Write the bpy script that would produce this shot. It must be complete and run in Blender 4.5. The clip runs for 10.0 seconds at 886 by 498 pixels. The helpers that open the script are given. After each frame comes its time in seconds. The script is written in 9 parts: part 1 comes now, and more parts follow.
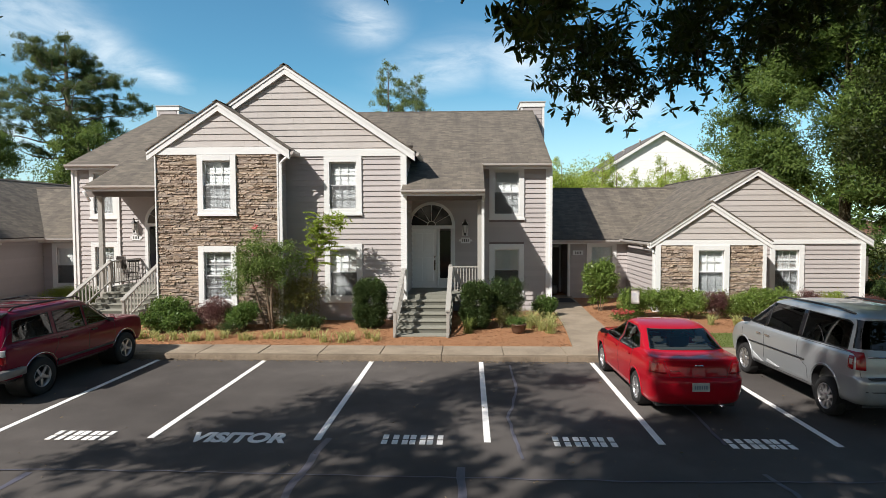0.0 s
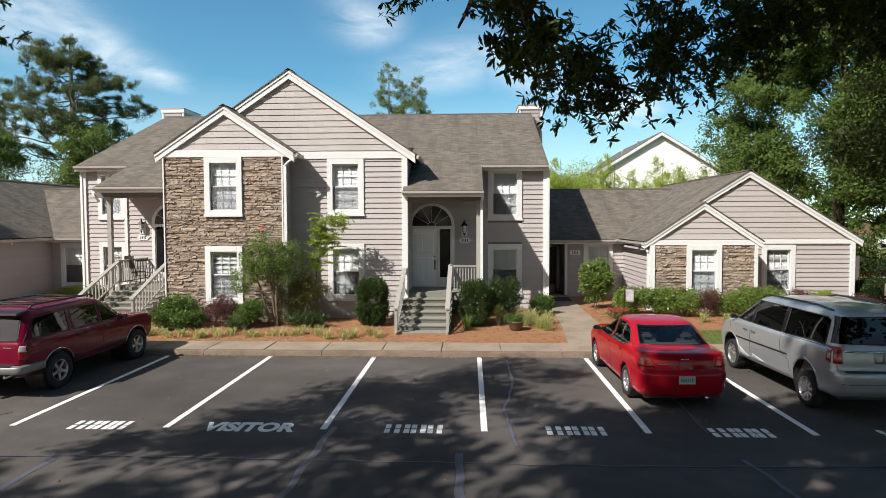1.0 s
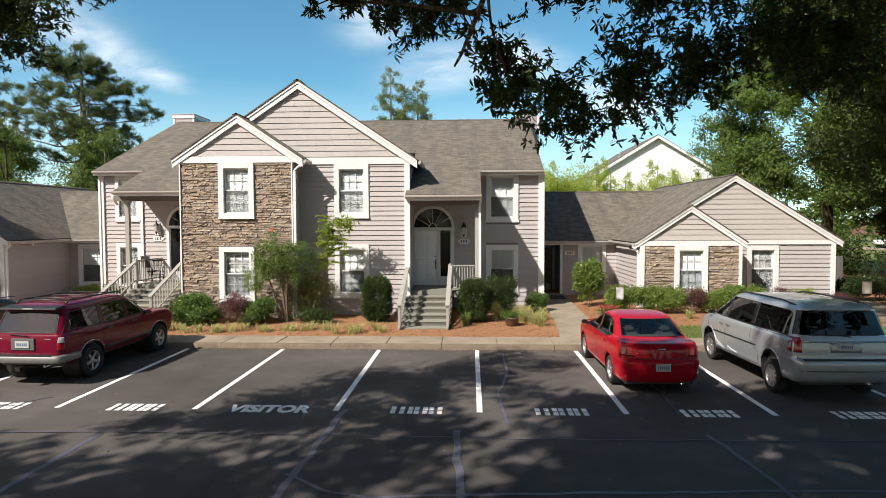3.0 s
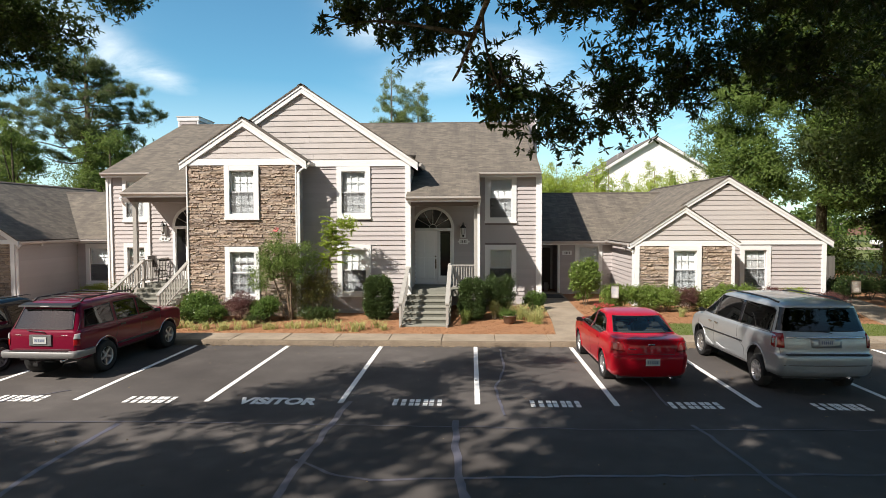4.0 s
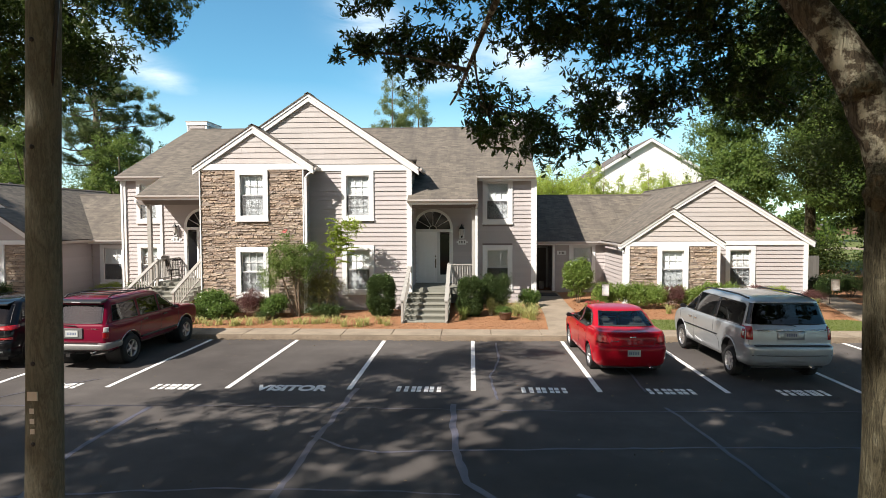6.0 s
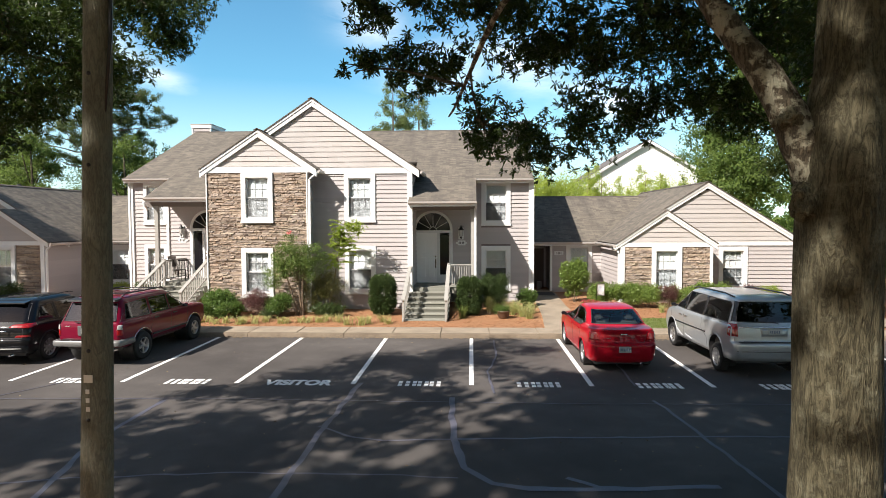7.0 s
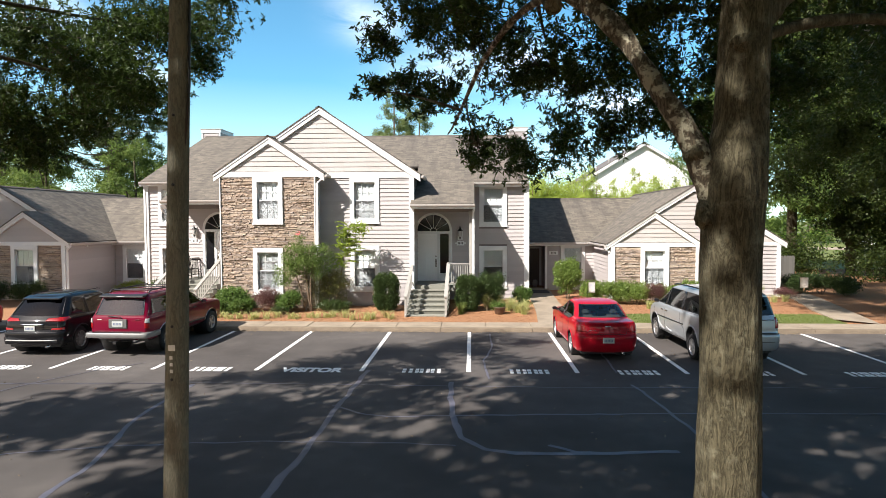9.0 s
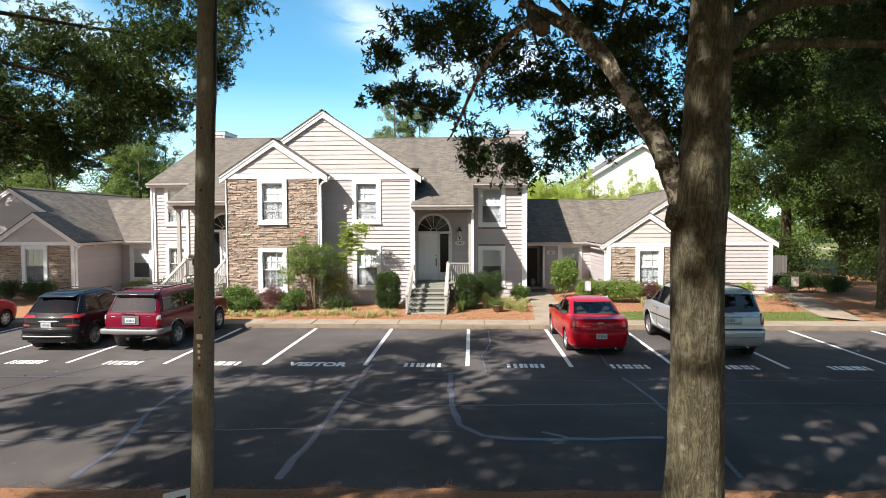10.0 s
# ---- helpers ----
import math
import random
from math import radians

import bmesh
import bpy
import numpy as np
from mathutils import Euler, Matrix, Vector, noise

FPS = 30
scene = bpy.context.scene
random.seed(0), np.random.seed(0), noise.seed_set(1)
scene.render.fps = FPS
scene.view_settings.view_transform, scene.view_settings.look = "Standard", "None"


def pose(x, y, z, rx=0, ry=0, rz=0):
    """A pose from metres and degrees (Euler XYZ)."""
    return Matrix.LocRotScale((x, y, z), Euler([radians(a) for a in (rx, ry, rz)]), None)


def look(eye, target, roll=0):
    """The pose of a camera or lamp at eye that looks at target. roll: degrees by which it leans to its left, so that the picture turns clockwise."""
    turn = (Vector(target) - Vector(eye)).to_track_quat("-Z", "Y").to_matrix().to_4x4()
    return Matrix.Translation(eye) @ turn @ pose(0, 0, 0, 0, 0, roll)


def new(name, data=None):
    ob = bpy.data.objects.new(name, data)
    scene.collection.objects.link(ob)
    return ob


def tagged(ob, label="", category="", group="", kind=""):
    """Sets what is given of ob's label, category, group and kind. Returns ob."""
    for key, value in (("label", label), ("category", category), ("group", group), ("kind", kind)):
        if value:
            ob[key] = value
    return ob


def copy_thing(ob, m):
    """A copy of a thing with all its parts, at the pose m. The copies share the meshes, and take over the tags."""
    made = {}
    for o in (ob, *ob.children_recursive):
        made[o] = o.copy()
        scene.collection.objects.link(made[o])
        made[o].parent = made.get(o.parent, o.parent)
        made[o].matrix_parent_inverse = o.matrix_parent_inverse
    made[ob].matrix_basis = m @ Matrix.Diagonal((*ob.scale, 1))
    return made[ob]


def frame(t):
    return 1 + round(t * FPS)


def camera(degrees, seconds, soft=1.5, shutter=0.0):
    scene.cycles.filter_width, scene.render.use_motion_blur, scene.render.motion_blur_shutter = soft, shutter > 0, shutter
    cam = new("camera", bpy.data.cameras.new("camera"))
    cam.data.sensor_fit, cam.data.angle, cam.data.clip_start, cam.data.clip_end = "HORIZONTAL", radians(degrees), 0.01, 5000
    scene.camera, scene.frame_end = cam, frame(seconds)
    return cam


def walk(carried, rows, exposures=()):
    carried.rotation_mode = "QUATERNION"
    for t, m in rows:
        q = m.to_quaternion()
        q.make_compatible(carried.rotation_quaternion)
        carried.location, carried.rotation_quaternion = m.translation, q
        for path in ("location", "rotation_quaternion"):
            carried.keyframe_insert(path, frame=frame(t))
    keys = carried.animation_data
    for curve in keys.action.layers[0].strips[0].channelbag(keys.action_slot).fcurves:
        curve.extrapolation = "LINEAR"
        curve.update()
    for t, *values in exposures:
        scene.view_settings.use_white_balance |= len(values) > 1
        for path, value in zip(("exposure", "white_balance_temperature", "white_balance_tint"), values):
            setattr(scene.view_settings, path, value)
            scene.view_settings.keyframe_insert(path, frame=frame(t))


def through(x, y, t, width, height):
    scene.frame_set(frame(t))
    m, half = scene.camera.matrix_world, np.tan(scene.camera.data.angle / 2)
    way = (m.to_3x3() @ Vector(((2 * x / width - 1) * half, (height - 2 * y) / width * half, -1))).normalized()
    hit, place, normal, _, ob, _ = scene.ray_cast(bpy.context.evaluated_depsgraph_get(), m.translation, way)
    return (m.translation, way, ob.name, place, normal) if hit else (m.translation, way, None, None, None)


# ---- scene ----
# ---------------------------------------------------------------- camera
cam = camera(72.4, 10.0, soft=0.7)
PATH = [
    (0, (0.517, 0.086, 3.513), (0.429, 2.082, 3.423), -0.17),
    (0.5, (0.537, -0.195, 3.526), (0.449, 1.801, 3.436), -0.17),
    (1, (0.558, -0.492, 3.543), (0.469, 1.504, 3.452), -0.17),
    (1.5, (0.577, -0.789, 3.562), (0.488, 1.207, 3.471), -0.17),
    (2, (0.598, -1.084, 3.574), (0.507, 0.912, 3.483), -0.17),
    (2.5, (0.617, -1.394, 3.583), (0.525, 0.602, 3.494), -0.18),
    (4, (0.676, -2.295, 3.620), (0.583, -0.299, 3.531), -0.18),
    (4.5, (0.693, -2.576, 3.638), (0.600, -0.580, 3.548), -0.18),
    (5, (0.713, -2.879, 3.651), (0.620, -0.883, 3.561), -0.18),
    (5.5, (0.732, -3.193, 3.669), (0.639, -1.198, 3.579), -0.18),
    (7, (0.803, -4.176, 3.752), (0.709, -2.180, 3.662), -0.19),
    (7.5, (0.830, -4.529, 3.770), (0.735, -2.534, 3.680), -0.19),
    (8, (0.850, -4.897, 3.787), (0.755, -2.901, 3.696), -0.19),
    (8.5, (0.866, -5.258, 3.804), (0.770, -3.262, 3.714), -0.19),
    (9, (0.875, -5.639, 3.816), (0.781, -3.644, 3.726), -0.19),
    (9.5, (0.891, -5.989, 3.826), (0.798, -3.993, 3.736), -0.20),
    (10, (0.909, -6.347, 3.835), (0.815, -4.351, 3.745), -0.20),
]
walk(cam, [(t, look(eye, target, roll)) for t, eye, target, roll in PATH],
     exposures=[(0, 0.02, 6950, 9.3), (1.5, 0.10, 7060, 9.8), (2.5, 0.16, 7190, 10.3), (5, 0.35, 7230, 10.8), (7.5, 0.58, 7110, 10.8), (10, 0.72, 6970, 11.0)])

# ---------------------------------------------------------------- light
SUN_WAY = Vector((1.06, 1.0, -1.33)).normalized()      # the way the sunlight travels
SUN_EL = math.asin(-SUN_WAY.z)
SUN_AZ = math.atan2(-SUN_WAY.x, -SUN_WAY.y)            # clockwise from +y


# cirrus wisps: middle, long way, short way, half length, half width
WISPS = [((-0.577, 0.773, 0.265), (0.793, 0.608, -0.049), (-0.199, 0.182, -0.963), 0.075, 0.062),
         ((-0.532, 0.807, 0.258), (0.731, 0.591, -0.340), (-0.427, 0.008, -0.904), 0.066, 0.036),
         ((-0.494, 0.839, 0.229), (0.793, 0.542, -0.278), (-0.358, 0.044, -0.933), 0.062, 0.030),
         ((-0.457, 0.863, 0.213), (0.818, 0.502, -0.279), (-0.348, 0.047, -0.936), 0.050, 0.020),
         ((-0.162, 0.938, 0.308), (0.950, 0.232, -0.208), (-0.266, 0.259, -0.929), 0.046, 0.042),
         ((-0.029, 0.968, 0.248), (0.984, -0.016, 0.179), (0.177, 0.249, -0.952), 0.090, 0.045),
         ((0.082, 0.967, 0.242), (0.941, 0.004, -0.338), (-0.328, 0.255, -0.910), 0.080, 0.047),
         ((-0.608, 0.785, 0.120), (0.690, 0.598, -0.408), (-0.392, -0.165, -0.905), 0.040, 0.030),
         ((-0.485, 0.869, 0.100), (0.816, 0.491, -0.304), (-0.314, -0.066, -0.947), 0.075, 0.032),
         ((0.231, 0.956, 0.178), (0.934, -0.167, -0.317), (-0.273, 0.239, -0.932), 0.124, 0.041)]


def make_world():
    w = bpy.data.worlds.new("sky")
    scene.world = w
    w.use_nodes = True
    nt = w.node_tree
    nt.nodes.clear()
    out = nt.nodes.new("ShaderNodeOutputWorld")
    bg = nt.nodes.new("ShaderNodeBackground")
    sky = nt.nodes.new("ShaderNodeTexSky")
    sky.sky_type = "NISHITA"
    sky.sun_disc = False
    sky.sun_elevation, sky.sun_rotation = SUN_EL, SUN_AZ
    sky.air_density, sky.dust_density, sky.ozone_density = 1.0, 0.3, 1.0
    co = nt.nodes.new("ShaderNodeTexCoord")
    # thin fair-weather clouds, stretched along the wind
    mp = nt.nodes.new("ShaderNodeMapping")
    mp.inputs["Rotation"].default_value = (0.0, radians(28), radians(0))
    mp.inputs["Scale"].default_value = (1.6, 1.6, 5.5)
    nz = nt.nodes.new("ShaderNodeTexNoise")
    nz.inputs["Scale"].default_value = 1.7
    nz.inputs["Detail"].default_value = 7
    nz.inputs["Roughness"].default_value = 0.52
    nz.inputs["Distortion"].default_value = 0.35
    rp = nt.nodes.new("ShaderNodeValToRGB")
    rp.color_ramp.elements[0].position, rp.color_ramp.elements[1].position = 0.66, 0.98
    sep = nt.nodes.new("ShaderNodeSeparateXYZ")
    hz = nt.nodes.new("ShaderNodeMapRange")
    hz.inputs["From Min"].default_value, hz.inputs["From Max"].default_value = 0.02, 0.22
    hz.inputs["To Min"].default_value, hz.inputs["To Max"].default_value = 0.40, 0.0
    add = nt.nodes.new("ShaderNodeMath")
    add.operation = "MAXIMUM"
    mul = nt.nodes.new("ShaderNodeMath")
    mul.operation = "MULTIPLY"
    mul.inputs[1].default_value = 0.8
    mix = nt.nodes.new("ShaderNodeMix")
    mix.data_type = "RGBA"
    mix.inputs["B"].default_value = (10.6, 11.6, 12.6, 1)
    lk = nt.links.new
    lk(co.outputs["Generated"], mp.inputs["Vector"])
    lk(mp.outputs["Vector"], nz.inputs["Vector"])
    lk(nz.outputs["Fac"], rp.inputs["Fac"])
    lk(co.outputs["Generated"], sep.inputs["Vector"])
    lk(sep.outputs["Z"], hz.inputs["Value"])
    lk(rp.outputs["Color"], mul.inputs[0])

    def calc(op, a, b=None):
        n = nt.nodes.new("ShaderNodeMath")
        n.operation = op
        for k, v in enumerate((a, b)):
            if isinstance(v, (int, float)):
                n.inputs[k].default_value = v
            elif v is not None:
                lk(v, n.inputs[k])
        return n.outputs[0]

    def along(axis, middle=(0, 0, 0)):
        n = nt.nodes.new("ShaderNodeVectorMath")
        n.operation = "SUBTRACT"
        n.inputs[1].default_value = middle
        lk(co.outputs["Generated"], n.inputs[0])
        d = nt.nodes.new("ShaderNodeVectorMath")
        d.operation = "DOT_PRODUCT"
        d.inputs[1].default_value = axis
        lk(n.outputs[0], d.inputs[0])
        return d.outputs["Value"]

    fray = nt.nodes.new("ShaderNodeTexNoise")
    for k, v in (("Scale", 16.0), ("Detail", 6.0), ("Roughness", 0.62), ("Distortion", 0.5)):
        fray.inputs[k].default_value = v
    fmap = nt.nodes.new("ShaderNodeMapping")
    fmap.inputs["Rotation"].default_value = (0.0, radians(24), 0.0)
    fmap.inputs["Scale"].default_value = (0.45, 0.8, 1.5)
    lk(co.outputs["Generated"], fmap.inputs["Vector"])
    lk(fmap.outputs["Vector"], fray.inputs["Vector"])
    ragged = calc("MULTIPLY", calc("SUBTRACT", fray.outputs["Fac"], 0.22), 1.6)
    clouds = mul.outputs[0]
    for middle, axis, normal, long_, wide in WISPS:
        u = calc("DIVIDE", along(axis, middle), long_)
        v = calc("DIVIDE", along(normal, middle), wide * 0.72)
        q = calc("ADD", calc("MULTIPLY", u, u), calc("MULTIPLY", v, v))
        w_ = calc("POWER", 2.718, calc("MULTIPLY", q, -1.0))
        ahead = calc("GREATER_THAN", along(middle), 0.0)
        clouds = calc("MAXIMUM", clouds, calc("MULTIPLY", calc("MULTIPLY", w_, ahead), ragged))
    clouds = calc("MINIMUM", clouds, 0.62)
    lk(clouds, add.inputs[0])
    lk(hz.outputs["Result"], add.inputs[1])
    lk(add.outputs[0], mix.inputs["Factor"])
    tint = nt.nodes.new("ShaderNodeMix")
    tint.data_type, tint.blend_type = "RGBA", "MULTIPLY"
    tint.inputs["Factor"].default_value = 1.0
    # deep blue away from the sun, paler and whiter round and under it
    near = nt.nodes.new("ShaderNodeMapRange")
    near.interpolation_type = "SMOOTHSTEP"
    near.inputs["From Min"].default_value, near.inputs["From Max"].default_value = 0.12, 0.70
    lk(along(tuple(-SUN_WAY)), near.inputs["Value"])
    hue = nt.nodes.new("ShaderNodeMix")
    hue.data_type = "RGBA"
    hue.inputs["A"].default_value = (0.59, 1.19, 1.365, 1)
    hue.inputs["B"].default_value = (1.48, 1.18, 0.98, 1)
    lk(near.outputs["Result"], hue.inputs["Factor"])
    lk(hue.outputs["Result"], tint.inputs["B"])
    lk(sky.outputs["Color"], tint.inputs["A"])
    lk(tint.outputs["Result"], mix.inputs["A"])
    lk(mix.outputs["Result"], bg.inputs["Color"])
    bg.inputs["Strength"].default_value = 0.105
    lk(bg.outputs["Background"], out.inputs["Surface"])


make_world()
sun = new("sun", bpy.data.lights.new("sun", "SUN"))
sun.data.energy, sun.data.angle, sun.data.color = 6.5, radians(0.8), (1.0, 0.975, 0.972)
sun.matrix_world = look((0, 0, 40), Vector((0, 0, 40)) + SUN_WAY)
# ---------------------------------------------------------------- materials
class Nodes:
    """A small builder for procedural materials."""

    def __init__(self, name):
        self.m = bpy.data.materials.new(name)
        self.m.use_nodes = True
        self.nt = self.m.node_tree
        self.b = self.nt.nodes["Principled BSDF"]
        self.out = self.nt.nodes["Material Output"]
        self.co = self.nt.nodes.new("ShaderNodeTexCoord")

    def add(self, kind, **values):
        n = self.nt.nodes.new(kind)
        for k, v in values.items():
            n.inputs[k.replace("_", " ")].default_value = v
        return n

    def link(self, a, b):
        self.nt.links.new(a, b)

    def mapped(self, scale, world=True, rot=(0, 0, 0)):
        mp = self.add("ShaderNodeMapping", Scale=scale, Rotation=rot)
        if world:
            g = self.add("ShaderNodeNewGeometry")
            self.link(g.outputs["Position"], mp.inputs["Vector"])
        else:
            self.link(self.co.outputs["Object"], mp.inputs["Vector"])
        return mp.outputs["Vector"]

    def noise(self, vec, scale, detail=4, rough=0.55, distort=0.0):
        n = self.add("ShaderNodeTexNoise", Scale=scale, Detail=detail, Roughness=rough, Distortion=distort)
        self.link(vec, n.inputs["Vector"])
        return n.outputs["Fac"]

    def ramp(self, fac, stops):
        r = self.nt.nodes.new("ShaderNodeValToRGB")
        while len(r.color_ramp.elements) < len(stops):
            r.color_ramp.elements.new(0.5)
        for e, (p, c) in zip(r.color_ramp.elements, stops):
            e.position = p
            e.color = (*c, 1) if len(c) == 3 else c
        self.link(fac, r.inputs["Fac"])
        return r.outputs["Color"]

    def mixc(self, fac, a, b, mode="MIX"):
        n = self.nt.nodes.new("ShaderNodeMix")
        n.data_type, n.blend_type = "RGBA", mode
        for sock, v in (("Factor", fac), ("A", a), ("B", b)):
            if isinstance(v, (int, float)):
                n.inputs[sock].default_value = v
            elif isinstance(v, tuple):
                n.inputs[sock].default_value = (*v, 1)
            else:
                self.link(v, n.inputs[sock])
        return n.outputs["Result"]

    def random(self):
        n = self.nt.nodes.new("ShaderNodeObjectInfo")
        return n.outputs["Random"]

    def island(self):
        n = self.nt.nodes.new("ShaderNodeNewGeometry")
        return n.outputs["Random Per Island"]

    def rng(self, fac, a, b):
        n = self.add("ShaderNodeMapRange", To_Min=a, To_Max=b)
        self.link(fac, n.inputs["Value"])
        return n.outputs["Result"]

    def bump(self, height, strength=0.3, distance=0.01):
        n = self.add("ShaderNodeBump", Strength=strength, Distance=distance)
        self.link(height, n.inputs["Height"])
        self.link(n.outputs["Normal"], self.b.inputs["Normal"])

    def set(self, **values):
        for k, v in values.items():
            sock = self.b.inputs[k.replace("_", " ")]
            if isinstance(v, (int, float)):
                sock.default_value = v
            elif isinstance(v, tuple):
                sock.default_value = (*v, 1)
            else:
                self.link(v, sock)
        return self


def painted(name, color, rough=0.5, var=0.12, stain=0.25, grain=(1.5, 1.5, 14), dirt=(0.30, 0.27, 0.22)):
    """Painted or stained timber and fibre cement, with faint grain, weather stains and piece-to-piece change."""
    n = Nodes(name)
    v = n.mapped((1, 1, 1))
    g = n.noise(n.mapped(grain), 6, 5)
    st = n.ramp(n.noise(v, 0.9, 6, 0.62), [(0.5, (0, 0, 0)), (0.8, (1, 1, 1))])
    lo = tuple(c * (1 - var) for c in color)
    hi = tuple(min(1, c * (1 + var)) for c in color)
    c = n.mixc(n.random(), lo, hi)
    c = n.mixc(n.rng(g, 0.0, 0.22), c, tuple(x * 0.72 for x in color))
    c2 = n.mixc(stain, c, tuple(a * 0.5 + b * 0.5 * 0.6 for a, b in zip(color, dirt)))
    c = n.mixc(st, c, c2)
    n.set(Base_Color=c, Roughness=n.rng(g, rough - 0.08, rough + 0.12))
    n.bump(g, 0.15, 0.004)
    return n.m


def stone_veneer(name, by_island=False):
    n = Nodes(name)
    r = n.island() if by_island else n.random()
    base = n.ramp(r, [(0.0, (0.16, 0.115, 0.088)), (0.14, (0.46, 0.36, 0.265)), (0.28, (0.29, 0.228, 0.185)), (0.42, (0.57, 0.47, 0.36)),
                      (0.56, (0.34, 0.295, 0.262)), (0.70, (0.50, 0.375, 0.282)), (0.86, (0.40, 0.338, 0.288)), (1.0, (0.19, 0.147, 0.120))])
    v = n.mapped((1, 1, 1))
    g = n.noise(v, 22, 8, 0.65)
    w = n.noise(n.mapped((1, 1, 3)), 5, 5, 0.6)
    c = n.mixc(n.rng(g, 0.0, 0.5), base, (0.20, 0.145, 0.11))
    c = n.mixc(n.ramp(w, [(0.52, (0, 0, 0)), (0.75, (0.5, 0.5, 0.5))]), c, (0.60, 0.47, 0.33))
    n.set(Base_Color=c, Roughness=0.88)
    n.bump(g, 0.8, 0.02)
    return n.m


def shingles(name):
    """Weathered asphalt shingles: courses across the slope, tabs, granules and rain streaks."""
    n = Nodes(name)
    uv = n.nt.nodes.new("ShaderNodeUVMap").outputs["UV"]
    br = n.add("ShaderNodeTexBrick", Scale=1.0, Mortar_Size=0.006, Mortar_Smooth=0.4, Bias=0.0, Brick_Width=0.30, Row_Height=0.14)
    br.inputs["Color1"].default_value = (0.083, 0.072, 0.056, 1)
    br.inputs["Color2"].default_value = (0.182, 0.158, 0.122, 1)
    br.inputs["Mortar"].default_value = (0.055, 0.047, 0.040, 1)
    n.link(uv, br.inputs["Vector"])
    v = n.mapped((1, 1, 1))
    gran = n.noise(v, 55, 5, 0.7)
    mid = n.noise(n.mapped((1, 1, 1)), 2.6, 5, 0.6)
    mp = n.add("ShaderNodeMapping", Scale=(1.4, 0.16, 1))
    n.link(uv, mp.inputs["Vector"])
    streak = n.noise(mp.outputs["Vector"], 1.0, 5, 0.6)
    c = n.mixc(n.rng(gran, 0.0, 0.55), br.outputs["Color"], (0.10, 0.09, 0.08))
    c = n.mixc(n.ramp(mid, [(0.42, (0, 0, 0)), (0.72, (0.45, 0.45, 0.45))]), c, (0.205, 0.172, 0.136))
    c = n.mixc(n.ramp(streak, [(0.46, (0, 0, 0)), (0.70, (0.65, 0.65, 0.65))]), c, (0.060, 0.053, 0.047))
    n.set(Base_Color=c, Roughness=0.93)
    mx = n.mixc(0.5, br.outputs["Fac"], gran)
    n.bump(mx, 0.5, 0.01)
    return n.m


def asphalt(name):
    n = Nodes(name)
    v = n.mapped((1, 1, 1))
    fine = n.noise(v, 90, 3, 0.7)
    mid = n.noise(v, 1.6, 6, 0.6)
    big = n.noise(v, 0.22, 4, 0.55)
    c = n.ramp(fine, [(0.3, (0.062, 0.056, 0.052)), (0.7, (0.136, 0.124, 0.116))])
    c = n.mixc(n.ramp(mid, [(0.45, (0, 0, 0)), (0.78, (0.5, 0.5, 0.5))]), c, (0.165, 0.150, 0.138))
    c = n.mixc(n.ramp(big, [(0.40, (0, 0, 0)), (0.66, (0.75, 0.75, 0.75))]), c, (0.052, 0.047, 0.044))
    n.set(Base_Color=c, Roughness=n.rng(mid, 0.75, 0.95), Specular_IOR_Level=0.10)
    n.bump(fine, 0.35, 0.006)
    return n.m


def speckled(name, a, b, scale=20, rough=0.9, stain=None, bump=0.4, dist=0.01, big=0.8, spec=0.4):
    """Concrete, soil, mulch, bark chips and other rough two-tone matter."""
    n = Nodes(name)
    v = n.mapped((1, 1, 1))
    f = n.noise(v, scale, 7, 0.68)
    g = n.noise(v, big, 5, 0.6)
    c = n.ramp(f, [(0.3, a), (0.7, b)])
    s = stain or tuple(x * 0.6 for x in a)
    c = n.mixc(n.ramp(g, [(0.42, (0, 0, 0)), (0.75, (0.6, 0.6, 0.6))]), c, s)
    n.set(Base_Color=c, Roughness=rough, Specular_IOR_Level=spec)
    n.bump(f, bump, dist)
    return n.m


def plain(name, color, rough=0.5, metal=0.0, coat=0.0, spec=0.5, fine=0.06):
    n = Nodes(name)
    g = n.noise(n.mapped((1, 1, 1), world=False), 7, 5, 0.6)
    c = n.mixc(n.rng(g, 0.0, 1.0), tuple(x * (1 - fine) for x in color), tuple(min(1, x * (1 + fine)) for x in color))
    n.set(Base_Color=c, Roughness=n.rng(g, max(0.02, rough - 0.04), rough + 0.05), Metallic=metal, Coat_Weight=coat, Coat_Roughness=0.04, Specular_IOR_Level=spec)
    return n.m


def car_paint(name, color, metal=0.0, rough=0.35):
    n = Nodes(name)
    v = n.mapped((1, 1, 1), world=False)
    flake = n.noise(v, 400, 2, 0.5)
    dust = n.noise(v, 2.2, 6, 0.62)
    c = n.mixc(n.rng(flake, 0.0, 0.25), color, tuple(min(1, x * 1.6 + 0.01) for x in color))
    c = n.mixc(n.ramp(dust, [(0.5, (0, 0, 0)), (0.85, (0.015, 0.015, 0.015))]), c, (0.20, 0.18, 0.15))
    n.set(Base_Color=c, Metallic=metal, Roughness=n.rng(dust, rough - 0.05, rough + 0.1), Coat_Weight=0.8, Coat_IOR=1.36, Coat_Roughness=n.rng(dust, 0.02, 0.06), Specular_IOR_Level=0.06)
    return n.m


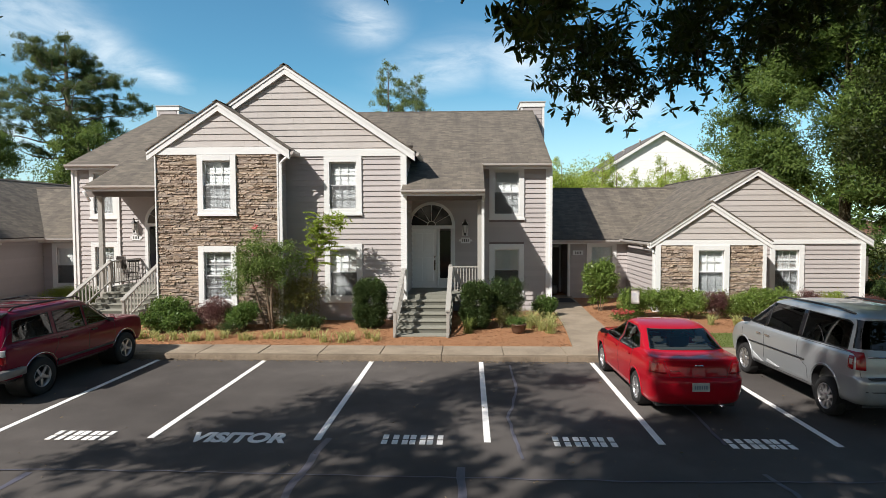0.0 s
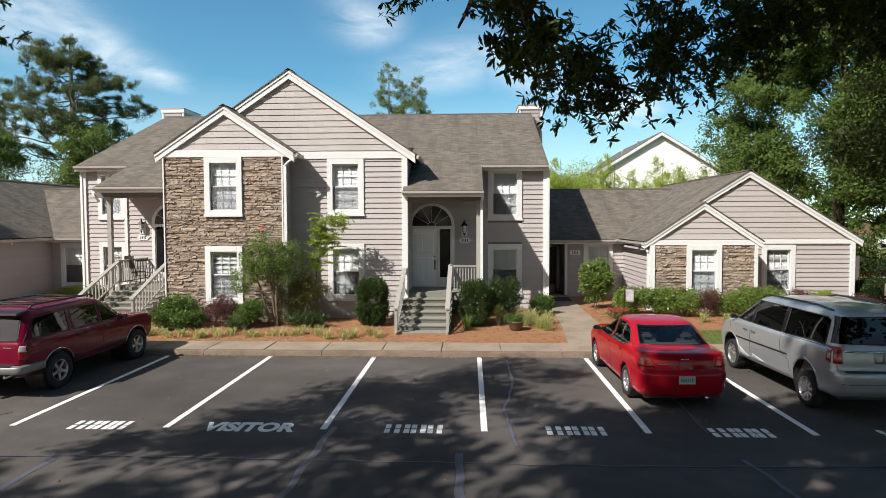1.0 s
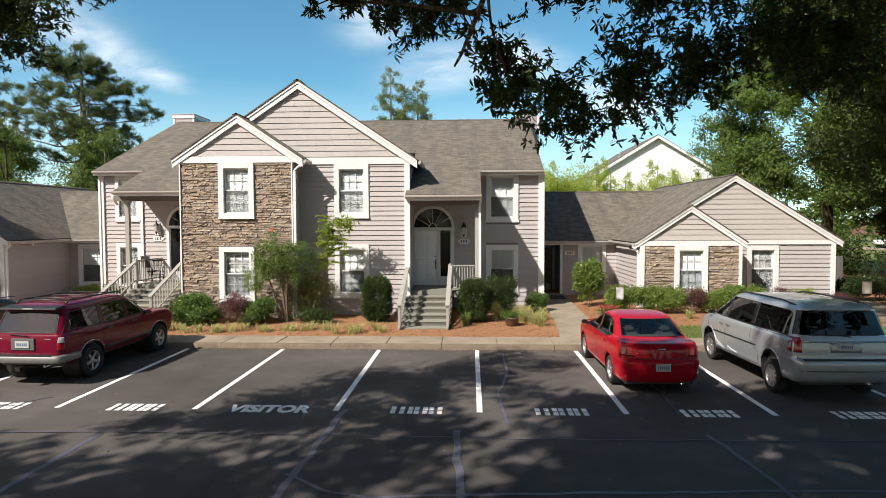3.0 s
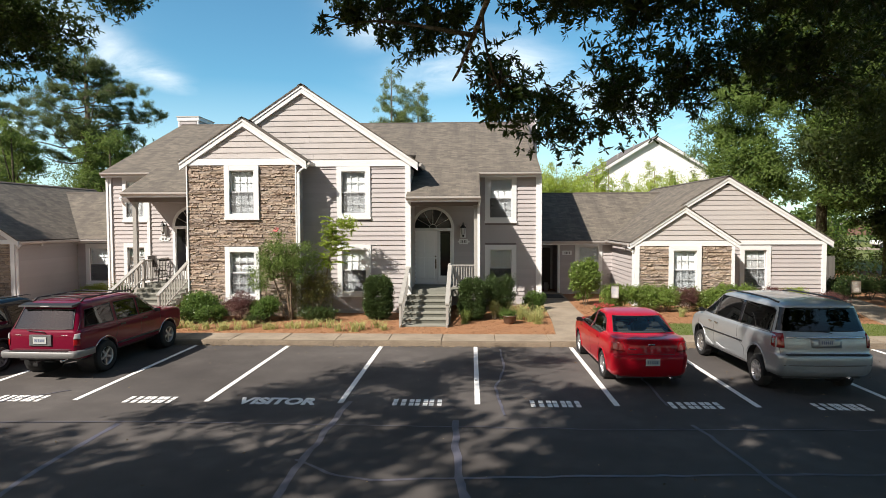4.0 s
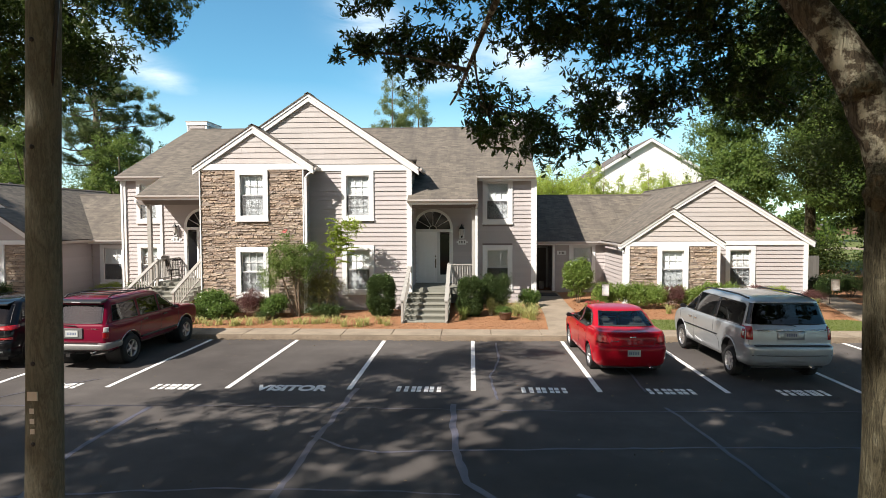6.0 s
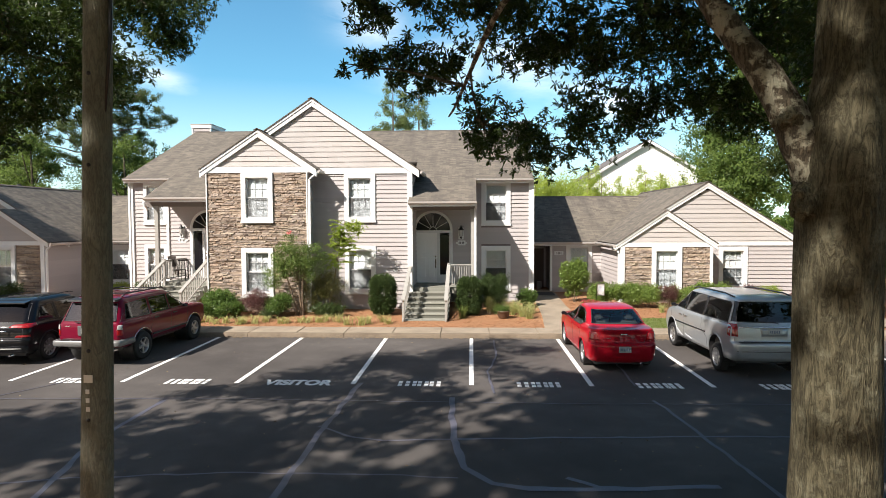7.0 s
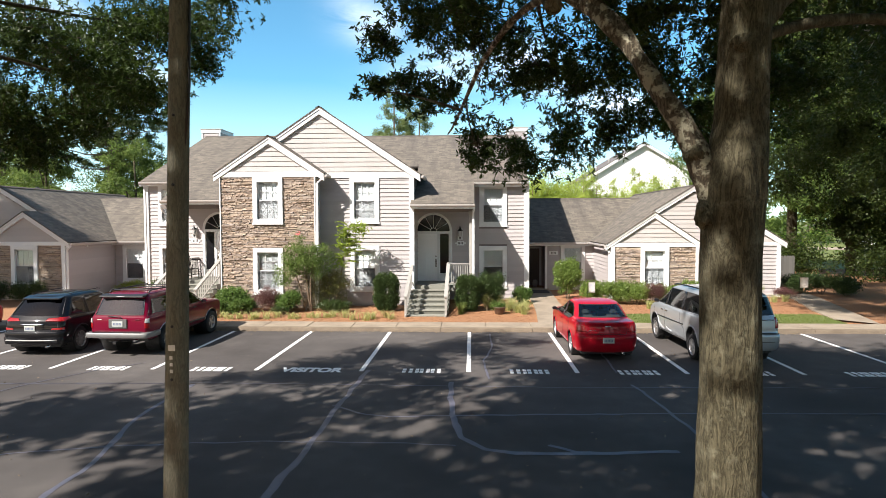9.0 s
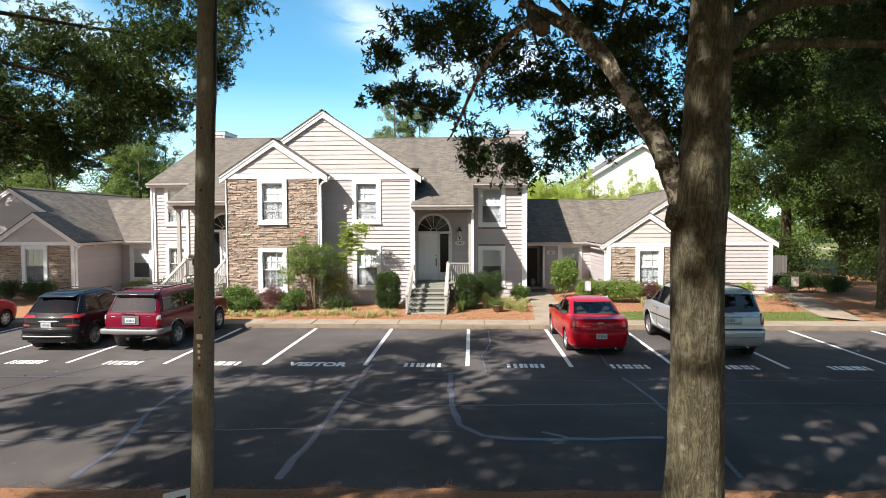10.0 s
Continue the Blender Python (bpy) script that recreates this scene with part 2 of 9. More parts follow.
def glass(name, tint=(0.8, 0.85, 0.85), clear=0.85, rough=0.02, ior=1.55):
    """Thin window glass: mirror-like at a slant, clear or tinted straight on."""
    n = Nodes(name)
    n.nt.nodes.remove(n.b)
    tr = n.add("ShaderNodeBsdfTransparent")
    tr.inputs["Color"].default_value = (*[t * clear for t in tint], 1)
    gl = n.add("ShaderNodeBsdfGlossy", Roughness=rough)
    gl.inputs["Color"].default_value = (1, 1, 1, 1)
    fr = n.add("ShaderNodeFresnel", IOR=ior)
    mx = n.nt.nodes.new("ShaderNodeMixShader")
    n.link(fr.outputs["Fac"], mx.inputs["Fac"])
    n.link(tr.outputs["BSDF"], mx.inputs[1])
    n.link(gl.outputs["BSDF"], mx.inputs[2])
    n.link(mx.outputs["Shader"], n.out.inputs["Surface"])
    return n.m


def leafy(name, dark, light, sheen=0.45, through=0.35):
    """Leaves: each one its own shade, with some light coming through."""
    n = Nodes(name)
    r = n.island()
    v = n.mapped((1, 1, 1))
    big = n.noise(v, 0.7, 3, 0.5)
    c = n.mixc(r, dark, light)
    c = n.mixc(n.rng(big, 0.0, 0.35), c, tuple(x * 0.55 for x in dark))
    n.set(Base_Color=c, Roughness=sheen, Specular_IOR_Level=0.22)
    tl = n.add("ShaderNodeBsdfTranslucent")
    warm = n.mixc(0.5, c, tuple(min(1, x * 2.0) for x in light))
    n.link(warm, tl.inputs["Color"])
    mx = n.nt.nodes.new("ShaderNodeMixShader")
    mx.inputs["Fac"].default_value = through
    n.link(n.b.outputs["BSDF"], mx.inputs[1])
    n.link(tl.outputs["BSDF"], mx.inputs[2])
    n.link(mx.outputs["Shader"], n.out.inputs["Surface"])
    return n.m


def bark(name, a, b, lichen=(0.36, 0.36, 0.30), scale=1.0, spread=(0.52, 0.70), patch_scale=2.3, deep=0.30):
    """Furrowed bark: long ridges between dark crooked fissures, scaly grain and paler lichen patches."""
    n = Nodes(name)

    def ridge(fac, gain):
        d = n.nt.nodes.new("ShaderNodeMath")
        d.operation = "SUBTRACT"
        n.link(fac, d.inputs[0])
        d.inputs[1].default_value = 0.5
        q = n.nt.nodes.new("ShaderNodeMath")
        q.operation = "ABSOLUTE"
        n.link(d.outputs[0], q.inputs[0])
        g = n.nt.nodes.new("ShaderNodeMath")
        g.operation, g.use_clamp = "MULTIPLY", True
        n.link(q.outputs[0], g.inputs[0])
        g.inputs[1].default_value = gain
        return g.outputs[0]

    long_ = ridge(n.noise(n.mapped((10 * scale, 10 * scale, 1.9 * scale)), 1.5, 5, 0.62, 0.9), 10.0)
    short = ridge(n.noise(n.mapped((26 * scale, 26 * scale, 8.5 * scale)), 1.6, 4, 0.65, 0.9), 6.0)
    fine = n.noise(n.mapped((1, 1, 1)), 40, 5, 0.7)
    l = n.noise(n.mapped((1, 1, 1)), patch_scale, 6, 0.66)
    relief = n.mixc(0.42, long_, short)
    c = n.ramp(relief, [(0.05, tuple(x * deep for x in a)), (0.34, a), (0.85, b)])
    c = n.mixc(n.rng(fine, 0.0, 0.45), c, tuple(x * 0.6 for x in b))
    c = n.mixc(n.ramp(l, [(spread[0], (0, 0, 0)), (spread[1], (0.75, 0.75, 0.75))]), c, lichen)
    n.set(Base_Color=c, Roughness=0.95, Specular_IOR_Level=0.2)
    n.bump(n.mixc(0.2, relief, fine), 1.15 - deep, 0.035)
    return n.m


M_SIDING = painted("mauve_grey_siding", (0.426, 0.394, 0.386), 0.55, 0.05, 0.3)
M_SHAKE = painted("tan_shake", (0.448, 0.418, 0.396), 0.7, 0.05, 0.3)
M_TRIM = painted("white_trim", (0.725, 0.738, 0.728), 0.45, 0.03, 0.18)
M_SOFFIT = painted("brown_grey_soffit", (0.17, 0.145, 0.13), 0.55, 0.03, 0.2)
M_DECK = painted("grey_green_deck_paint", (0.205, 0.208, 0.175), 0.6, 0.10, 0.4)
M_RAIL = painted("grey_rail_paint", (0.33, 0.32, 0.292), 0.55, 0.06, 0.3)
M_CORE = plain("sheathing", (0.20, 0.17, 0.165), 0.9)
M_INSIDE = plain("dim_interior", (0.30, 0.28, 0.26), 0.9)
M_STONE = stone_veneer("ledge_stone")
M_STONE_ISL = stone_veneer("ledge_stone_joined", True)
M_MORTAR = speckled("dark_mortar", (0.13, 0.10, 0.08), (0.20, 0.16, 0.13), 30)
M_ROOF = shingles("weathered_shingles")
M_GUTTER = painted("gutter_metal", (0.47, 0.44, 0.41), 0.4, 0.03, 0.3)
M_DOOR = plain("white_door_paint", (0.84, 0.84, 0.83), 0.4)
M_BLIND = plain("white_blind", (0.79, 0.81, 0.82), 0.6)
M_GLASS = glass("window_glass", (0.97, 0.99, 0.99), 0.99)
M_SCREEN = glass("insect_screen", (0.66, 0.67, 0.68), 1.0, 0.6)
M_DARKGLASS = plain("dark_glass", (0.012, 0.012, 0.014), 0.06, spec=0.25)
M_BRASS = plain("dark_bronze", (0.13, 0.105, 0.075), 0.4, 0.8)
M_BLACK = plain("black_metal", (0.02, 0.02, 0.02), 0.45, 0.3)
M_ASPHALT = asphalt("sealed_asphalt")
M_LINE = speckled("white_road_paint", (0.82, 0.81, 0.78), (0.93, 0.92, 0.89), 60, 0.75, (0.55, 0.55, 0.53), 0.25, 0.004, 2.0)
M_SEAL = speckled("crack_sealer", (0.085, 0.083, 0.105), (0.12, 0.117, 0.15), 30, 0.5, (0.06, 0.065, 0.08), 0.2)
M_CONCRETE = speckled("old_concrete", (0.215, 0.175, 0.128), (0.37, 0.305, 0.228), 26, 0.9, (0.125, 0.097, 0.070), 0.3, 0.006, 1.3)
M_MULCH = speckled("pine_straw_mulch", (0.20, 0.088, 0.042), (0.46, 0.245, 0.130), 34, 0.95, (0.33, 0.19, 0.105), 0.9, 0.04, 1.6, 0.2)
M_GRASSGROUND = speckled("lawn_soil", (0.075, 0.105, 0.03), (0.15, 0.18, 0.055), 24, 0.95, (0.16, 0.14, 0.06), 0.5, 0.02, 0.5, 0.2)
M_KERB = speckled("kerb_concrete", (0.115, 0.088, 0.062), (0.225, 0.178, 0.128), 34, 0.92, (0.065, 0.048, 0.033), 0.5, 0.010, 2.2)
# Treads are paler for wear and sun; risers hold their shade as darker paint.
M_TREAD = painted("worn_tread_paint", (0.245, 0.245, 0.205), 0.6, 0.10, 0.4)
M_RISER = painted("grey_green_riser_paint", (0.120, 0.120, 0.10), 0.6, 0.10, 0.4)
# ---------------------------------------------------------------- building helpers
def box(bm, x0, x1, y0, y1, z0, z1, m=None):
    vs = [bm.verts.new(p) for p in ((x0, y0, z0), (x1, y0, z0), (x1, y1, z0), (x0, y1, z0), (x0, y0, z1), (x1, y0, z1), (x1, y1, z1), (x0, y1, z1))]
    for f in ((0, 3, 2, 1), (4, 5, 6, 7), (0, 1, 5, 4), (1, 2, 6, 5), (2, 3, 7, 6), (3, 0, 4, 7)):
        bm.faces.new([vs[i] for i in f])
    if m is not None:
        bmesh.ops.transform(bm, matrix=m, verts=vs)
    return vs


def prism(bm, pts, way, flip=False):
    """A flat polygon pushed along way."""
    way = Vector(way)
    a = [bm.verts.new(p) for p in pts]
    b = [bm.verts.new(Vector(p) + way) for p in pts]
    fs = [bm.faces.new(a[::-1]), bm.faces.new(b)]
    for i in range(len(a)):
        j = (i + 1) % len(a)
        fs.append(bm.faces.new((a[i], a[j], b[j], b[i])))
    bmesh.ops.recalc_face_normals(bm, faces=fs)
    return a + b


def tube(bm, pts, radii, sides=8, cap=True):
    """A tapered round tube along a polyline."""
    pts = [Vector(p) for p in pts]
    rings = []
    up = Vector((0.13, 0.31, 0.94))
    for i, p in enumerate(pts):
        d = (pts[min(i + 1, len(pts) - 1)] - pts[max(i - 1, 0)]).normalized()
        a = d.cross(up)
        if a.length < 0.05:
            a = d.cross(Vector((1, 0, 0)))
        a.normalize()
        b = d.cross(a)
        r = radii[i] if isinstance(radii, (list, tuple)) else radii
        rings.append([bm.verts.new(p + (a * math.cos(2 * math.pi * k / sides) + b * math.sin(2 * math.pi * k / sides)) * r) for k in range(sides)])
    for r0, r1 in zip(rings, rings[1:]):
        for k in range(sides):
            f = bm.faces.new((r0[k], r1[k], r1[(k + 1) % sides], r0[(k + 1) % sides]))
            f.smooth = True
    if cap:
        bm.faces.new(rings[0])
        bm.faces.new(rings[-1][::-1])


def lathe(bm, profile, sides=16, m=None, smooth=True, cap=True):
    """Turns a profile of (radius, z) about the z axis."""
    rings, made = [], []
    for r, z in profile:
        ring = [bm.verts.new((r * math.cos(2 * math.pi * k / sides), r * math.sin(2 * math.pi * k / sides), z)) for k in range(sides)]
        rings.append(ring)
        made += ring
    for r0, r1 in zip(rings, rings[1:]):
        for k in range(sides):
            f = bm.faces.new((r0[k], r0[(k + 1) % sides], r1[(k + 1) % sides], r1[k]))
            f.smooth = smooth
    if cap:
        bm.faces.new(rings[0][::-1])
        bm.faces.new(rings[-1])
    if m is not None:
        bmesh.ops.transform(bm, matrix=m, verts=made)
    return made


def mesh_of(name, bm, material):
    me = bpy.data.meshes.new(name)
    bm.to_mesh(me)
    bm.free()
    for m in material if isinstance(material, (list, tuple)) else (material,):
        me.materials.append(m)
    return me


def part(name, bm, material, parent=None, label=""):
    ob = new(name, mesh_of(name, bm, material))
    if parent is not None:
        ob.parent = parent
    if label:
        ob["label"] = label
    return ob


def piece(name, me, parent, m):
    """One of many alike pieces on shared mesh data."""
    ob = new(name, me)
    ob.parent = parent
    ob.matrix_basis = m
    return ob


def thing(name, label, category, group="", kind="", m=None):
    ob = new(name)
    ob.empty_display_size = 0.2
    if m is not None:
        ob.matrix_basis = m
    return tagged(ob, label, category, group, kind)


def boxpart(name, dims, material, parent, label="", bevel=0.0):
    bm = bmesh.new()
    box(bm, *dims)
    if bevel:
        bmesh.ops.bevel(bm, geom=bm.edges[:], offset=bevel, segments=2, affect="EDGES", profile=0.6)
    return part(name, bm, material, parent, label)


# ---------------------------------------------------------------- walls, siding, windows, roofs
def lap_mesh(h, thick, name):
    """A lap-siding board of unit length: thin at its top, thick at its lower edge."""
    bm = bmesh.new()
    prof = [(0.0, 0.0), (-thick, 0.0), (-thick * 0.95, 0.012), (-thick * 0.20, h + 0.012), (0.0, h + 0.012)]
    a = [bm.verts.new((0, y, z)) for y, z in prof]
    b = [bm.verts.new((1, y, z)) for y, z in prof]
    bm.faces.new(a)
    bm.faces.new(b[::-1])
    for i in range(len(a)):
        j = (i + 1) % len(a)
        bm.faces.new((a[j], a[i], b[i], b[j]))
    bmesh.ops.recalc_face_normals(bm, faces=bm.faces[:])
    return bm


LAP = 0.178
SHAKE_RNG = random.Random(4)
SHAKE = 0.205
LAP_MESH = mesh_of("siding_board", lap_mesh(LAP, 0.044, "lap"), M_SIDING)
SHAKE_MESH = mesh_of("shake_course", lap_mesh(SHAKE, 0.032, "shake"), M_SHAKE)


def spans(u0, u1, za, zb, holes):
    """The stretches of a board between za and zb that no opening cuts."""
    cuts = sorted((h[0], h[1]) for h in holes if h[2] < zb - 0.02 and h[3] > za + 0.02)
    out, u = [], u0
    for a, b in cuts:
        if a - u > 0.02:
            out.append((u, a))
        u = max(u, b)
    if u1 - u > 0.02:
        out.append((u, u1))
    return out


def wall(name, x, y, rz, length, z0, z1, holes=(), clad="lap", cuts=(), thick=0.14, gable=None, label="", material=None, shakes=False):
    """A wall with real openings. Its outer face runs from (x, y) along the local x axis, turned by rz; outside is local -y.
    holes: openings (u0, u1, z0, z1); cuts: where the boards stop for the casings; gable: (u_left, u_peak, u_right, z_eave, z_peak)."""
    bm = bmesh.new()
    us = sorted({0, length, *[v for h in holes for v in h[:2]]})
    zs = sorted({z0, z1, *[v for h in holes for v in h[2:]]})
    for a, b in zip(us, us[1:]):
        for c, d in zip(zs, zs[1:]):
            if not any(h[0] - 1e-4 <= a and b <= h[1] + 1e-4 and h[2] - 1e-4 <= c and d <= h[3] + 1e-4 for h in holes):
                box(bm, a, b, 0, thick, c, d)
    if gable:
        ul, up, ur, ze, zp = gable
        prism(bm, [(ul, 0, ze), (ur, 0, ze), (up, 0, zp)], (0, thick, 0))
    bmesh.ops.remove_doubles(bm, verts=bm.verts[:], dist=0.0005)
    ob = part(name, bm, material or M_CORE)
    ob.matrix_basis = pose(x, y, 0, 0, 0, rz)
    tagged(ob, label or "house wall with horizontal mauve-grey lap siding", "wall", kind="structure")
    if clad == "lap":
        k, z = 0, z0
        while z < z1 - 0.03:
            h = min(LAP, z1 - z)
            for a, b in spans(0, length, z, z + h, cuts or holes):
                piece("siding_board", LAP_MESH, ob, Matrix.Translation((a, -0.001 * (k % 2), z)) @ Matrix.Diagonal((b - a, 1, h / LAP, 1)))
            z += LAP
            k += 1
    if gable:
        z = ze
        while z < zp - 0.06:
            f = max(0.0, (z + SHAKE * 0.05 - ze) / (zp - ze))
            a, b = ul + (up - ul) * f, ur + (up - ur) * f
            if b - a > 0.15:
                if shakes:
                    u = a
                    while u < b - 0.01:
                        w = min(SHAKE_RNG.uniform(0.15, 0.40), b - u)
                        drop = SHAKE_RNG.choice((0.0, 0.0, 0.0, 0.002, 0.004))
                        piece("shake", SHAKE_MESH, ob, Matrix.Translation((u + 0.0008, 0, z - drop)) @ Matrix.Diagonal((w - 0.0016, SHAKE_RNG.uniform(0.95, 1.08), 1, 1)))
                        u += w
                else:
                    piece("shake_course", SHAKE_MESH, ob, Matrix.Translation((a, 0, z)) @ Matrix.Diagonal((b - a, 1, 1, 1)))
            z += SHAKE
    return ob


def roof_plane(name, pts, label="weathered grey-brown asphalt shingle roof", thick=0.10):
    """One roof slope from the corners of its upper face, in order, the first two along the eave."""
    pts = [Vector(p) for p in pts]
    u = (pts[1] - pts[0]).normalized()
    n = (pts[1] - pts[0]).cross(pts[2] - pts[0]).normalized()
    if n.z < 0:
        n = -n
    v = n.cross(u)
    bm = bmesh.new()
    uv = bm.loops.layers.uv.new("UVMap")
    prism(bm, pts, -n * thick)
    for f in bm.faces:
        for l in f.loops:
            d = l.vert.co - pts[0]
            l[uv].uv = (d.dot(u), d.dot(v))
    return tagged(part(name, bm, M_ROOF), label, "roof", kind="structure")


def ridge_cap(p0, p1, parent):
    bm = bmesh.new()
    p0, p1 = Vector(p0), Vector(p1)
    d = (p1 - p0).normalized()
    s = d.cross(Vector((0, 0, 1))).normalized()
    prism(bm, [p0 + Vector((0, 0, 0.014)), p0 + s * 0.15 - Vector((0, 0, 0.06)), p0 - s * 0.15 - Vector((0, 0, 0.06))], p1 - p0)
    part("ridge_cap", bm, M_RIDGE, parent)


def rakes(xl, xp, xr, ze, zp, y, depth=0.10, w=0.27):
    """White sloping rake boards with a proud drip board, boxed ends and a level frieze board."""
    rk = thing("rake_trim", "white painted rake boards along a gable edge", "trim", kind="structure")
    for xe in (xl, xr):
        if xe is None:
            continue
        bm = bmesh.new()
        prism(bm, [(xe, y, ze), (xp, y, zp), (xp, y, zp - w), (xe, y, ze - w)], (0, depth, 0))
        part("rake_board", bm, M_TRIM, rk)
        bm = bmesh.new()
        prism(bm, [(xe, y - 0.025, ze + 0.02), (xp, y - 0.025, zp + 0.02), (xp, y - 0.025, zp - 0.085), (xe, y - 0.025, ze - 0.085)], (0, 0.028, 0))
        part("drip_board", bm, M_TRIM, rk)
    return rk


def gutter(p0, p1, out, drop=0.12, parent=None):
    """A metal box gutter along an eave: out is the level direction away from the house."""
    p0, p1, out = Vector(p0), Vector(p1), Vector(out)
    bm = bmesh.new()
    prism(bm, [p0, p0 + out * 0.11, p0 + out * 0.10 - Vector((0, 0, drop * 0.55)), p0 + out * 0.06 - Vector((0, 0, drop)), p0 - Vector((0, 0, drop))], p1 - p0)
    g = part("gutter", bm, M_GUTTER)
    tagged(g, "off-white metal box gutter along the eave", "gutter", kind="structure")
    return g


def downspout(pts):
    bm = bmesh.new()
    for a, b in zip(pts, pts[1:]):
        a, b = Vector(a), Vector(b)
        d = (b - a)
        if abs(d.z) > max(abs(d.x), abs(d.y)) * 3:
            z0, z1 = sorted((a.z, b.z))
            box(bm, a.x - 0.045, a.x + 0.045, a.y - 0.035, a.y + 0.035, z0, z1)
        else:
            tube(bm, (a, b), 0.042, 6)
    ob = part("downspout", bm, M_TRIM)
    return tagged(ob, "white metal downspout fixed to a house corner", "downspout", kind="structure")


WIN_W, WIN_H, CASE = 1.27, 1.94, 0.185


def make_window(label, slat_tilt=38, drop=1.0):
    """A white double-hung window; the origin is the middle of the casing's foot, outside is -y."""
    w, h, c = WIN_W / 2, WIN_H, CASE
    ob = thing("window", label, "window", kind="structure")
    for nm, d in (("window_frame", (-w, -w + c, -0.075, 0.02, 0, h)), ("window_frame", (w - c, w, -0.075, 0.02, 0, h)),
                  ("window_frame", (-w + c, w - c, -0.0745, 0.02, h - c, h)), ("window_sill", (-w - 0.02, w + 0.02, -0.10, 0.02, -0.03, 0.05)),
                  ("window_frame", (-w + c, w - c, -0.074, 0.02, 0.05, c))):
        boxpart(nm, d, M_TRIM, ob, bevel=0.006)
    iw, z0, z1 = w - c, c, h - c
    zm = (z0 + z1) / 2
    for nm, a, b, y in (("lower_sash", z0, zm + 0.03, 0.005), ("upper_sash", zm - 0.03, z1, 0.04)):
        bm = bmesh.new()
        f = 0.048
        box(bm, -iw, -iw + f, y, y + 0.035, a, b)
        box(bm, iw - f, iw, y, y + 0.035, a, b)
        box(bm, -iw + f, iw - f, y, y + 0.035, a, a + f)
        box(bm, -iw + f, iw - f, y, y + 0.035, b - f, b)
        sash = part(nm, bm, M_TRIM, ob)
        bm = bmesh.new()
        for k in (1, 2):
            x = -iw + f + (2 * iw - 2 * f) * k / 3
            box(bm, x - 0.009, x + 0.009, y + 0.008, y + 0.026, a + f, b - f)
        zc = (a + b) / 2
        box(bm, -iw + f, iw - f, y + 0.0075, y + 0.0265, zc - 0.009, zc + 0.009)
        part("muntins", bm, M_TRIM, sash)
        pane = boxpart("pane", (-iw + f, iw - f, y + 0.015, y + 0.020, a + f, b - f), M_GLASS, sash)
        pane.visible_shadow = False
        if nm == "lower_sash":
            boxpart("insect_screen", (-iw + 0.015, iw - 0.015, y - 0.012, y - 0.009, a + 0.015, b - 0.02), M_SCREEN, sash, "fine grey insect screen").visible_shadow = False
    bm = bmesh.new()
    z = z1 - 0.02
    t = radians(slat_tilt)
    while z > z1 - (z1 - z0) * drop + 0.02:
        box(bm, -iw + 0.01, iw - 0.01, -0.024, 0.024, -0.0012, 0.0012, Matrix.Translation((0, 0.098, z)) @ Matrix.Rotation(t, 4, "X"))
        z -= 0.043
    part("blind_slats", bm, M_BLIND, ob, "white horizontal blind slats")
    return ob


def hole_of(cx, z):
    return (cx - WIN_W / 2 + CASE, cx + WIN_W / 2 - CASE, z + CASE, z + WIN_H - CASE)


def cut_of(cx, z):
    return (cx - WIN_W / 2, cx + WIN_W / 2, z, z + WIN_H)


M_RIDGE = speckled("ridge_shingle", (0.070, 0.060, 0.050), (0.13, 0.11, 0.09), 60, 0.9)


def corner_board(x, y, z0, z1, sx=1, sy=-1, w=0.13, out=0.068):
    """A white corner board: two faces round an outer corner; sx, sy tell which way is outside."""
    bm = bmesh.new()
    box(bm, *sorted((x + out * sx, x - w * sx)), *sorted((y + 0.092 * sy, y)), z0, z1)
    box(bm, *sorted((x + (out + 0.0005) * sx, x)), *sorted((y + 0.0915 * sy, y - w * sy)), z0, z1)
    return tagged(part("corner_trim", bm, M_TRIM), "white painted corner board", "trim", kind="structure")
# ---------------------------------------------------------------- ground, lot, kerb, walks
def grid_sheet(name, xs, ys, height, material, label, category, kind="structure"):
    bm = bmesh.new()
    rows = [[bm.verts.new((x, y, height(x, y))) for x in xs] for y in ys]
    for r0, r1 in zip(rows, rows[1:]):
        for i in range(len(xs) - 1):
            bm.faces.new((r0[i], r0[i + 1], r1[i + 1], r1[i])).smooth = True
    return tagged(part(name, bm, material), label, category, kind=kind)


def steps_between(marks, fine):
    out = []
    for a, b in zip(marks, marks[1:]):
        k = max(1, int(round((b - a) / fine)))
        out += [a + (b - a) * i / k for i in range(k)]
    return out + [marks[-1]]


def smooth(a, b, v):
    t = min(1, max(0, (v - a) / (b - a)))
    return t * t * (3 - 2 * t)


KERB_Y, WALK_Y = 15.2, 16.45


def bed_height(x, y):
    """Garden soil: level with the walk in front, a little higher at the house, gently uneven."""
    n = noise.noise(Vector((x * 0.9, y * 0.9, 0.0))) * 0.035 + noise.noise(Vector((x * 3.1, y * 3.1, 4.0))) * 0.018
    return 0.10 + 0.12 * smooth(WALK_Y, 20.5, y) + n * smooth(WALK_Y - 0.1, WALK_Y + 0.6, y)


def far_height(x, y):
    return -0.06 + 0.0 * x


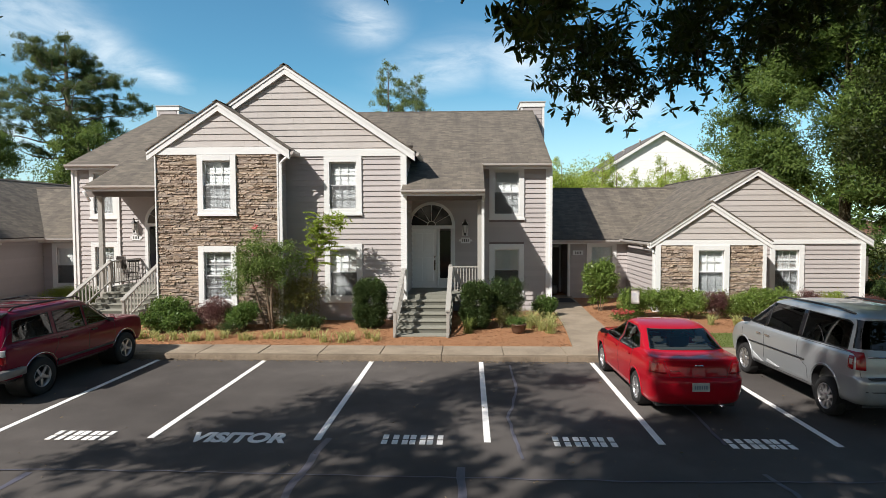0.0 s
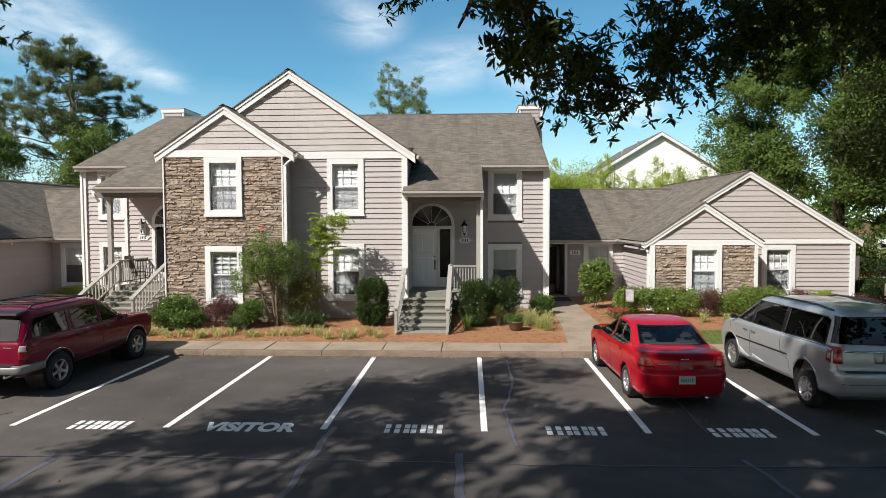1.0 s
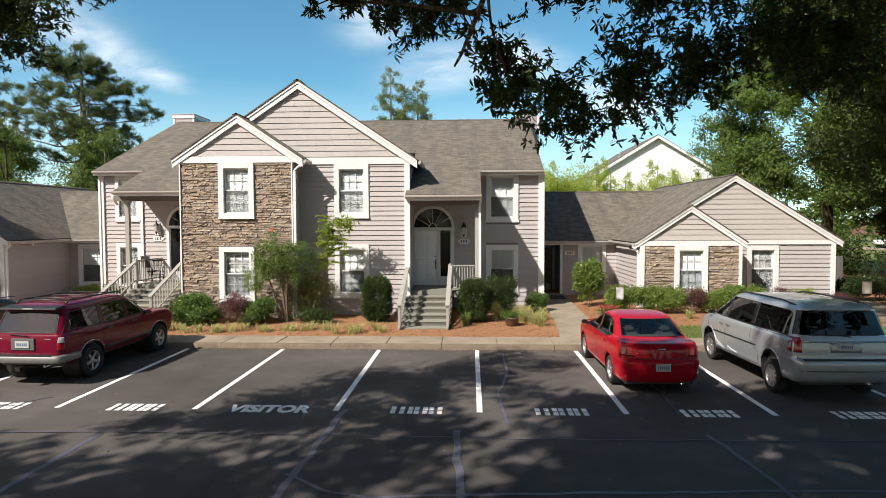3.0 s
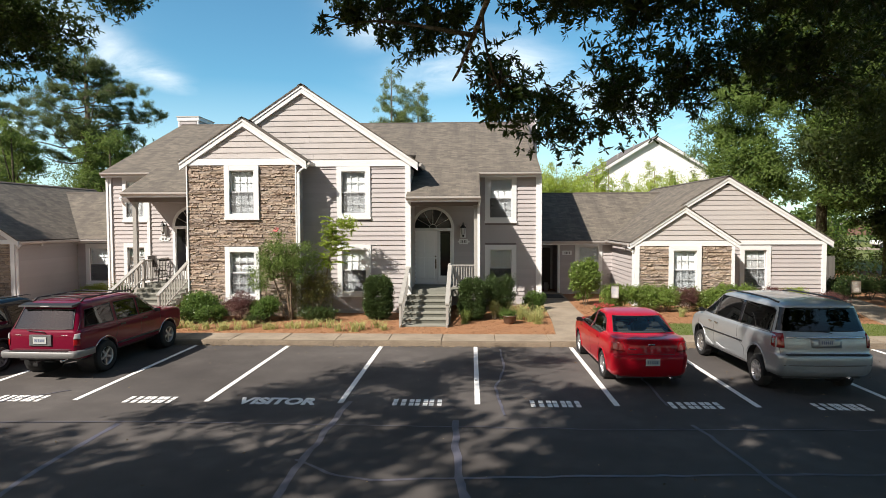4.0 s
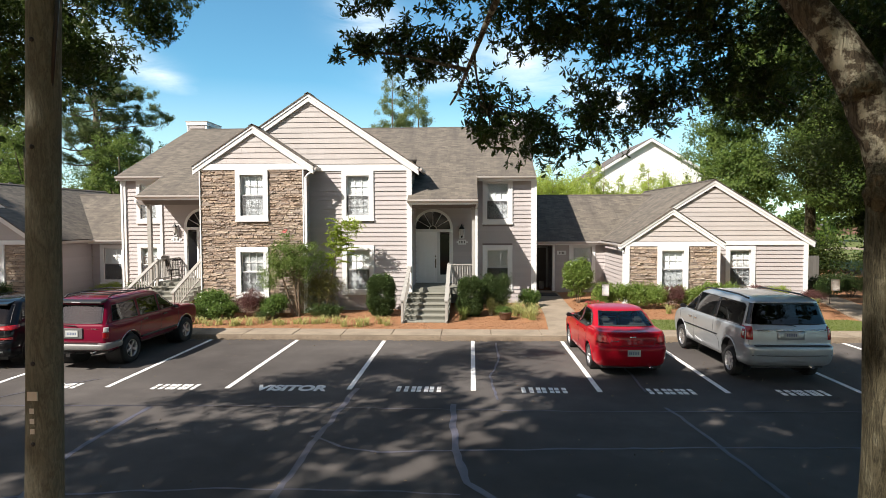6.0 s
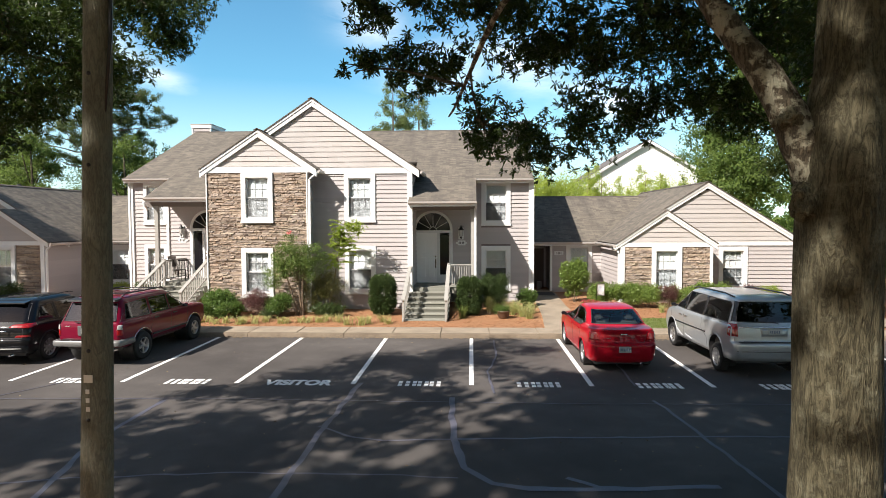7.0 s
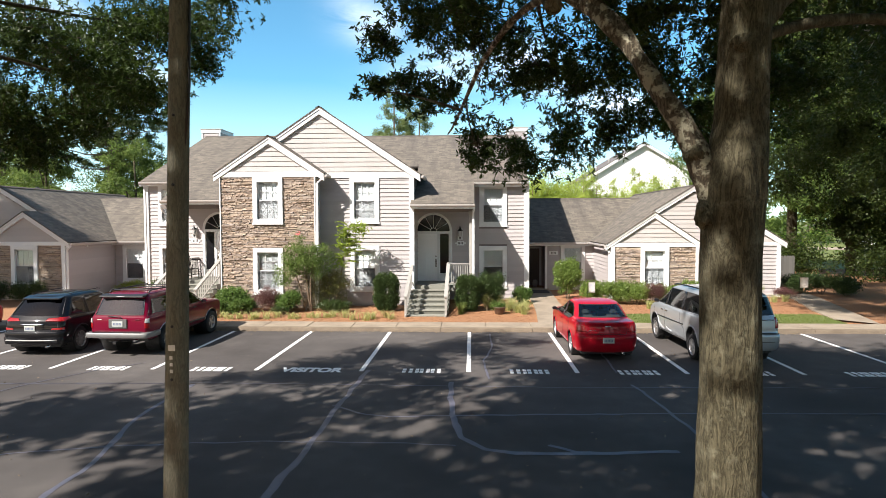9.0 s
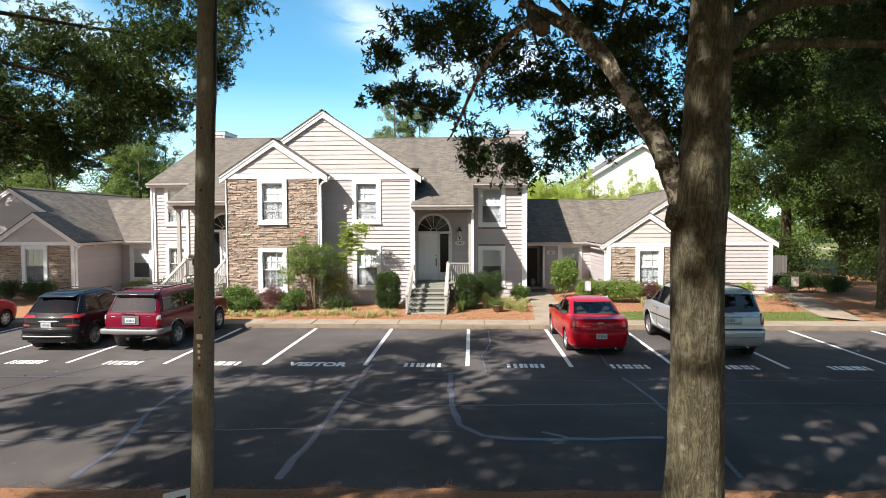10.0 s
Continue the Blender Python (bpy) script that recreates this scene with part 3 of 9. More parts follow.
ground = grid_sheet("ground", [-2500, -400, -120, -60, -30, 0, 30, 60, 120, 400, 2500], [-600, -150, -60, -25, 30, 60, 120, 300, 900, 2500], far_height, M_GRASSGROUND,
                    "grassy ground reaching to the horizon", "ground")
road = grid_sheet("parking_lot", [-70, -30, -10, 0, 10, 30, 70], [1.95, 6, 12, KERB_Y + 0.05], lambda x, y: 0.0, M_ASPHALT,
                  "dark sealed asphalt parking lot with patched cracks", "road")
bed = grid_sheet("garden_bed", steps_between([-40, -20, 16, 40], 0.45), steps_between([WALK_Y - 0.02, 24, 40], 0.45), bed_height, M_MULCH,
                 "reddish pine-straw mulch bed along the houses", "garden bed")


def island_height(x, y):
    n = noise.noise(Vector((x * 1.3, y * 1.3, 9.0))) * 0.05 + noise.noise(Vector((x * 5, y * 5, 2.0))) * 0.02
    edge = 2.2 + 0.06 * x * 0.5 + 0.10 * noise.noise(Vector((x * 0.8, 0, 3)))
    return -0.05 + (0.16 + n) * smooth(edge + 0.05, edge - 0.35, y)


island = grid_sheet("tree_island", steps_between([-40, -8, 9, 40], 0.30), steps_between([-14, -3, 2.6], 0.22), island_height, M_MULCH,
                    "brown pine-straw ground round a large oak", "garden bed")

# concrete kerb and walk: separate slabs with open joints
walk_thing = thing("pavement", "worn tan concrete kerb and walk in front of the houses", "pavement", kind="structure")


def slab_mesh(length):
    bm = bmesh.new()
    box(bm, 0.004, length - 0.004, KERB_Y + 0.17, WALK_Y, -0.05, 0.128)
    bmesh.ops.bevel(bm, geom=[e for e in bm.edges if all(v.co.z > 0.1 for v in e.verts)], offset=0.014, segments=2, affect="EDGES")
    return mesh_of("slab", bm, M_CONCRETE)


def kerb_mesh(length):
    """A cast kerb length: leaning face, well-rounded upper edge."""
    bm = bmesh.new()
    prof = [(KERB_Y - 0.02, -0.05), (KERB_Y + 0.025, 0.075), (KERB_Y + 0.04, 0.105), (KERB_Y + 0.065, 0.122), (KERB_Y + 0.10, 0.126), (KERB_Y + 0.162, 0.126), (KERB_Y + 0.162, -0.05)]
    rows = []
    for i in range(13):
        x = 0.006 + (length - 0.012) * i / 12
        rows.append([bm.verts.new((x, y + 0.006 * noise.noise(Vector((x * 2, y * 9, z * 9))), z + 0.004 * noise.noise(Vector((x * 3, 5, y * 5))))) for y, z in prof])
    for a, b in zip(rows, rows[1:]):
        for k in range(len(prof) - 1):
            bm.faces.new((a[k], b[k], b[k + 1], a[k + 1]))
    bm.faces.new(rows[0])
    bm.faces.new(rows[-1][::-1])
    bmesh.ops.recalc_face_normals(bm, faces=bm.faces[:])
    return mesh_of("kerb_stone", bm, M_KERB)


SLAB, KERB = slab_mesh(1.585), kerb_mesh(3.17)
for k in range(-26, 27):
    piece("slab", SLAB, walk_thing, Matrix.Translation((k * 1.585 - 0.2, 0, 0.004 * ((k * 7) % 3))))
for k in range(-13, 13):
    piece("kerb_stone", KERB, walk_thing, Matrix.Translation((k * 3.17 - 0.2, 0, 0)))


def strip_sheet(name, left, right, lift, material, label, category, thick=0.06):
    """A slab between two edge lines of equal count."""
    bm = bmesh.new()
    top = [[bm.verts.new((x, y, bed_height(x, y) * 0 + z + lift)) for x, y, z in side] for side in (left, right)]
    low = [[bm.verts.new((v.co.x, v.co.y, v.co.z - thick)) for v in side] for side in top]
    n = len(left)
    for i in range(n - 1):
        bm.faces.new((top[0][i], top[1][i], top[1][i + 1], top[0][i + 1]))
        bm.faces.new((top[0][i], top[0][i + 1], low[0][i + 1], low[0][i]))
        bm.faces.new((top[1][i + 1], top[1][i], low[1][i], low[1][i + 1]))
    bmesh.ops.recalc_face_normals(bm, faces=bm.faces[:])
    return tagged(part(name, bm, material), label, category, kind="structure")


strip_sheet("front_walk", [(3.30, WALK_Y - 0.03, 0.098), (3.45, 18.5, 0.18), (3.55, 21, 0.235), (3.6, 26.9, 0.235)],
            [(4.85, WALK_Y - 0.03, 0.098), (4.75, 18.5, 0.18), (4.7, 21, 0.235), (4.95, 26.9, 0.235)], 0.035, M_CONCRETE, "tan concrete front walk to a recessed entry", "path")
strip_sheet("side_path", [(14.2, WALK_Y + 0.6, 0.15), (14.6, 19.5, 0.21), (15.6, 23, 0.25), (17.0, 29, 0.25)],
            [(15.4, WALK_Y - 0.03, 0.095), (15.9, 19.2, 0.21), (16.8, 22.8, 0.25), (18.1, 29, 0.25)], 0.04, M_CONCRETE, "narrow concrete side path", "path")
lawn = grid_sheet("lawn", steps_between([5.2, 14.3], 0.35), steps_between([WALK_Y + 0.02, 18.3], 0.3), lambda x, y: bed_height(x, y) + 0.03 * smooth(5.2, 5.6, x), M_GRASSGROUND,
                  "short green lawn strip behind the walk", "lawn")

# painted bay lines and markings
STALLS = [-15.67, -12.92, -10.18, -7.44, -4.695, -1.95, 0.797, 3.54, 6.27, 9.12, 11.95, 14.75, 17.5]
for x in STALLS:
    bm = bmesh.new()
    box(bm, x - 0.055, x + 0.055, 9.6, 15.12, -0.01, 0.006)
    tagged(part("bay_line", bm, M_LINE), "white painted parking bay line on asphalt", "road marking", "parking bay lines", "structure")
for i, x in enumerate(STALLS[:-1]):
    if i == 4:
        continue
    cx = (x + STALLS[i + 1]) / 2 + 0.15
    tg = thing("bay_marking", "white stencilled bay marking shown as bars", "road marking", "bay markings", "structure", pose(cx, 9.675, 0))
    for k in range(4):
        u = (-0.47, -0.30, -0.02, 0.26)[k]
        for du in ((0.0,) if k == 0 else (0.0, 0.16)):
            for a, b in ((-0.205, -0.025), (0.025, 0.205)):
                boxpart("bar", (u + du, u + du + 0.092, a, b, -0.01, 0.006), M_LINE, tg)
tx = bpy.data.curves.new("visitor_text", "FONT")
tx.body, tx.size, tx.extrude, tx.align_x = "VISITOR", 0.58, 0.003, "CENTER"
tx.offset = 0.026
tmp = new("text_source", tx)
me = bpy.data.meshes.new_from_object(tmp.evaluated_get(bpy.context.evaluated_depsgraph_get()))
bpy.data.objects.remove(tmp)
me.materials.clear()
me.materials.append(M_LINE)
vt = new("bay_lettering", me)
vt.matrix_basis = Matrix.Translation((-3.25, 9.47, 0.004)) @ Matrix.Diagonal((0.745, 1.0, 1, 1))
tagged(vt, "white stencilled lettering that reads visitor", "road marking", kind="structure")

# sealed cracks: narrow bluish-grey ribbons of tar
def ribbon(pts, w, material=None, z=0.004):
    bm = bmesh.new()
    pts = [Vector((x, y, z)) for x, y in pts]
    fine = []
    for a, b in zip(pts, pts[1:]):
        k = max(2, int((b - a).length / 0.18))
        fine += [a.lerp(b, i / k) for i in range(k)]
    fine.append(pts[-1])
    edge = []
    for i, p in enumerate(fine):
        d = (fine[min(i + 1, len(fine) - 1)] - fine[max(i - 1, 0)]).normalized()
        s = Vector((-d.y, d.x, 0))
        q = p + s * 0.05 * noise.noise(p * 1.7) + s * 0.02 * noise.noise(p * 6.0)
        ww = w * (0.75 + 0.6 * abs(noise.noise(p * 2.3)))
        edge.append((bm.verts.new(q + s * ww / 2), bm.verts.new(q - s * ww / 2)))
    for (a, b), (c, d) in zip(edge, edge[1:]):
        bm.faces.new((b, d, c, a))
    bmesh.ops.recalc_face_normals(bm, faces=bm.faces[:])
    return tagged(part("sealed_crack", bm, material or M_SEAL), "bluish-grey tar ribbon over an asphalt crack", "crack", "sealed cracks", "structure")


for rank, (pts, w) in enumerate((([(-1.8, 9.7), (-1.9, 6.2), (-1.9, 4.4), (-2.0, 2.4)], 0.13), ([(-5.7, 8.2), (-5.7, 6.5), (-5.6, 5.4), (-5.1, 3.4), (-5.1, 2.3)], 0.11),
               ([(-12, 3.6), (-7.1, 3.8), (-5.1, 4.3), (-2.8, 4.6), (-0.6, 4.6), (0.6, 4.5)], 0.05), ([(-2.0, 6.7), (-1.4, 6.2), (-0.7, 6.0), (1.7, 6.2), (4.9, 6.4), (12, 6.6)], 0.07),
               ([(0.4, 8.6), (0.4, 7.4), (0.5, 6.1), (0.7, 4.9), (1.1, 4.35), (1.6, 4.2), (2.5, 4.2), (4.3, 4.4)], 0.14), ([(2.2, 4.6), (2.6, 4.25), (3.3, 4.3)], 0.10),
               ([(4.6, 8.5), (4.8, 6.8), (4.9, 5.2), (5.0, 3.5), (4.9, 2.7)], 0.09), ([(-12, 6.2), (-10.0, 7.0), (-9.6, 8.1), (-8.8, 9.5), (-8.0, 10.3)], 0.04),
               ([(1.5, 14.8), (1.5, 12.6), (1.2, 10.8), (1.3, 8.9)], 0.06), ([(4.6, 12.3), (4.6, 11.1), (4.5, 9.6)], 0.06), ([(-14, 7.9), (-5, 8.3), (3, 8.2), (14, 8.5)], 0.035))):
    ribbon(pts, w, None, 0.004 + rank * 0.0009)
# ---------------------------------------------------------------- houses
BASE = 0.10
WIN_HI = make_window("white double-hung window with lowered blinds and wide white casing", 75)
WIN_LO = make_window("white double-hung window with half-open slat blinds", 34)
_win_count = [0]


def put_window(low, x, y, z, rz=0):
    src = WIN_LO if low else WIN_HI
    _win_count[0] += 1
    if not src.get("used"):
        src["used"] = 1
        src.matrix_basis = pose(x, y, z, 0, 0, rz)
        src.name = "window_%d" % _win_count[0]
        return src
    o = copy_thing(src, pose(x, y, z, 0, 0, rz))
    o.name = "window_%d" % _win_count[0]
    return o


def front_wall(name, x0, x1, y, z0, z1, wins, **kw):
    """A wall that faces the lot, with windows given as (middle x, foot z, low?)."""
    holes = [hole_of(cx - x0, z) for cx, z, _ in wins] + [tuple(h) for h in kw.pop("extra", ())]
    cuts = [cut_of(cx - x0, z) for cx, z, _ in wins] + [tuple(h) for h in kw.pop("extra_cuts", ())]
    w = wall(name, x0, y, 0, x1 - x0, z0, z1, holes, cuts=cuts, **kw)
    for cx, z, low in wins:
        put_window(low, cx, y, z)
    return w


Z_HI, Z_LO = 3.72, 0.80
# main gable block and its stone bay
front_wall("wall_main", -5.66, -1.64, 20.25, BASE, 5.78, [(-3.71, 3.76, False), (-3.71, 0.84, False)])
wall("wall_main_gable", -9.66, 20.25, 0, 8.02, 5.7, 5.78, clad="", gable=(0.0, 4.03, 8.02, 5.78, 8.42), label="tan shake gable wall of the house", shakes=True)
wall("wall_main_side", -1.64, 20.25, 90, 2.1, BASE, 5.7)
wall("wall_bay_side", -5.66, 19.45, 90, 0.8, BASE, 5.7)
wall("wall_bay_left", -9.66, 23.45, -90, 4.0, BASE, 5.7)
STONE_HOLES = [hole_of(-7.64 + 9.66, 3.75), hole_of(-7.66 + 9.66, 0.80)]
wall_stone = wall("wall_stone_bay", -9.66, 19.45, 0, 4.0, BASE - 0.1, 5.75, STONE_HOLES, clad="", gable=(0.0, 2.06, 4.0, 5.75, 7.12), label="house bay faced with stacked brown ledge stone", material=M_MORTAR, shakes=True)
put_window(False, -7.64, 19.41, 3.75)
put_window(True, -7.66, 19.41, 0.80)
# right-hand unit
front_wall("wall_right", 0.95, 3.42, 22.35, BASE, 5.62, [(1.87, 3.6, False), (1.87, 0.75, False)])
wall("wall_entry", -1.64, 22.35, 0, 2.59, BASE, 4.9, [(0.02, 1.56, 1.10, 3.40)], cuts=[(-0.1, 1.62, 1.0, 3.4), (0.03, 1.52, 3.4, 3.9), (0.3, 1.25, 3.9, 4.2)], material=M_SIDING)
wall("wall_right_end", 3.42, 22.35, 90, 12.5, BASE, 5.6)
wall("wall_right_back", 3.42, 34.9, 180, 18.5, BASE, 5.6, clad="")
# left-hand unit, set back
def narrow_of(cut, cx, f):
    return (cx + (cut[0] - cx) * f, cx + (cut[1] - cx) * f, cut[2], cut[3])


NARROW, NCX = 0.85, 1.15
wall("wall_left", -15.06, 23.45, 0, 2.31, BASE, 5.75, [narrow_of(hole_of(NCX, z), NCX, NARROW) for z in (3.68, 0.80)], cuts=[narrow_of(cut_of(NCX, z), NCX, NARROW) for z in (3.68, 0.80)])
for low, z in ((False, 3.68), (True, 0.80)):
    o = put_window(low, -15.06 + NCX, 23.45, z)
    o.matrix_basis = o.matrix_basis @ Matrix.Diagonal((NARROW, 1, 1, 1))
tagged(boxpart("corner_trim", (-13.37, -13.25, 23.36, 23.44, BASE, 4.95), M_TRIM, None), "white painted corner board", "trim", kind="structure")
wall("wall_entry_left", -12.75, 23.45, 0, 3.1, BASE, 5.0, [(0.57, 2.11, 1.20, 3.50)], cuts=[(0.51, 2.17, 1.1, 3.5), (0.58, 2.10, 3.5, 4.0), (0.85, 1.8, 4.0, 4.3)], material=M_SIDING)
wall("wall_left_end", -15.06, 36.0, -90, 12.55, BASE, 5.75, clad="")

# corner boards
for x, y, a, b, sx in ((-1.64, 20.25, BASE, 5.72, 1), (3.42, 22.35, BASE, 5.5, 1), (-15.06, 23.45, BASE, 5.68, -1), (-9.66, 19.45, BASE, 5.7, -1), (-5.66, 19.45, BASE, 5.7, 1)):
    corner_board(x, y, a, b, sx, w=0.13 if y != 19.45 else 0.012, out=0.068 if y != 19.45 else 0.03)
# frieze boards under the gables
for nm, x0, x1, y, z0, z1 in (("f", -9.92, -5.36, 19.45, 5.70, 5.93), ("f", -5.6, -1.5, 20.25, 5.70, 5.92)):
    tagged(boxpart("frieze_board", (x0, x1, y - 0.078, y - 0.002, z0, z1), M_TRIM, None, bevel=0.008), "white frieze board under a gable", "trim", kind="structure")
rakes(-9.93, -7.57, -5.25, 5.80, 7.36, 19.34, 0.11)
rakes(-9.95, -5.62, -1.30, 5.80, 8.69, 20.13, 0.12)


def gable_roof(name, xl, xp, xr, ze, zp, y0, y1, capped=True):
    """Two slopes whose thin dark shingle edge stands a little proud of the rake boards."""
    y0, ze, zp = y0 - 0.055, ze + 0.03, zp + 0.03
    a = roof_plane(name, [(xl, y1, ze), (xl, y0, ze), (xp, y0, zp), (xp, y1, zp)], thick=0.04)
    b = roof_plane(name, [(xr, y0, ze), (xr, y1, ze), (xp, y1, zp), (xp, y0, zp)], thick=0.04)
    if capped:
        ridge_cap((xp, y0, zp), (xp, y1, zp), a)
    return a, b


gable_roof("roof_bay", -9.97, -7.57, -5.22, 5.82, 7.40, 19.345, 25.0)
gable_roof("roof_main_gable", -10.0, -5.62, -1.26, 5.82, 8.73, 20.135, 29.0)
# the long roof of the right unit: main slope, and its run down over the porch
S_R = 0.46
zr = lambda y: 5.62 + S_R * (y - 22.05)
roof_plane("roof_right", [(1.0, 22.05, zr(22.05)), (3.47, 22.05, zr(22.05)), (3.47, 28.7, zr(28.7)), (1.0, 28.7, zr(28.7))])
rp_ = roof_plane("roof_right_porch", [(-1.70, 19.78, zr(19.78)), (1.0, 19.78, zr(19.78)), (1.0, 28.7, zr(28.7)), (-1.70, 28.7, zr(28.7))])
roof_plane("roof_right_inner", [(-6.0, 24.0, zr(24.0)), (-1.70, 24.0, zr(24.0)), (-1.70, 28.7, zr(28.7)), (-6.0, 28.7, zr(28.7))])
roof_plane("roof_right_back", [(3.47, 35.2, zr(22.2)), (-6.0, 35.2, zr(22.2)), (-6.0, 28.7, zr(28.7)), (3.47, 28.7, zr(28.7))])
ridge_cap((-6.0, 28.7, zr(28.7)), (3.47, 28.7, zr(28.7)), rp_)
bm = bmesh.new()
prism(bm, [(3.42, 22.2, 5.5), (3.42, 35.0, 5.5), (3.42, 28.7, zr(28.7) - 0.1)], (-0.12, 0, 0))
tagged(part("wall_right_gable", bm, M_SIDING), "gable end of the house in mauve-grey siding", "wall", kind="structure")
S_L = 0.43
zl = lambda y: 5.80 + S_L * (y - 23.18)
roof_plane("roof_left", [(-15.25, 23.18, zl(23.18)), (-13.05, 23.18, zl(23.18)), (-13.05, 30.7, zl(30.7)), (-15.25, 30.7, zl(30.7))])
rl_ = roof_plane("roof_left_porch", [(-13.05, 20.95, zl(20.95)), (-9.70, 20.95, zl(20.95)), (-9.70, 30.7, zl(30.7)), (-13.05, 30.7, zl(30.7))])
roof_plane("roof_left_inner", [(-9.70, 24.5, zl(24.5)), (-6.0, 24.5, zl(24.5)), (-6.0, 30.7, zl(30.7)), (-9.70, 30.7, zl(30.7))])
roof_plane("roof_left_back", [(-6.0, 37.5, zl(23.9)), (-15.25, 37.5, zl(23.9)), (-15.25, 30.7, zl(30.7)), (-6.0, 30.7, zl(30.7))])
ridge_cap((-15.25, 30.7, zl(30.7)), (-6.0, 30.7, zl(30.7)), rl_)
bm = bmesh.new()
prism(bm, [(-15.06, 23.3, 5.7), (-15.06, 37.2, 5.7), (-15.06, 30.7, zl(30.7) - 0.1)], (0.12, 0, 0))
tagged(part("wall_left_gable", bm, M_SIDING), "gable end of the house in mauve-grey siding", "wall", kind="structure")
# eave fascias, soffits and gutters
for x0, x1, y, z, yb in ((0.98, 3.47, 22.05, zr(22.05), 22.35), (-1.70, 1.02, 19.78, zr(19.78), 20.4), (-15.25, -13.05, 23.18, zl(23.18), 23.45), (-13.07, -9.7, 20.95, zl(20.95), 21.6)):
    tagged(boxpart("fascia", (x0, x1, y - 0.012, y + 0.02, z - 0.22, z - 0.03), M_TRIM, None), "pale fascia board at the eave", "trim", kind="structure")
    tagged(boxpart("soffit", (x0, x1, y + 0.02, yb, z - 0.20, z - 0.18), M_SOFFIT, None), "grey boxed soffit under the eave", "trim", kind="structure")
    gutter((x0, y - 0.012, z - 0.02), (x1, y - 0.012, z - 0.02), (0, -1, 0))
gutter((-5.22, 19.34, 5.80), (-5.22, 20.1, 5.80), (1, 0, 0))
gutter((-1.26, 20.12, 5.80), (-1.26, 22.0, 5.80), (1, 0, 0))
downspout([(-5.17, 19.42, 5.70), (-5.45, 19.38, 5.52), (-5.555, 19.385, 5.4)])
downspout([(-5.555, 19.385, 5.42), (-5.555, 19.385, 0.16)])
downspout([(0.99, 19.9, 4.38), (0.95, 20.1, 4.22)])
downspout([(0.955, 20.13, 4.25), (0.955, 20.13, 1.0)])
downspout([(3.47, 22.26, 5.45), (3.47, 22.26, 0.2)])
downspout([(-15.1, 23.36, 5.62), (-15.1, 23.36, 0.2)])
downspout([(-13.18, 21.05, 4.62), (-13.10, 21.3, 4.30)])


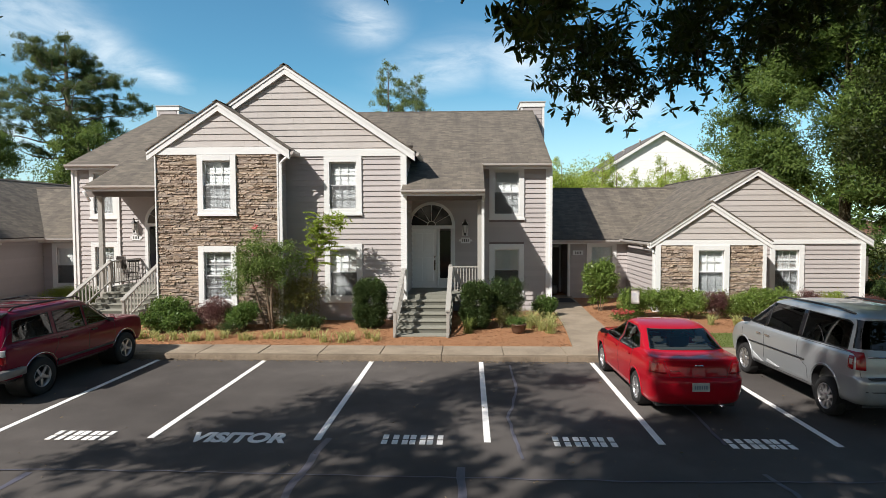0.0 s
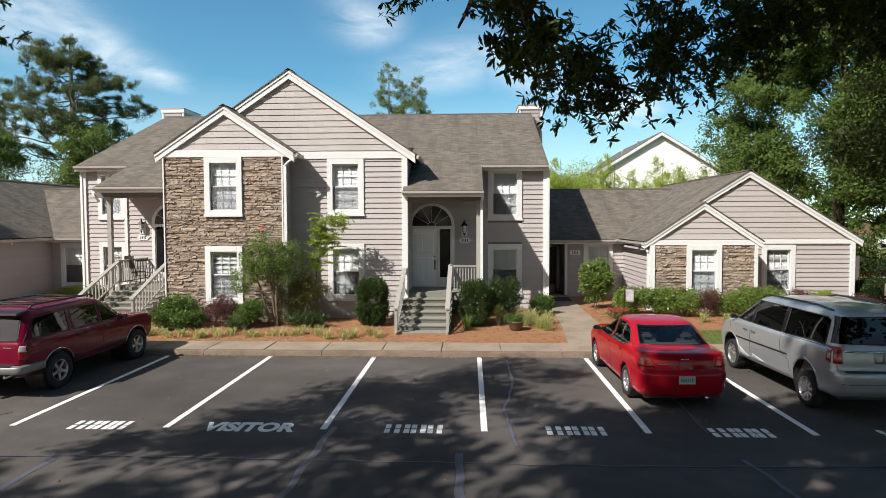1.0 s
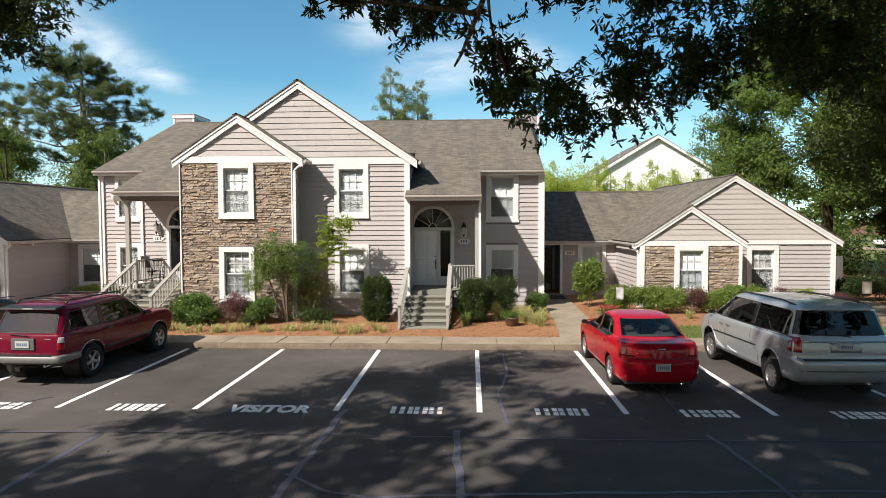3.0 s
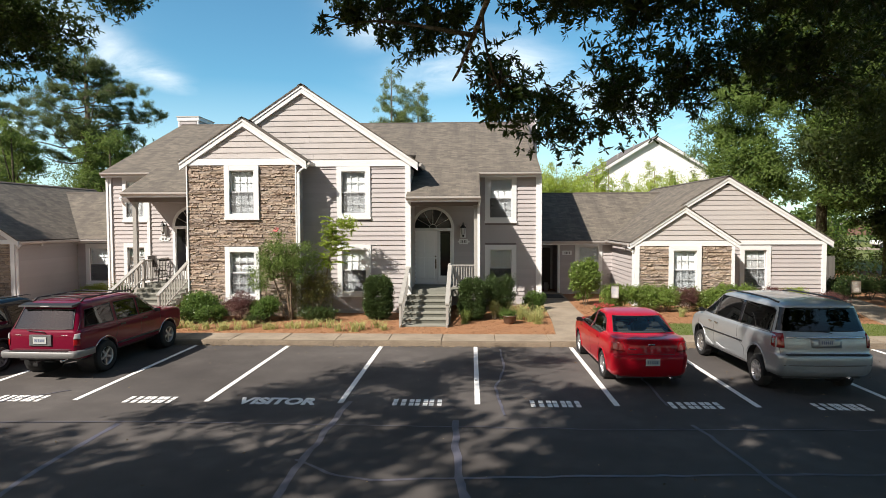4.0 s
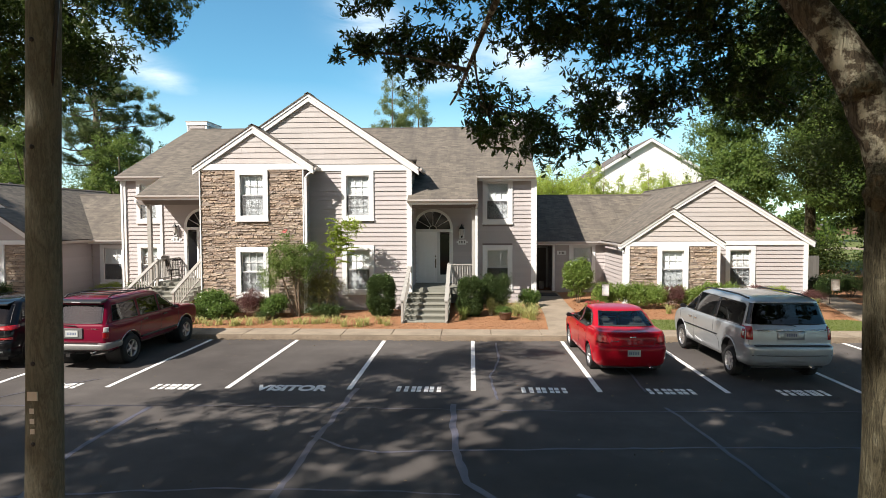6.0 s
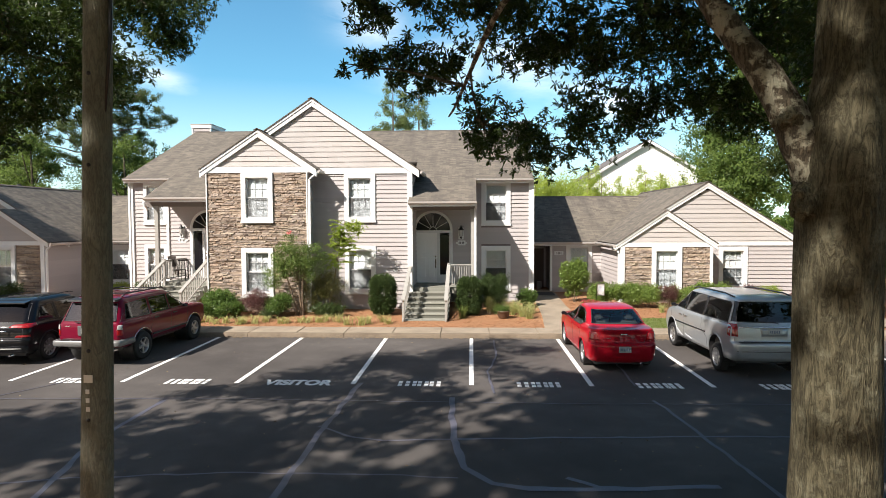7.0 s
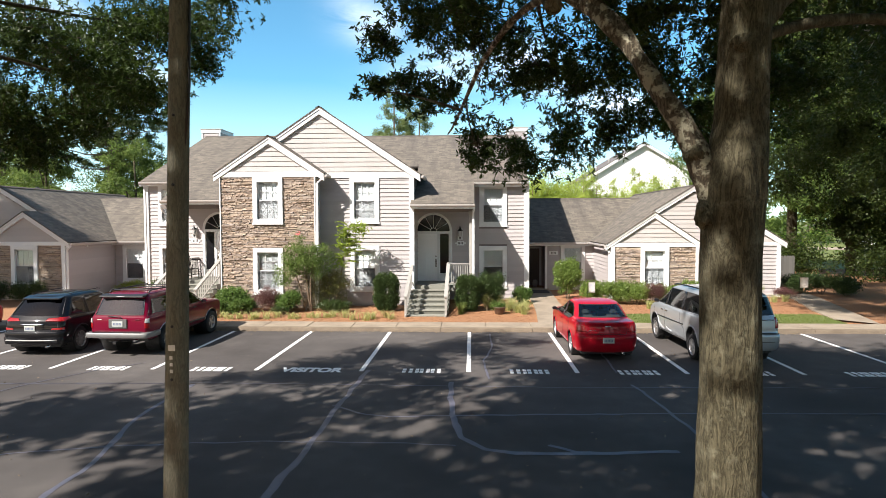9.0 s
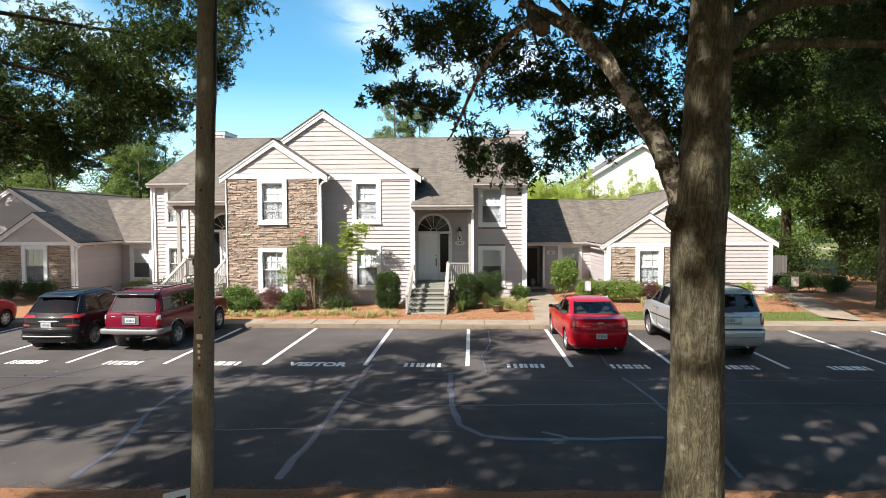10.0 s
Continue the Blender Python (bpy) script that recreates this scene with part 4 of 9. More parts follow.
# ---------------------------------------------------------------- entries: porch, steps, rails, door
def make_entry(side, run=0.458, rise=0.152, count=6, post_x=1.66, beam_z=4.22, far_rail=0.76, deck=1.85, front_rail=True):
    """Everything of one raised entry about its own origin: x = 0 at the door's middle, y = 0 at the door wall.
    side: +1 when the post stands to the right of the door."""
    s = side
    X = lambda a, b: sorted((a * s, b * s))
    got = []
    porch = thing("porch", "raised timber porch with grey painted deck and steps", "porch")
    got.append(porch)
    D = 1.08
    # deck boards
    for k in range(14):
        y0 = -1.96 + k * 0.14
        boxpart("deck_board", (*X(-0.80, deck), y0 + 0.003, y0 + 0.137, D - 0.035, D), M_DECK, porch)
    boxpart("rim_board", (*X(-0.80, deck), -2.0, -1.96, D - 0.24, D - 0.037), M_DECK, porch)
    for u in (-0.70, 0.7, deck - 0.15):
        boxpart("pier", (*X(u, u + 0.1), -1.94, -1.84, 0.05, D - 0.04), M_DECK, porch)
    # steps: treads and open sawn stringers
    noses = [(-2.05 - run * k, D - rise * k) for k in range(1, count + 1)]
    for y, z in [(-2.0, D)] + noses:
        if z < D:
            boxpart("tread", (*X(-0.80, far_rail + 0.04), y - 0.03, y + run + 0.01, z - 0.04, z), M_TREAD, porch, bevel=0.006)
            boxpart("riser", (*X(-0.79, far_rail + 0.03), y + 0.0, y + 0.02, max(0.0, z - rise), z - 0.041), M_RISER, porch)
    for u in (-0.83, far_rail + 0.04):
        bm = bmesh.new()
        y0, z0 = noses[-1]
        saw = [(-1.98, D - 0.05)]
        for y, z in noses:
            saw += [(y + run - 0.03, z - 0.045), (y, z - 0.045)]
        saw += [(y0 - 0.02, 0.02), (y0 + 0.35, 0.02), (-1.98, D - 0.40)]
        prism(bm, [(u * s, y, z) for y, z in saw], (0.035 * s, 0, 0))
        part("stringer", bm, M_DECK, porch)
    # rails beside the steps
    yb, zb = noses[-1]
    for u in (-0.80, far_rail):
        rail = thing("stair_rail", "grey painted timber stair rail with square balusters", "railing", "stair rails")
        got.append(rail)
        boxpart("post", (*X(u - 0.045, u + 0.045), yb + 0.28, yb + 0.37, 0.0, zb + 0.90), M_RAIL, rail, bevel=0.006)
        boxpart("post", (*X(u - 0.045, u + 0.045), -2.09, -2.0, D - 0.3, D + 1.0), M_RAIL, rail, bevel=0.006)
        y1, z1, y2, z2 = yb + 0.24, zb + 0.88, -2.0, D + 0.92
        for nm, off, w, h in (("top_rail", 0.0, 0.07, 0.045), ("lower_rail", -0.72, 0.025, 0.05)):
            bm = bmesh.new()
            prism(bm, [((u - w) * s, y1, z1 + off), ((u - w) * s, y2, z2 + off), ((u - w) * s, y2, z2 + off + h), ((u - w) * s, y1, z1 + off + h)], (2 * w * s, 0, 0))
            part(nm, bm, M_RAIL, rail)
        n = 12
        for k in range(1, n):
            f = k / n
            y, z = yb + 0.37 + (-2.09 - yb - 0.37) * f, z1 + (z2 - z1) * f
            boxpart("baluster", (*X(u - 0.018, u + 0.018), y - 0.018, y + 0.018, z - 0.72, z + 0.02), M_RAIL, rail)
    # level railing from the steps to the roof post
    if front_rail:
        rail = thing("porch_rail", "grey painted porch railing with square balusters", "railing", "porch rails")
        got.append(rail)
        boxpart("top_rail", (*X(0.80, 1.68), -2.06, -1.97, D + 0.90, D + 0.945), M_RAIL, rail, bevel=0.005)
        boxpart("lower_rail", (*X(0.80, 1.68), -2.04, -1.99, D + 0.10, D + 0.15), M_RAIL, rail)
        for k in range(1, 9):
            x = 0.80 + 0.88 * k / 9
            boxpart("baluster", (*X(x - 0.017, x + 0.017), -2.033, -1.997, D + 0.15, D + 0.90), M_RAIL, rail)
    rail2 = thing("porch_rail", "grey painted porch railing with square balusters", "railing", "porch rails")
    got.append(rail2)
    sx_ = deck - 0.15
    boxpart("top_rail", (*X(sx_, sx_ + 0.08), -1.97, -0.02, D + 0.90, D + 0.945), M_RAIL, rail2)
    boxpart("lower_rail", (*X(sx_ + 0.02, sx_ + 0.06), -1.97, -0.02, D + 0.10, D + 0.15), M_RAIL, rail2)
    for k in range(1, 16):
        y = -1.97 + 1.95 * k / 16
        boxpart("baluster", (*X(sx_ + 0.022, sx_ + 0.058), y - 0.017, y + 0.017, D + 0.15, D + 0.90), M_RAIL, rail2)
    # roof post, beam and porch ceiling
    post = thing("porch_post", "square grey painted porch roof post", "post", kind="structure")
    got.append(post)
    boxpart("shaft", (*X(post_x, post_x + 0.16), -2.12, -1.96, 0.0, beam_z), M_RAIL, post, bevel=0.01)
    boxpart("cap", (*X(post_x - 0.03, post_x + 0.19), -2.15, -1.93, beam_z - 0.06, beam_z + 0.03), M_RAIL, post, bevel=0.01)
    beam = boxpart("porch_beam", (*X(-0.80, 1.88), -2.13, -1.95, beam_z, beam_z + 0.24), M_SOFFIT, None)
    tagged(beam, "grey painted beam carrying the porch roof", "beam", kind="structure")
    got.append(beam)
    ceil = boxpart("ceiling", (*X(-0.80, 1.88), -1.95, -0.02, beam_z + 0.18, beam_z + 0.22), M_SOFFIT, None)
    tagged(ceil, "grey painted porch ceiling", "ceiling", kind="structure")
    got.append(ceil)
    # door with sidelight and fanlight
    door = thing("door", "white panelled front door with dark sidelight and arched fanlight", "door", kind="structure")
    got.append(door)
    w = 0.77
    for nm, d in (("jamb", (*X(-w - 0.09, -w + 0.03), -0.05, 0.03, D, 3.34)), ("jamb", (*X(w - 0.03, w + 0.09), -0.05, 0.03, D, 3.34)),
                  ("mullion", (*X(0.18, 0.25), -0.035, 0.03, D, 3.26)), ("head", (*X(-w - 0.09, w + 0.09), -0.055, 0.03, 3.26, 3.38)), ("threshold", (*X(-w, w), -0.08, 0.03, D, D + 0.035))):
        boxpart(nm, d, M_TRIM, door, bevel=0.005)
    leaf = boxpart("door_leaf", (*X(-w + 0.03, 0.18), 0.0, 0.045, D + 0.035, 3.26), M_DOOR, door)
    for a, b, c, d in ((-0.64, -0.33, 2.35, 3.10), (-0.23, 0.07, 2.35, 3.10), (-0.64, -0.33, 1.30, 2.20), (-0.23, 0.07, 1.30, 2.20)):
        bm = bmesh.new()
        x0, x1 = X(a, b)
        box(bm, x0, x1, -0.008, 0.002, c, d)
        bmesh.ops.bevel(bm, geom=[e for e in bm.edges if all(v.co.y < 0 for v in e.verts)], offset=0.02, segments=1, affect="EDGES")
        part("panel", bm, M_DOOR, leaf)
    boxpart("lock_plate", (*X(0.085, 0.135), -0.012, 0.001, 1.72, 2.10), M_BRASS, leaf, bevel=0.004)
    bm = bmesh.new()
    lathe(bm, [(0.01, 0), (0.012, 0.03), (0.032, 0.045), (0.035, 0.065), (0.02, 0.08)], 14, Matrix.Translation((0.11 * s, 0, 1.98)) @ Matrix.Rotation(radians(90), 4, "X"))
    part("knob", bm, M_BRASS, leaf)
    bm = bmesh.new()
    lathe(bm, [(0.03, 0), (0.03, 0.02), (0.012, 0.03)], 14, Matrix.Translation((0.11 * s, 0, 2.22)) @ Matrix.Rotation(radians(90), 4, "X"))
    part("deadbolt", bm, M_BRASS, leaf)
    boxpart("sidelight_frame", (*X(0.25, w - 0.03), 0.0, 0.03, D + 0.035, D + 0.35), M_TRIM, door)
    boxpart("sidelight_pane", (*X(0.30, w - 0.07), 0.012, 0.02, D + 0.35, 3.18), M_DARKGLASS, door, "dark sidelight glass")
    for d in ((0.25, 0.30), (w - 0.07, w - 0.03)):
        boxpart("sidelight_frame", (*X(*d), -0.004, 0.03, D + 0.35, 3.26), M_TRIM, door)
    # fanlight
    R, zc = 0.86, 3.38
    bm = bmesh.new()
    n = 20
    ring = []
    for r in (R, R - 0.11):
        ring.append([(r * math.cos(math.pi * k / n), zc + r * math.sin(math.pi * k / n)) for k in range(n + 1)])
    for k in range(n):
        prism(bm, [(ring[0][k][0], -0.055, ring[0][k][1]), (ring[0][k + 1][0], -0.055, ring[0][k + 1][1]), (ring[1][k + 1][0], -0.055, ring[1][k + 1][1]), (ring[1][k][0], -0.055, ring[1][k][1])], (0, 0.07, 0))
    bmesh.ops.remove_doubles(bm, verts=bm.verts[:], dist=0.001)
    part("arch_casing", bm, M_TRIM, door)
    bm = bmesh.new()
    prism(bm, [(x, -0.014, z) for x, z in ring[1]], (0, 0.01, 0))
    part("fanlight_pane", bm, M_DARKGLASS, door, "dark fanlight glass")
    bm = bmesh.new()
    for k in range(1, 6):
        a = math.pi * k / 6
        tube(bm, [(0.14 * math.cos(a), -0.020, zc + 0.14 * math.sin(a)), (0.76 * math.cos(a), -0.020, zc + 0.76 * math.sin(a))], 0.010, 5)
    tube(bm, [(0.15 * math.cos(math.pi * k / 8), -0.020, zc + 0.15 * math.sin(math.pi * k / 8)) for k in range(9)], 0.012, 5)
    part("spokes", bm, M_TRIM, door)
    bm = bmesh.new()
    box(bm, -0.77, 0.77, 0.4, 0.42, D, 4.25)
    blk = part("hall_wall", bm, M_INSIDE)
    tagged(blk, "dim plain hallway wall behind the door", "wall", kind="structure")
    got.append(blk)
    # wall lantern
    lan = thing("wall_lantern", "dark metal wall lantern with glass panes", "wall lamp", "wall lanterns")
    got.append(lan)
    lx = 1.23 * s
    boxpart("back_plate", (lx - 0.115, lx + 0.115, -0.055, -0.025, 2.98, 3.50), M_TRIM, lan, "white back plate", bevel=0.006)
    bm = bmesh.new()
    tube(bm, [(lx, -0.04, 3.40), (lx, -0.12, 3.52), (lx, -0.16, 3.50)], 0.014, 6)
    part("arm", bm, M_BLACK, lan)
    bm = bmesh.new()
    lathe(bm, [(0.04, 3.10), (0.08, 3.15), (0.105, 3.38)], 6, Matrix.Translation((lx, -0.16, 0)), False)
    part("lantern_glass", bm, M_LANTERN, lan, "pale lantern glass")
    bm = bmesh.new()
    lathe(bm, [(0.125, 3.38), (0.11, 3.42), (0.03, 3.52), (0.018, 3.60)], 6, Matrix.Translation((lx, -0.16, 0)), False)
    part("roof_cap", bm, M_BLACK, lan)
    bm = bmesh.new()
    lathe(bm, [(0.012, 3.0), (0.035, 3.04), (0.05, 3.10)], 6, Matrix.Translation((lx, -0.16, 0)), False)
    part("finial", bm, M_BLACK, lan)
    # plaque, its writing shown as bars
    pl = thing("door_plaque", "small white oval plaque with dark bars", "sign", "door plaques")
    got.append(pl)
    bm = bmesh.new()
    box(bm, lx - 0.22, lx + 0.26, -0.058, -0.045, 2.72, 2.93)
    bmesh.ops.bevel(bm, geom=[e for e in bm.edges if abs(e.verts[0].co.y - e.verts[1].co.y) > 0.005], offset=0.07, segments=5, affect="EDGES")
    part("board", bm, M_TRIM, pl)
    for k in range(4):
        boxpart("bar", (lx - 0.10 + k * 0.066, lx - 0.07 + k * 0.066, -0.062, -0.0575, 2.775, 2.88), M_BLACK, pl)
    return got


M_LANTERN = plain("frosted_lantern_glass", (0.48, 0.47, 0.45), 0.2)
for o in make_entry(1, 0.425, 0.152, 7):
    o.matrix_basis = pose(-0.88, 22.35, 0) @ o.matrix_basis
for o in make_entry(-1, 0.39, 0.152, 7, 1.28, 4.34, 1.09, 1.22, False):
    o.matrix_basis = pose(-11.41, 23.45, 0.10) @ o.matrix_basis
for k, o in enumerate([o for o in scene.objects if o.name.startswith("door") and o.get("category") == "door"]):
    o.name = "door_%d" % (k + 1)


# ---------------------------------------------------------------- one-storey wings with stone bays
def make_wing(name, s, cx, dy, dz, back_y, inner_x, outer_x):
    """A wing whose small gable peaks at cx; s mirrors it about cx. y of the stone front is 22.25 + dy."""
    X = lambda a, b: sorted((cx + a * s, cx + b * s))
    yb, yg = 22.25 + dy, 23.65 + dy
    zf = 2.66 + dz
    x0, x1 = X(-1.87, 1.90)
    wz = 0.70 + dz
    ws = wall("wall_%s_stone" % name, x0, yb, 0, x1 - x0, BASE - 0.1, zf, [hole_of(cx + 0.03 * s - x0, wz)], clad="", gable=(0.0, (x1 - x0) / 2, x1 - x0, zf, zf + 1.30),
              label="wing bay faced with stacked brown ledge stone", material=M_MORTAR)
    put_window(False, cx + 0.03 * s, yb - 0.04, wz)
    # big gable wall beyond the bay
    a, b = X(1.90, 6.23)
    wc = cx + 3.42 * s
    front_wall("wall_%s_front" % name, a, b, yg, BASE, zf, [(wc, wz - 0.05, True)])
    a2, b2 = X(-1.87, 6.23)
    wall("wall_%s_gable" % name, a2, yg, 0, b2 - a2, zf - 0.1, zf, clad="", gable=(0.0, (b2 - a2) / 2 + (0.2 * s), b2 - a2, zf, zf + 2.52), label="tan shake gable wall of a wing")
    wall("wall_%s_end" % name, cx + 6.23 * s, yg if s > 0 else yg + 8.5, 90 * s, 8.5, BASE, zf)
    # side of the wing back to the set-back wall
    if s > 0:
        wall("wall_%s_side" % name, x0, back_y, -90, back_y - yb, BASE, zf)
        wall("wall_%s_bayend" % name, x1, yb, 90, yg - yb, BASE, zf)
    else:
        wall("wall_%s_side" % name, x1, yb, 90, back_y - yb, BASE, zf)
        wall("wall_%s_bayend" % name, x0, yg, -90, yg - yb, BASE, zf)
    for u, sx in ((-1.87, -s), (1.90, s)):
        corner_board(cx + u * s, yb, BASE, zf, sx, w=0.05 if u > 0 else 0.11)
    corner_board(cx + 6.23 * s, yg, BASE, zf, s, w=0.10)
    tagged(boxpart("frieze_board", (*X(-2.1, 2.12), yb - 0.078, yb - 0.002, zf - 0.02, zf + 0.16), M_TRIM, None, bevel=0.006), "white frieze board under a gable", "trim", kind="structure")
    tagged(boxpart("frieze_board", (*X(1.95, 6.4), yg - 0.078, yg - 0.002, zf - 0.02, zf + 0.13), M_TRIM, None, bevel=0.006), "white frieze board under a gable", "trim", kind="structure")
    e = zf + 0.08
    for tup, y, dep in ((((cx - 2.14 * s), cx, cx + 2.15 * s, e, e + 1.44), yb - 0.11, 0.10), (((cx - 2.1 * s), cx + 2.24 * s, cx + 6.56 * s, e, e + 2.70), yg - 0.11, 0.10)):
        rakes(*tup, y, dep, 0.22)
    for xl, xp, xr, zp, y0, y1 in ((cx - 2.17 * s, cx, cx + 2.18 * s, e + 1.48, yb - 0.105, yg + 0.01), (cx - 2.13 * s, cx + 2.24 * s, cx + 6.6 * s, e + 2.75, yg - 0.105, yg + 10.5)):
        lo, hi = (xl, xr) if s > 0 else (xr, xl)
        gable_roof("roof_%s" % name, lo, xp, hi, e + 0.02, zp, y0, y1, y1 - y0 > 3)
    gutter((cx - 2.17 * s, yb - 0.1, e), (cx - 2.17 * s, back_y - 0.3, e), (-s, 0, 0))
    downspout([(cx - 2.22 * s, yb - 0.05, e - 0.12), (cx - 2.05 * s, yb - 0.05, e - 0.28), (cx - 1.99 * s, yb - 0.03, e - 0.4)])
    downspout([(cx - 1.99 * s, yb - 0.02, e - 0.38), (cx - 1.99 * s, yb - 0.02, 0.2)])
    # set-back part joining the two-storey house
    j0, j1 = sorted((inner_x, outer_x))
    zj = lambda y: e + 0.0 + 0.5 * (y - back_y + 0.3)
    r = roof_plane("roof_%s_link" % name, [(j0, back_y - 0.3, zj(back_y - 0.3)), (j1, back_y - 0.3, zj(back_y - 0.3)), (j1, back_y + 4.6, zj(back_y + 4.6)), (j0, back_y + 4.6, zj(back_y + 4.6))])
    roof_plane("roof_%s_link" % name, [(j1, back_y + 9.5, e), (j0, back_y + 9.5, e), (j0, back_y + 4.6, zj(back_y + 4.6)), (j1, back_y + 4.6, zj(back_y + 4.6))])
    ridge_cap((j0, back_y + 4.6, zj(back_y + 4.6)), (j1, back_y + 4.6, zj(back_y + 4.6)), r)
    gutter((min(inner_x, cx - 1.9 * s), back_y - 0.31, e - 0.02), (max(inner_x, cx - 1.9 * s), back_y - 0.31, e - 0.02), (0, -1, 0))
    tagged(boxpart("fascia", (*sorted((inner_x, cx - 1.9 * s)), back_y - 0.31, back_y - 0.28, e - 0.2, e - 0.04), M_TRIM, None), "pale fascia board at the eave", "trim", kind="structure")
    tagged(boxpart("soffit", (*sorted((inner_x, cx - 1.9 * s)), back_y - 0.28, back_y, e - 0.19, e - 0.17), M_SOFFIT, None), "grey boxed soffit under the eave", "trim", kind="structure")
    return ws


wing_r = make_wing("right_wing", 1, 9.15, 0.0, 0.0, 26.4, 3.42, 14.0)
wing_l = make_wing("left_wing", -1, -19.91, -0.6, 0.13, 25.6, -15.06, -24.5)
# set-back wall of the right wing, with its recessed entry
front_wall("wall_right_link", 4.85, 7.28, 26.4, BASE, 2.66, [(6.18, 0.70, False)])
tagged(boxpart("door_trim", (4.74, 4.85, 26.36, 26.5, 0.2, 2.6), M_TRIM, None), "white entry corner board", "trim", kind="structure")
wall("wall_alcove_right", 4.86, 28.6, -90, 2.1, BASE, 2.66)
wall("wall_alcove_back", 3.42, 28.6, 0, 1.45, BASE, 2.66, [(0.35, 1.27, 0.25, 2.3)], cuts=[(0.25, 1.37, 0.2, 2.4)])
ald = thing("door_recessed", "shaded plain front door in a recessed entry", "door", kind="structure")
# Leaf takes dark soffit paint so that the alcove reads as deep shade.
boxpart("door_leaf", (3.77, 4.69, 28.62, 28.66, 0.25, 2.3), M_SOFFIT, ald)
for d in ((3.67, 3.77), (4.69, 4.79)):
    boxpart("jamb", (*d, 28.56, 28.62, 0.2, 2.4), M_TRIM, ald)
boxpart("head", (3.67, 4.79, 28.56, 28.62, 2.3, 2.4), M_TRIM, ald)
ald.name = "door_3"
tagged(boxpart("ceiling", (3.42, 4.86, 26.3, 28.6, 2.6, 2.64), M_SOFFIT, None), "grey entry ceiling", "ceiling", kind="structure")
front_wall("wall_left_link", -18.0, -15.06, 25.6, BASE, 2.79, [(-16.94, 0.69, False)])
pl = thing("door_plaque", "small white oval plaque with dark bars", "sign", "door plaques")
boxpart("board", (4.95, 5.40, 26.33, 26.36, 2.06, 2.26), M_TRIM, pl, bevel=0.012)
for k in range(4):
    boxpart("bar", (5.06 + k * 0.068, 5.09 + k * 0.068, 26.324, 26.329, 2.11, 2.21), M_BLACK, pl)


def make_chimney(x0, x1, y0, y1, z0, z1):
    ch = thing("chimney", "sided chimney chase with white corner boards and metal cap", "chimney", "chimneys", "structure")
    boxpart("chase", (x0, x1, y0, y1, z0, z1 - 0.2), M_SIDING, ch)
    z = z1 - 2.2
    while z < z1 - 0.3:
        for d in ((x0 + 0.1, x1 - 0.1, y0 - 0.02, y0, z, z + 0.15), (x1, x1 + 0.02, y0 + 0.1, y1 - 0.1, z, z + 0.15), (x0 - 0.02, x0, y0 + 0.1, y1 - 0.1, z, z + 0.15)):
            boxpart("siding_board", d, M_SIDING, ch)
        z += LAP
    for x in (x0, x1):
        boxpart("corner_trim", (x - 0.06 if x == x1 else x - 0.03, x + 0.03 if x == x1 else x + 0.06, y0 - 0.03, y0 + 0.08, z0, z1 - 0.2), M_TRIM, ch)
    boxpart("cap_band", (x0 - 0.06, x1 + 0.06, y0 - 0.06, y1 + 0.06, z1 - 0.24, z1 - 0.04), M_TRIM, ch)
    boxpart("cap", (x0 - 0.09, x1 + 0.09, y0 - 0.09, y1 + 0.09, z1 - 0.04, z1), M_GUTTER, ch)


make_chimney(2.95, 3.99, 28.9, 30.4, 5.0, 9.12)
make_chimney(-15.55, -14.45, 30.9, 32.8, 5.0, 9.52)
bm = bmesh.new()
lathe(bm, [(0.09, 5.0), (0.09, 5.85), (0.14, 5.87), (0.14, 5.95), (0.05, 6.02)], 12, Matrix.Translation((-23.2, 27.0, -0.2)))
tagged(part("flue_pipe", bm, M_BLACK), "dark metal flue pipe on a wing roof", "flue pipe")
# ---------------------------------------------------------------- parked cars
from mathutils.bvhtree import BVHTree

M_TYRE = speckled("tyre_rubber", (0.012, 0.012, 0.012), (0.028, 0.028, 0.028), 60, 0.85, None, 0.2, 0.003)
M_RIM = plain("alloy_rim", (0.48, 0.48, 0.49), 0.3, 0.85)
M_PLASTIC = plain("black_trim_plastic", (0.018, 0.018, 0.019), 0.5)
M_GREYPLASTIC = plain("grey_cladding", (0.30, 0.29, 0.28), 0.5)
M_DARKTRIM = plain("dark_grey_trim", (0.10, 0.10, 0.10), 0.5)
M_CHROME = plain("chrome", (0.62, 0.62, 0.63), 0.15, 1.0)
M_SEAT = plain("grey_seat_cloth", (0.045, 0.045, 0.046), 0.9)
M_CABIN = plain("dark_cabin", (0.11, 0.11, 0.105), 0.8)
M_TINT = glass("tinted_car_glass", (0.10, 0.11, 0.11), 0.55)
M_CARGLASS = glass("clear_car_glass", (0.78, 0.85, 0.83), 0.95)
# Index raised well above real glass to strengthen the sky reflected in it.
M_REFLECTGLASS = glass("dusty_tailgate_glass", (0.15, 0.175, 0.19), 0.8, 0.03, 2.15)
M_TAIL = plain("red_tail_lens", (0.26, 0.005, 0.008), 0.14, coat=0.5)
M_CLEAR = plain("clear_lens", (0.42, 0.41, 0.40), 0.12, coat=0.8)
M_BUMPER = plain("silver_bumper_paint", (0.19, 0.19, 0.186), 0.45, 0.4)
M_PLATE = plain("plate_white", (0.42, 0.44, 0.43), 0.4)
M_PLATEINK = plain("plate_ink", (0.15, 0.18, 0.25), 0.5)


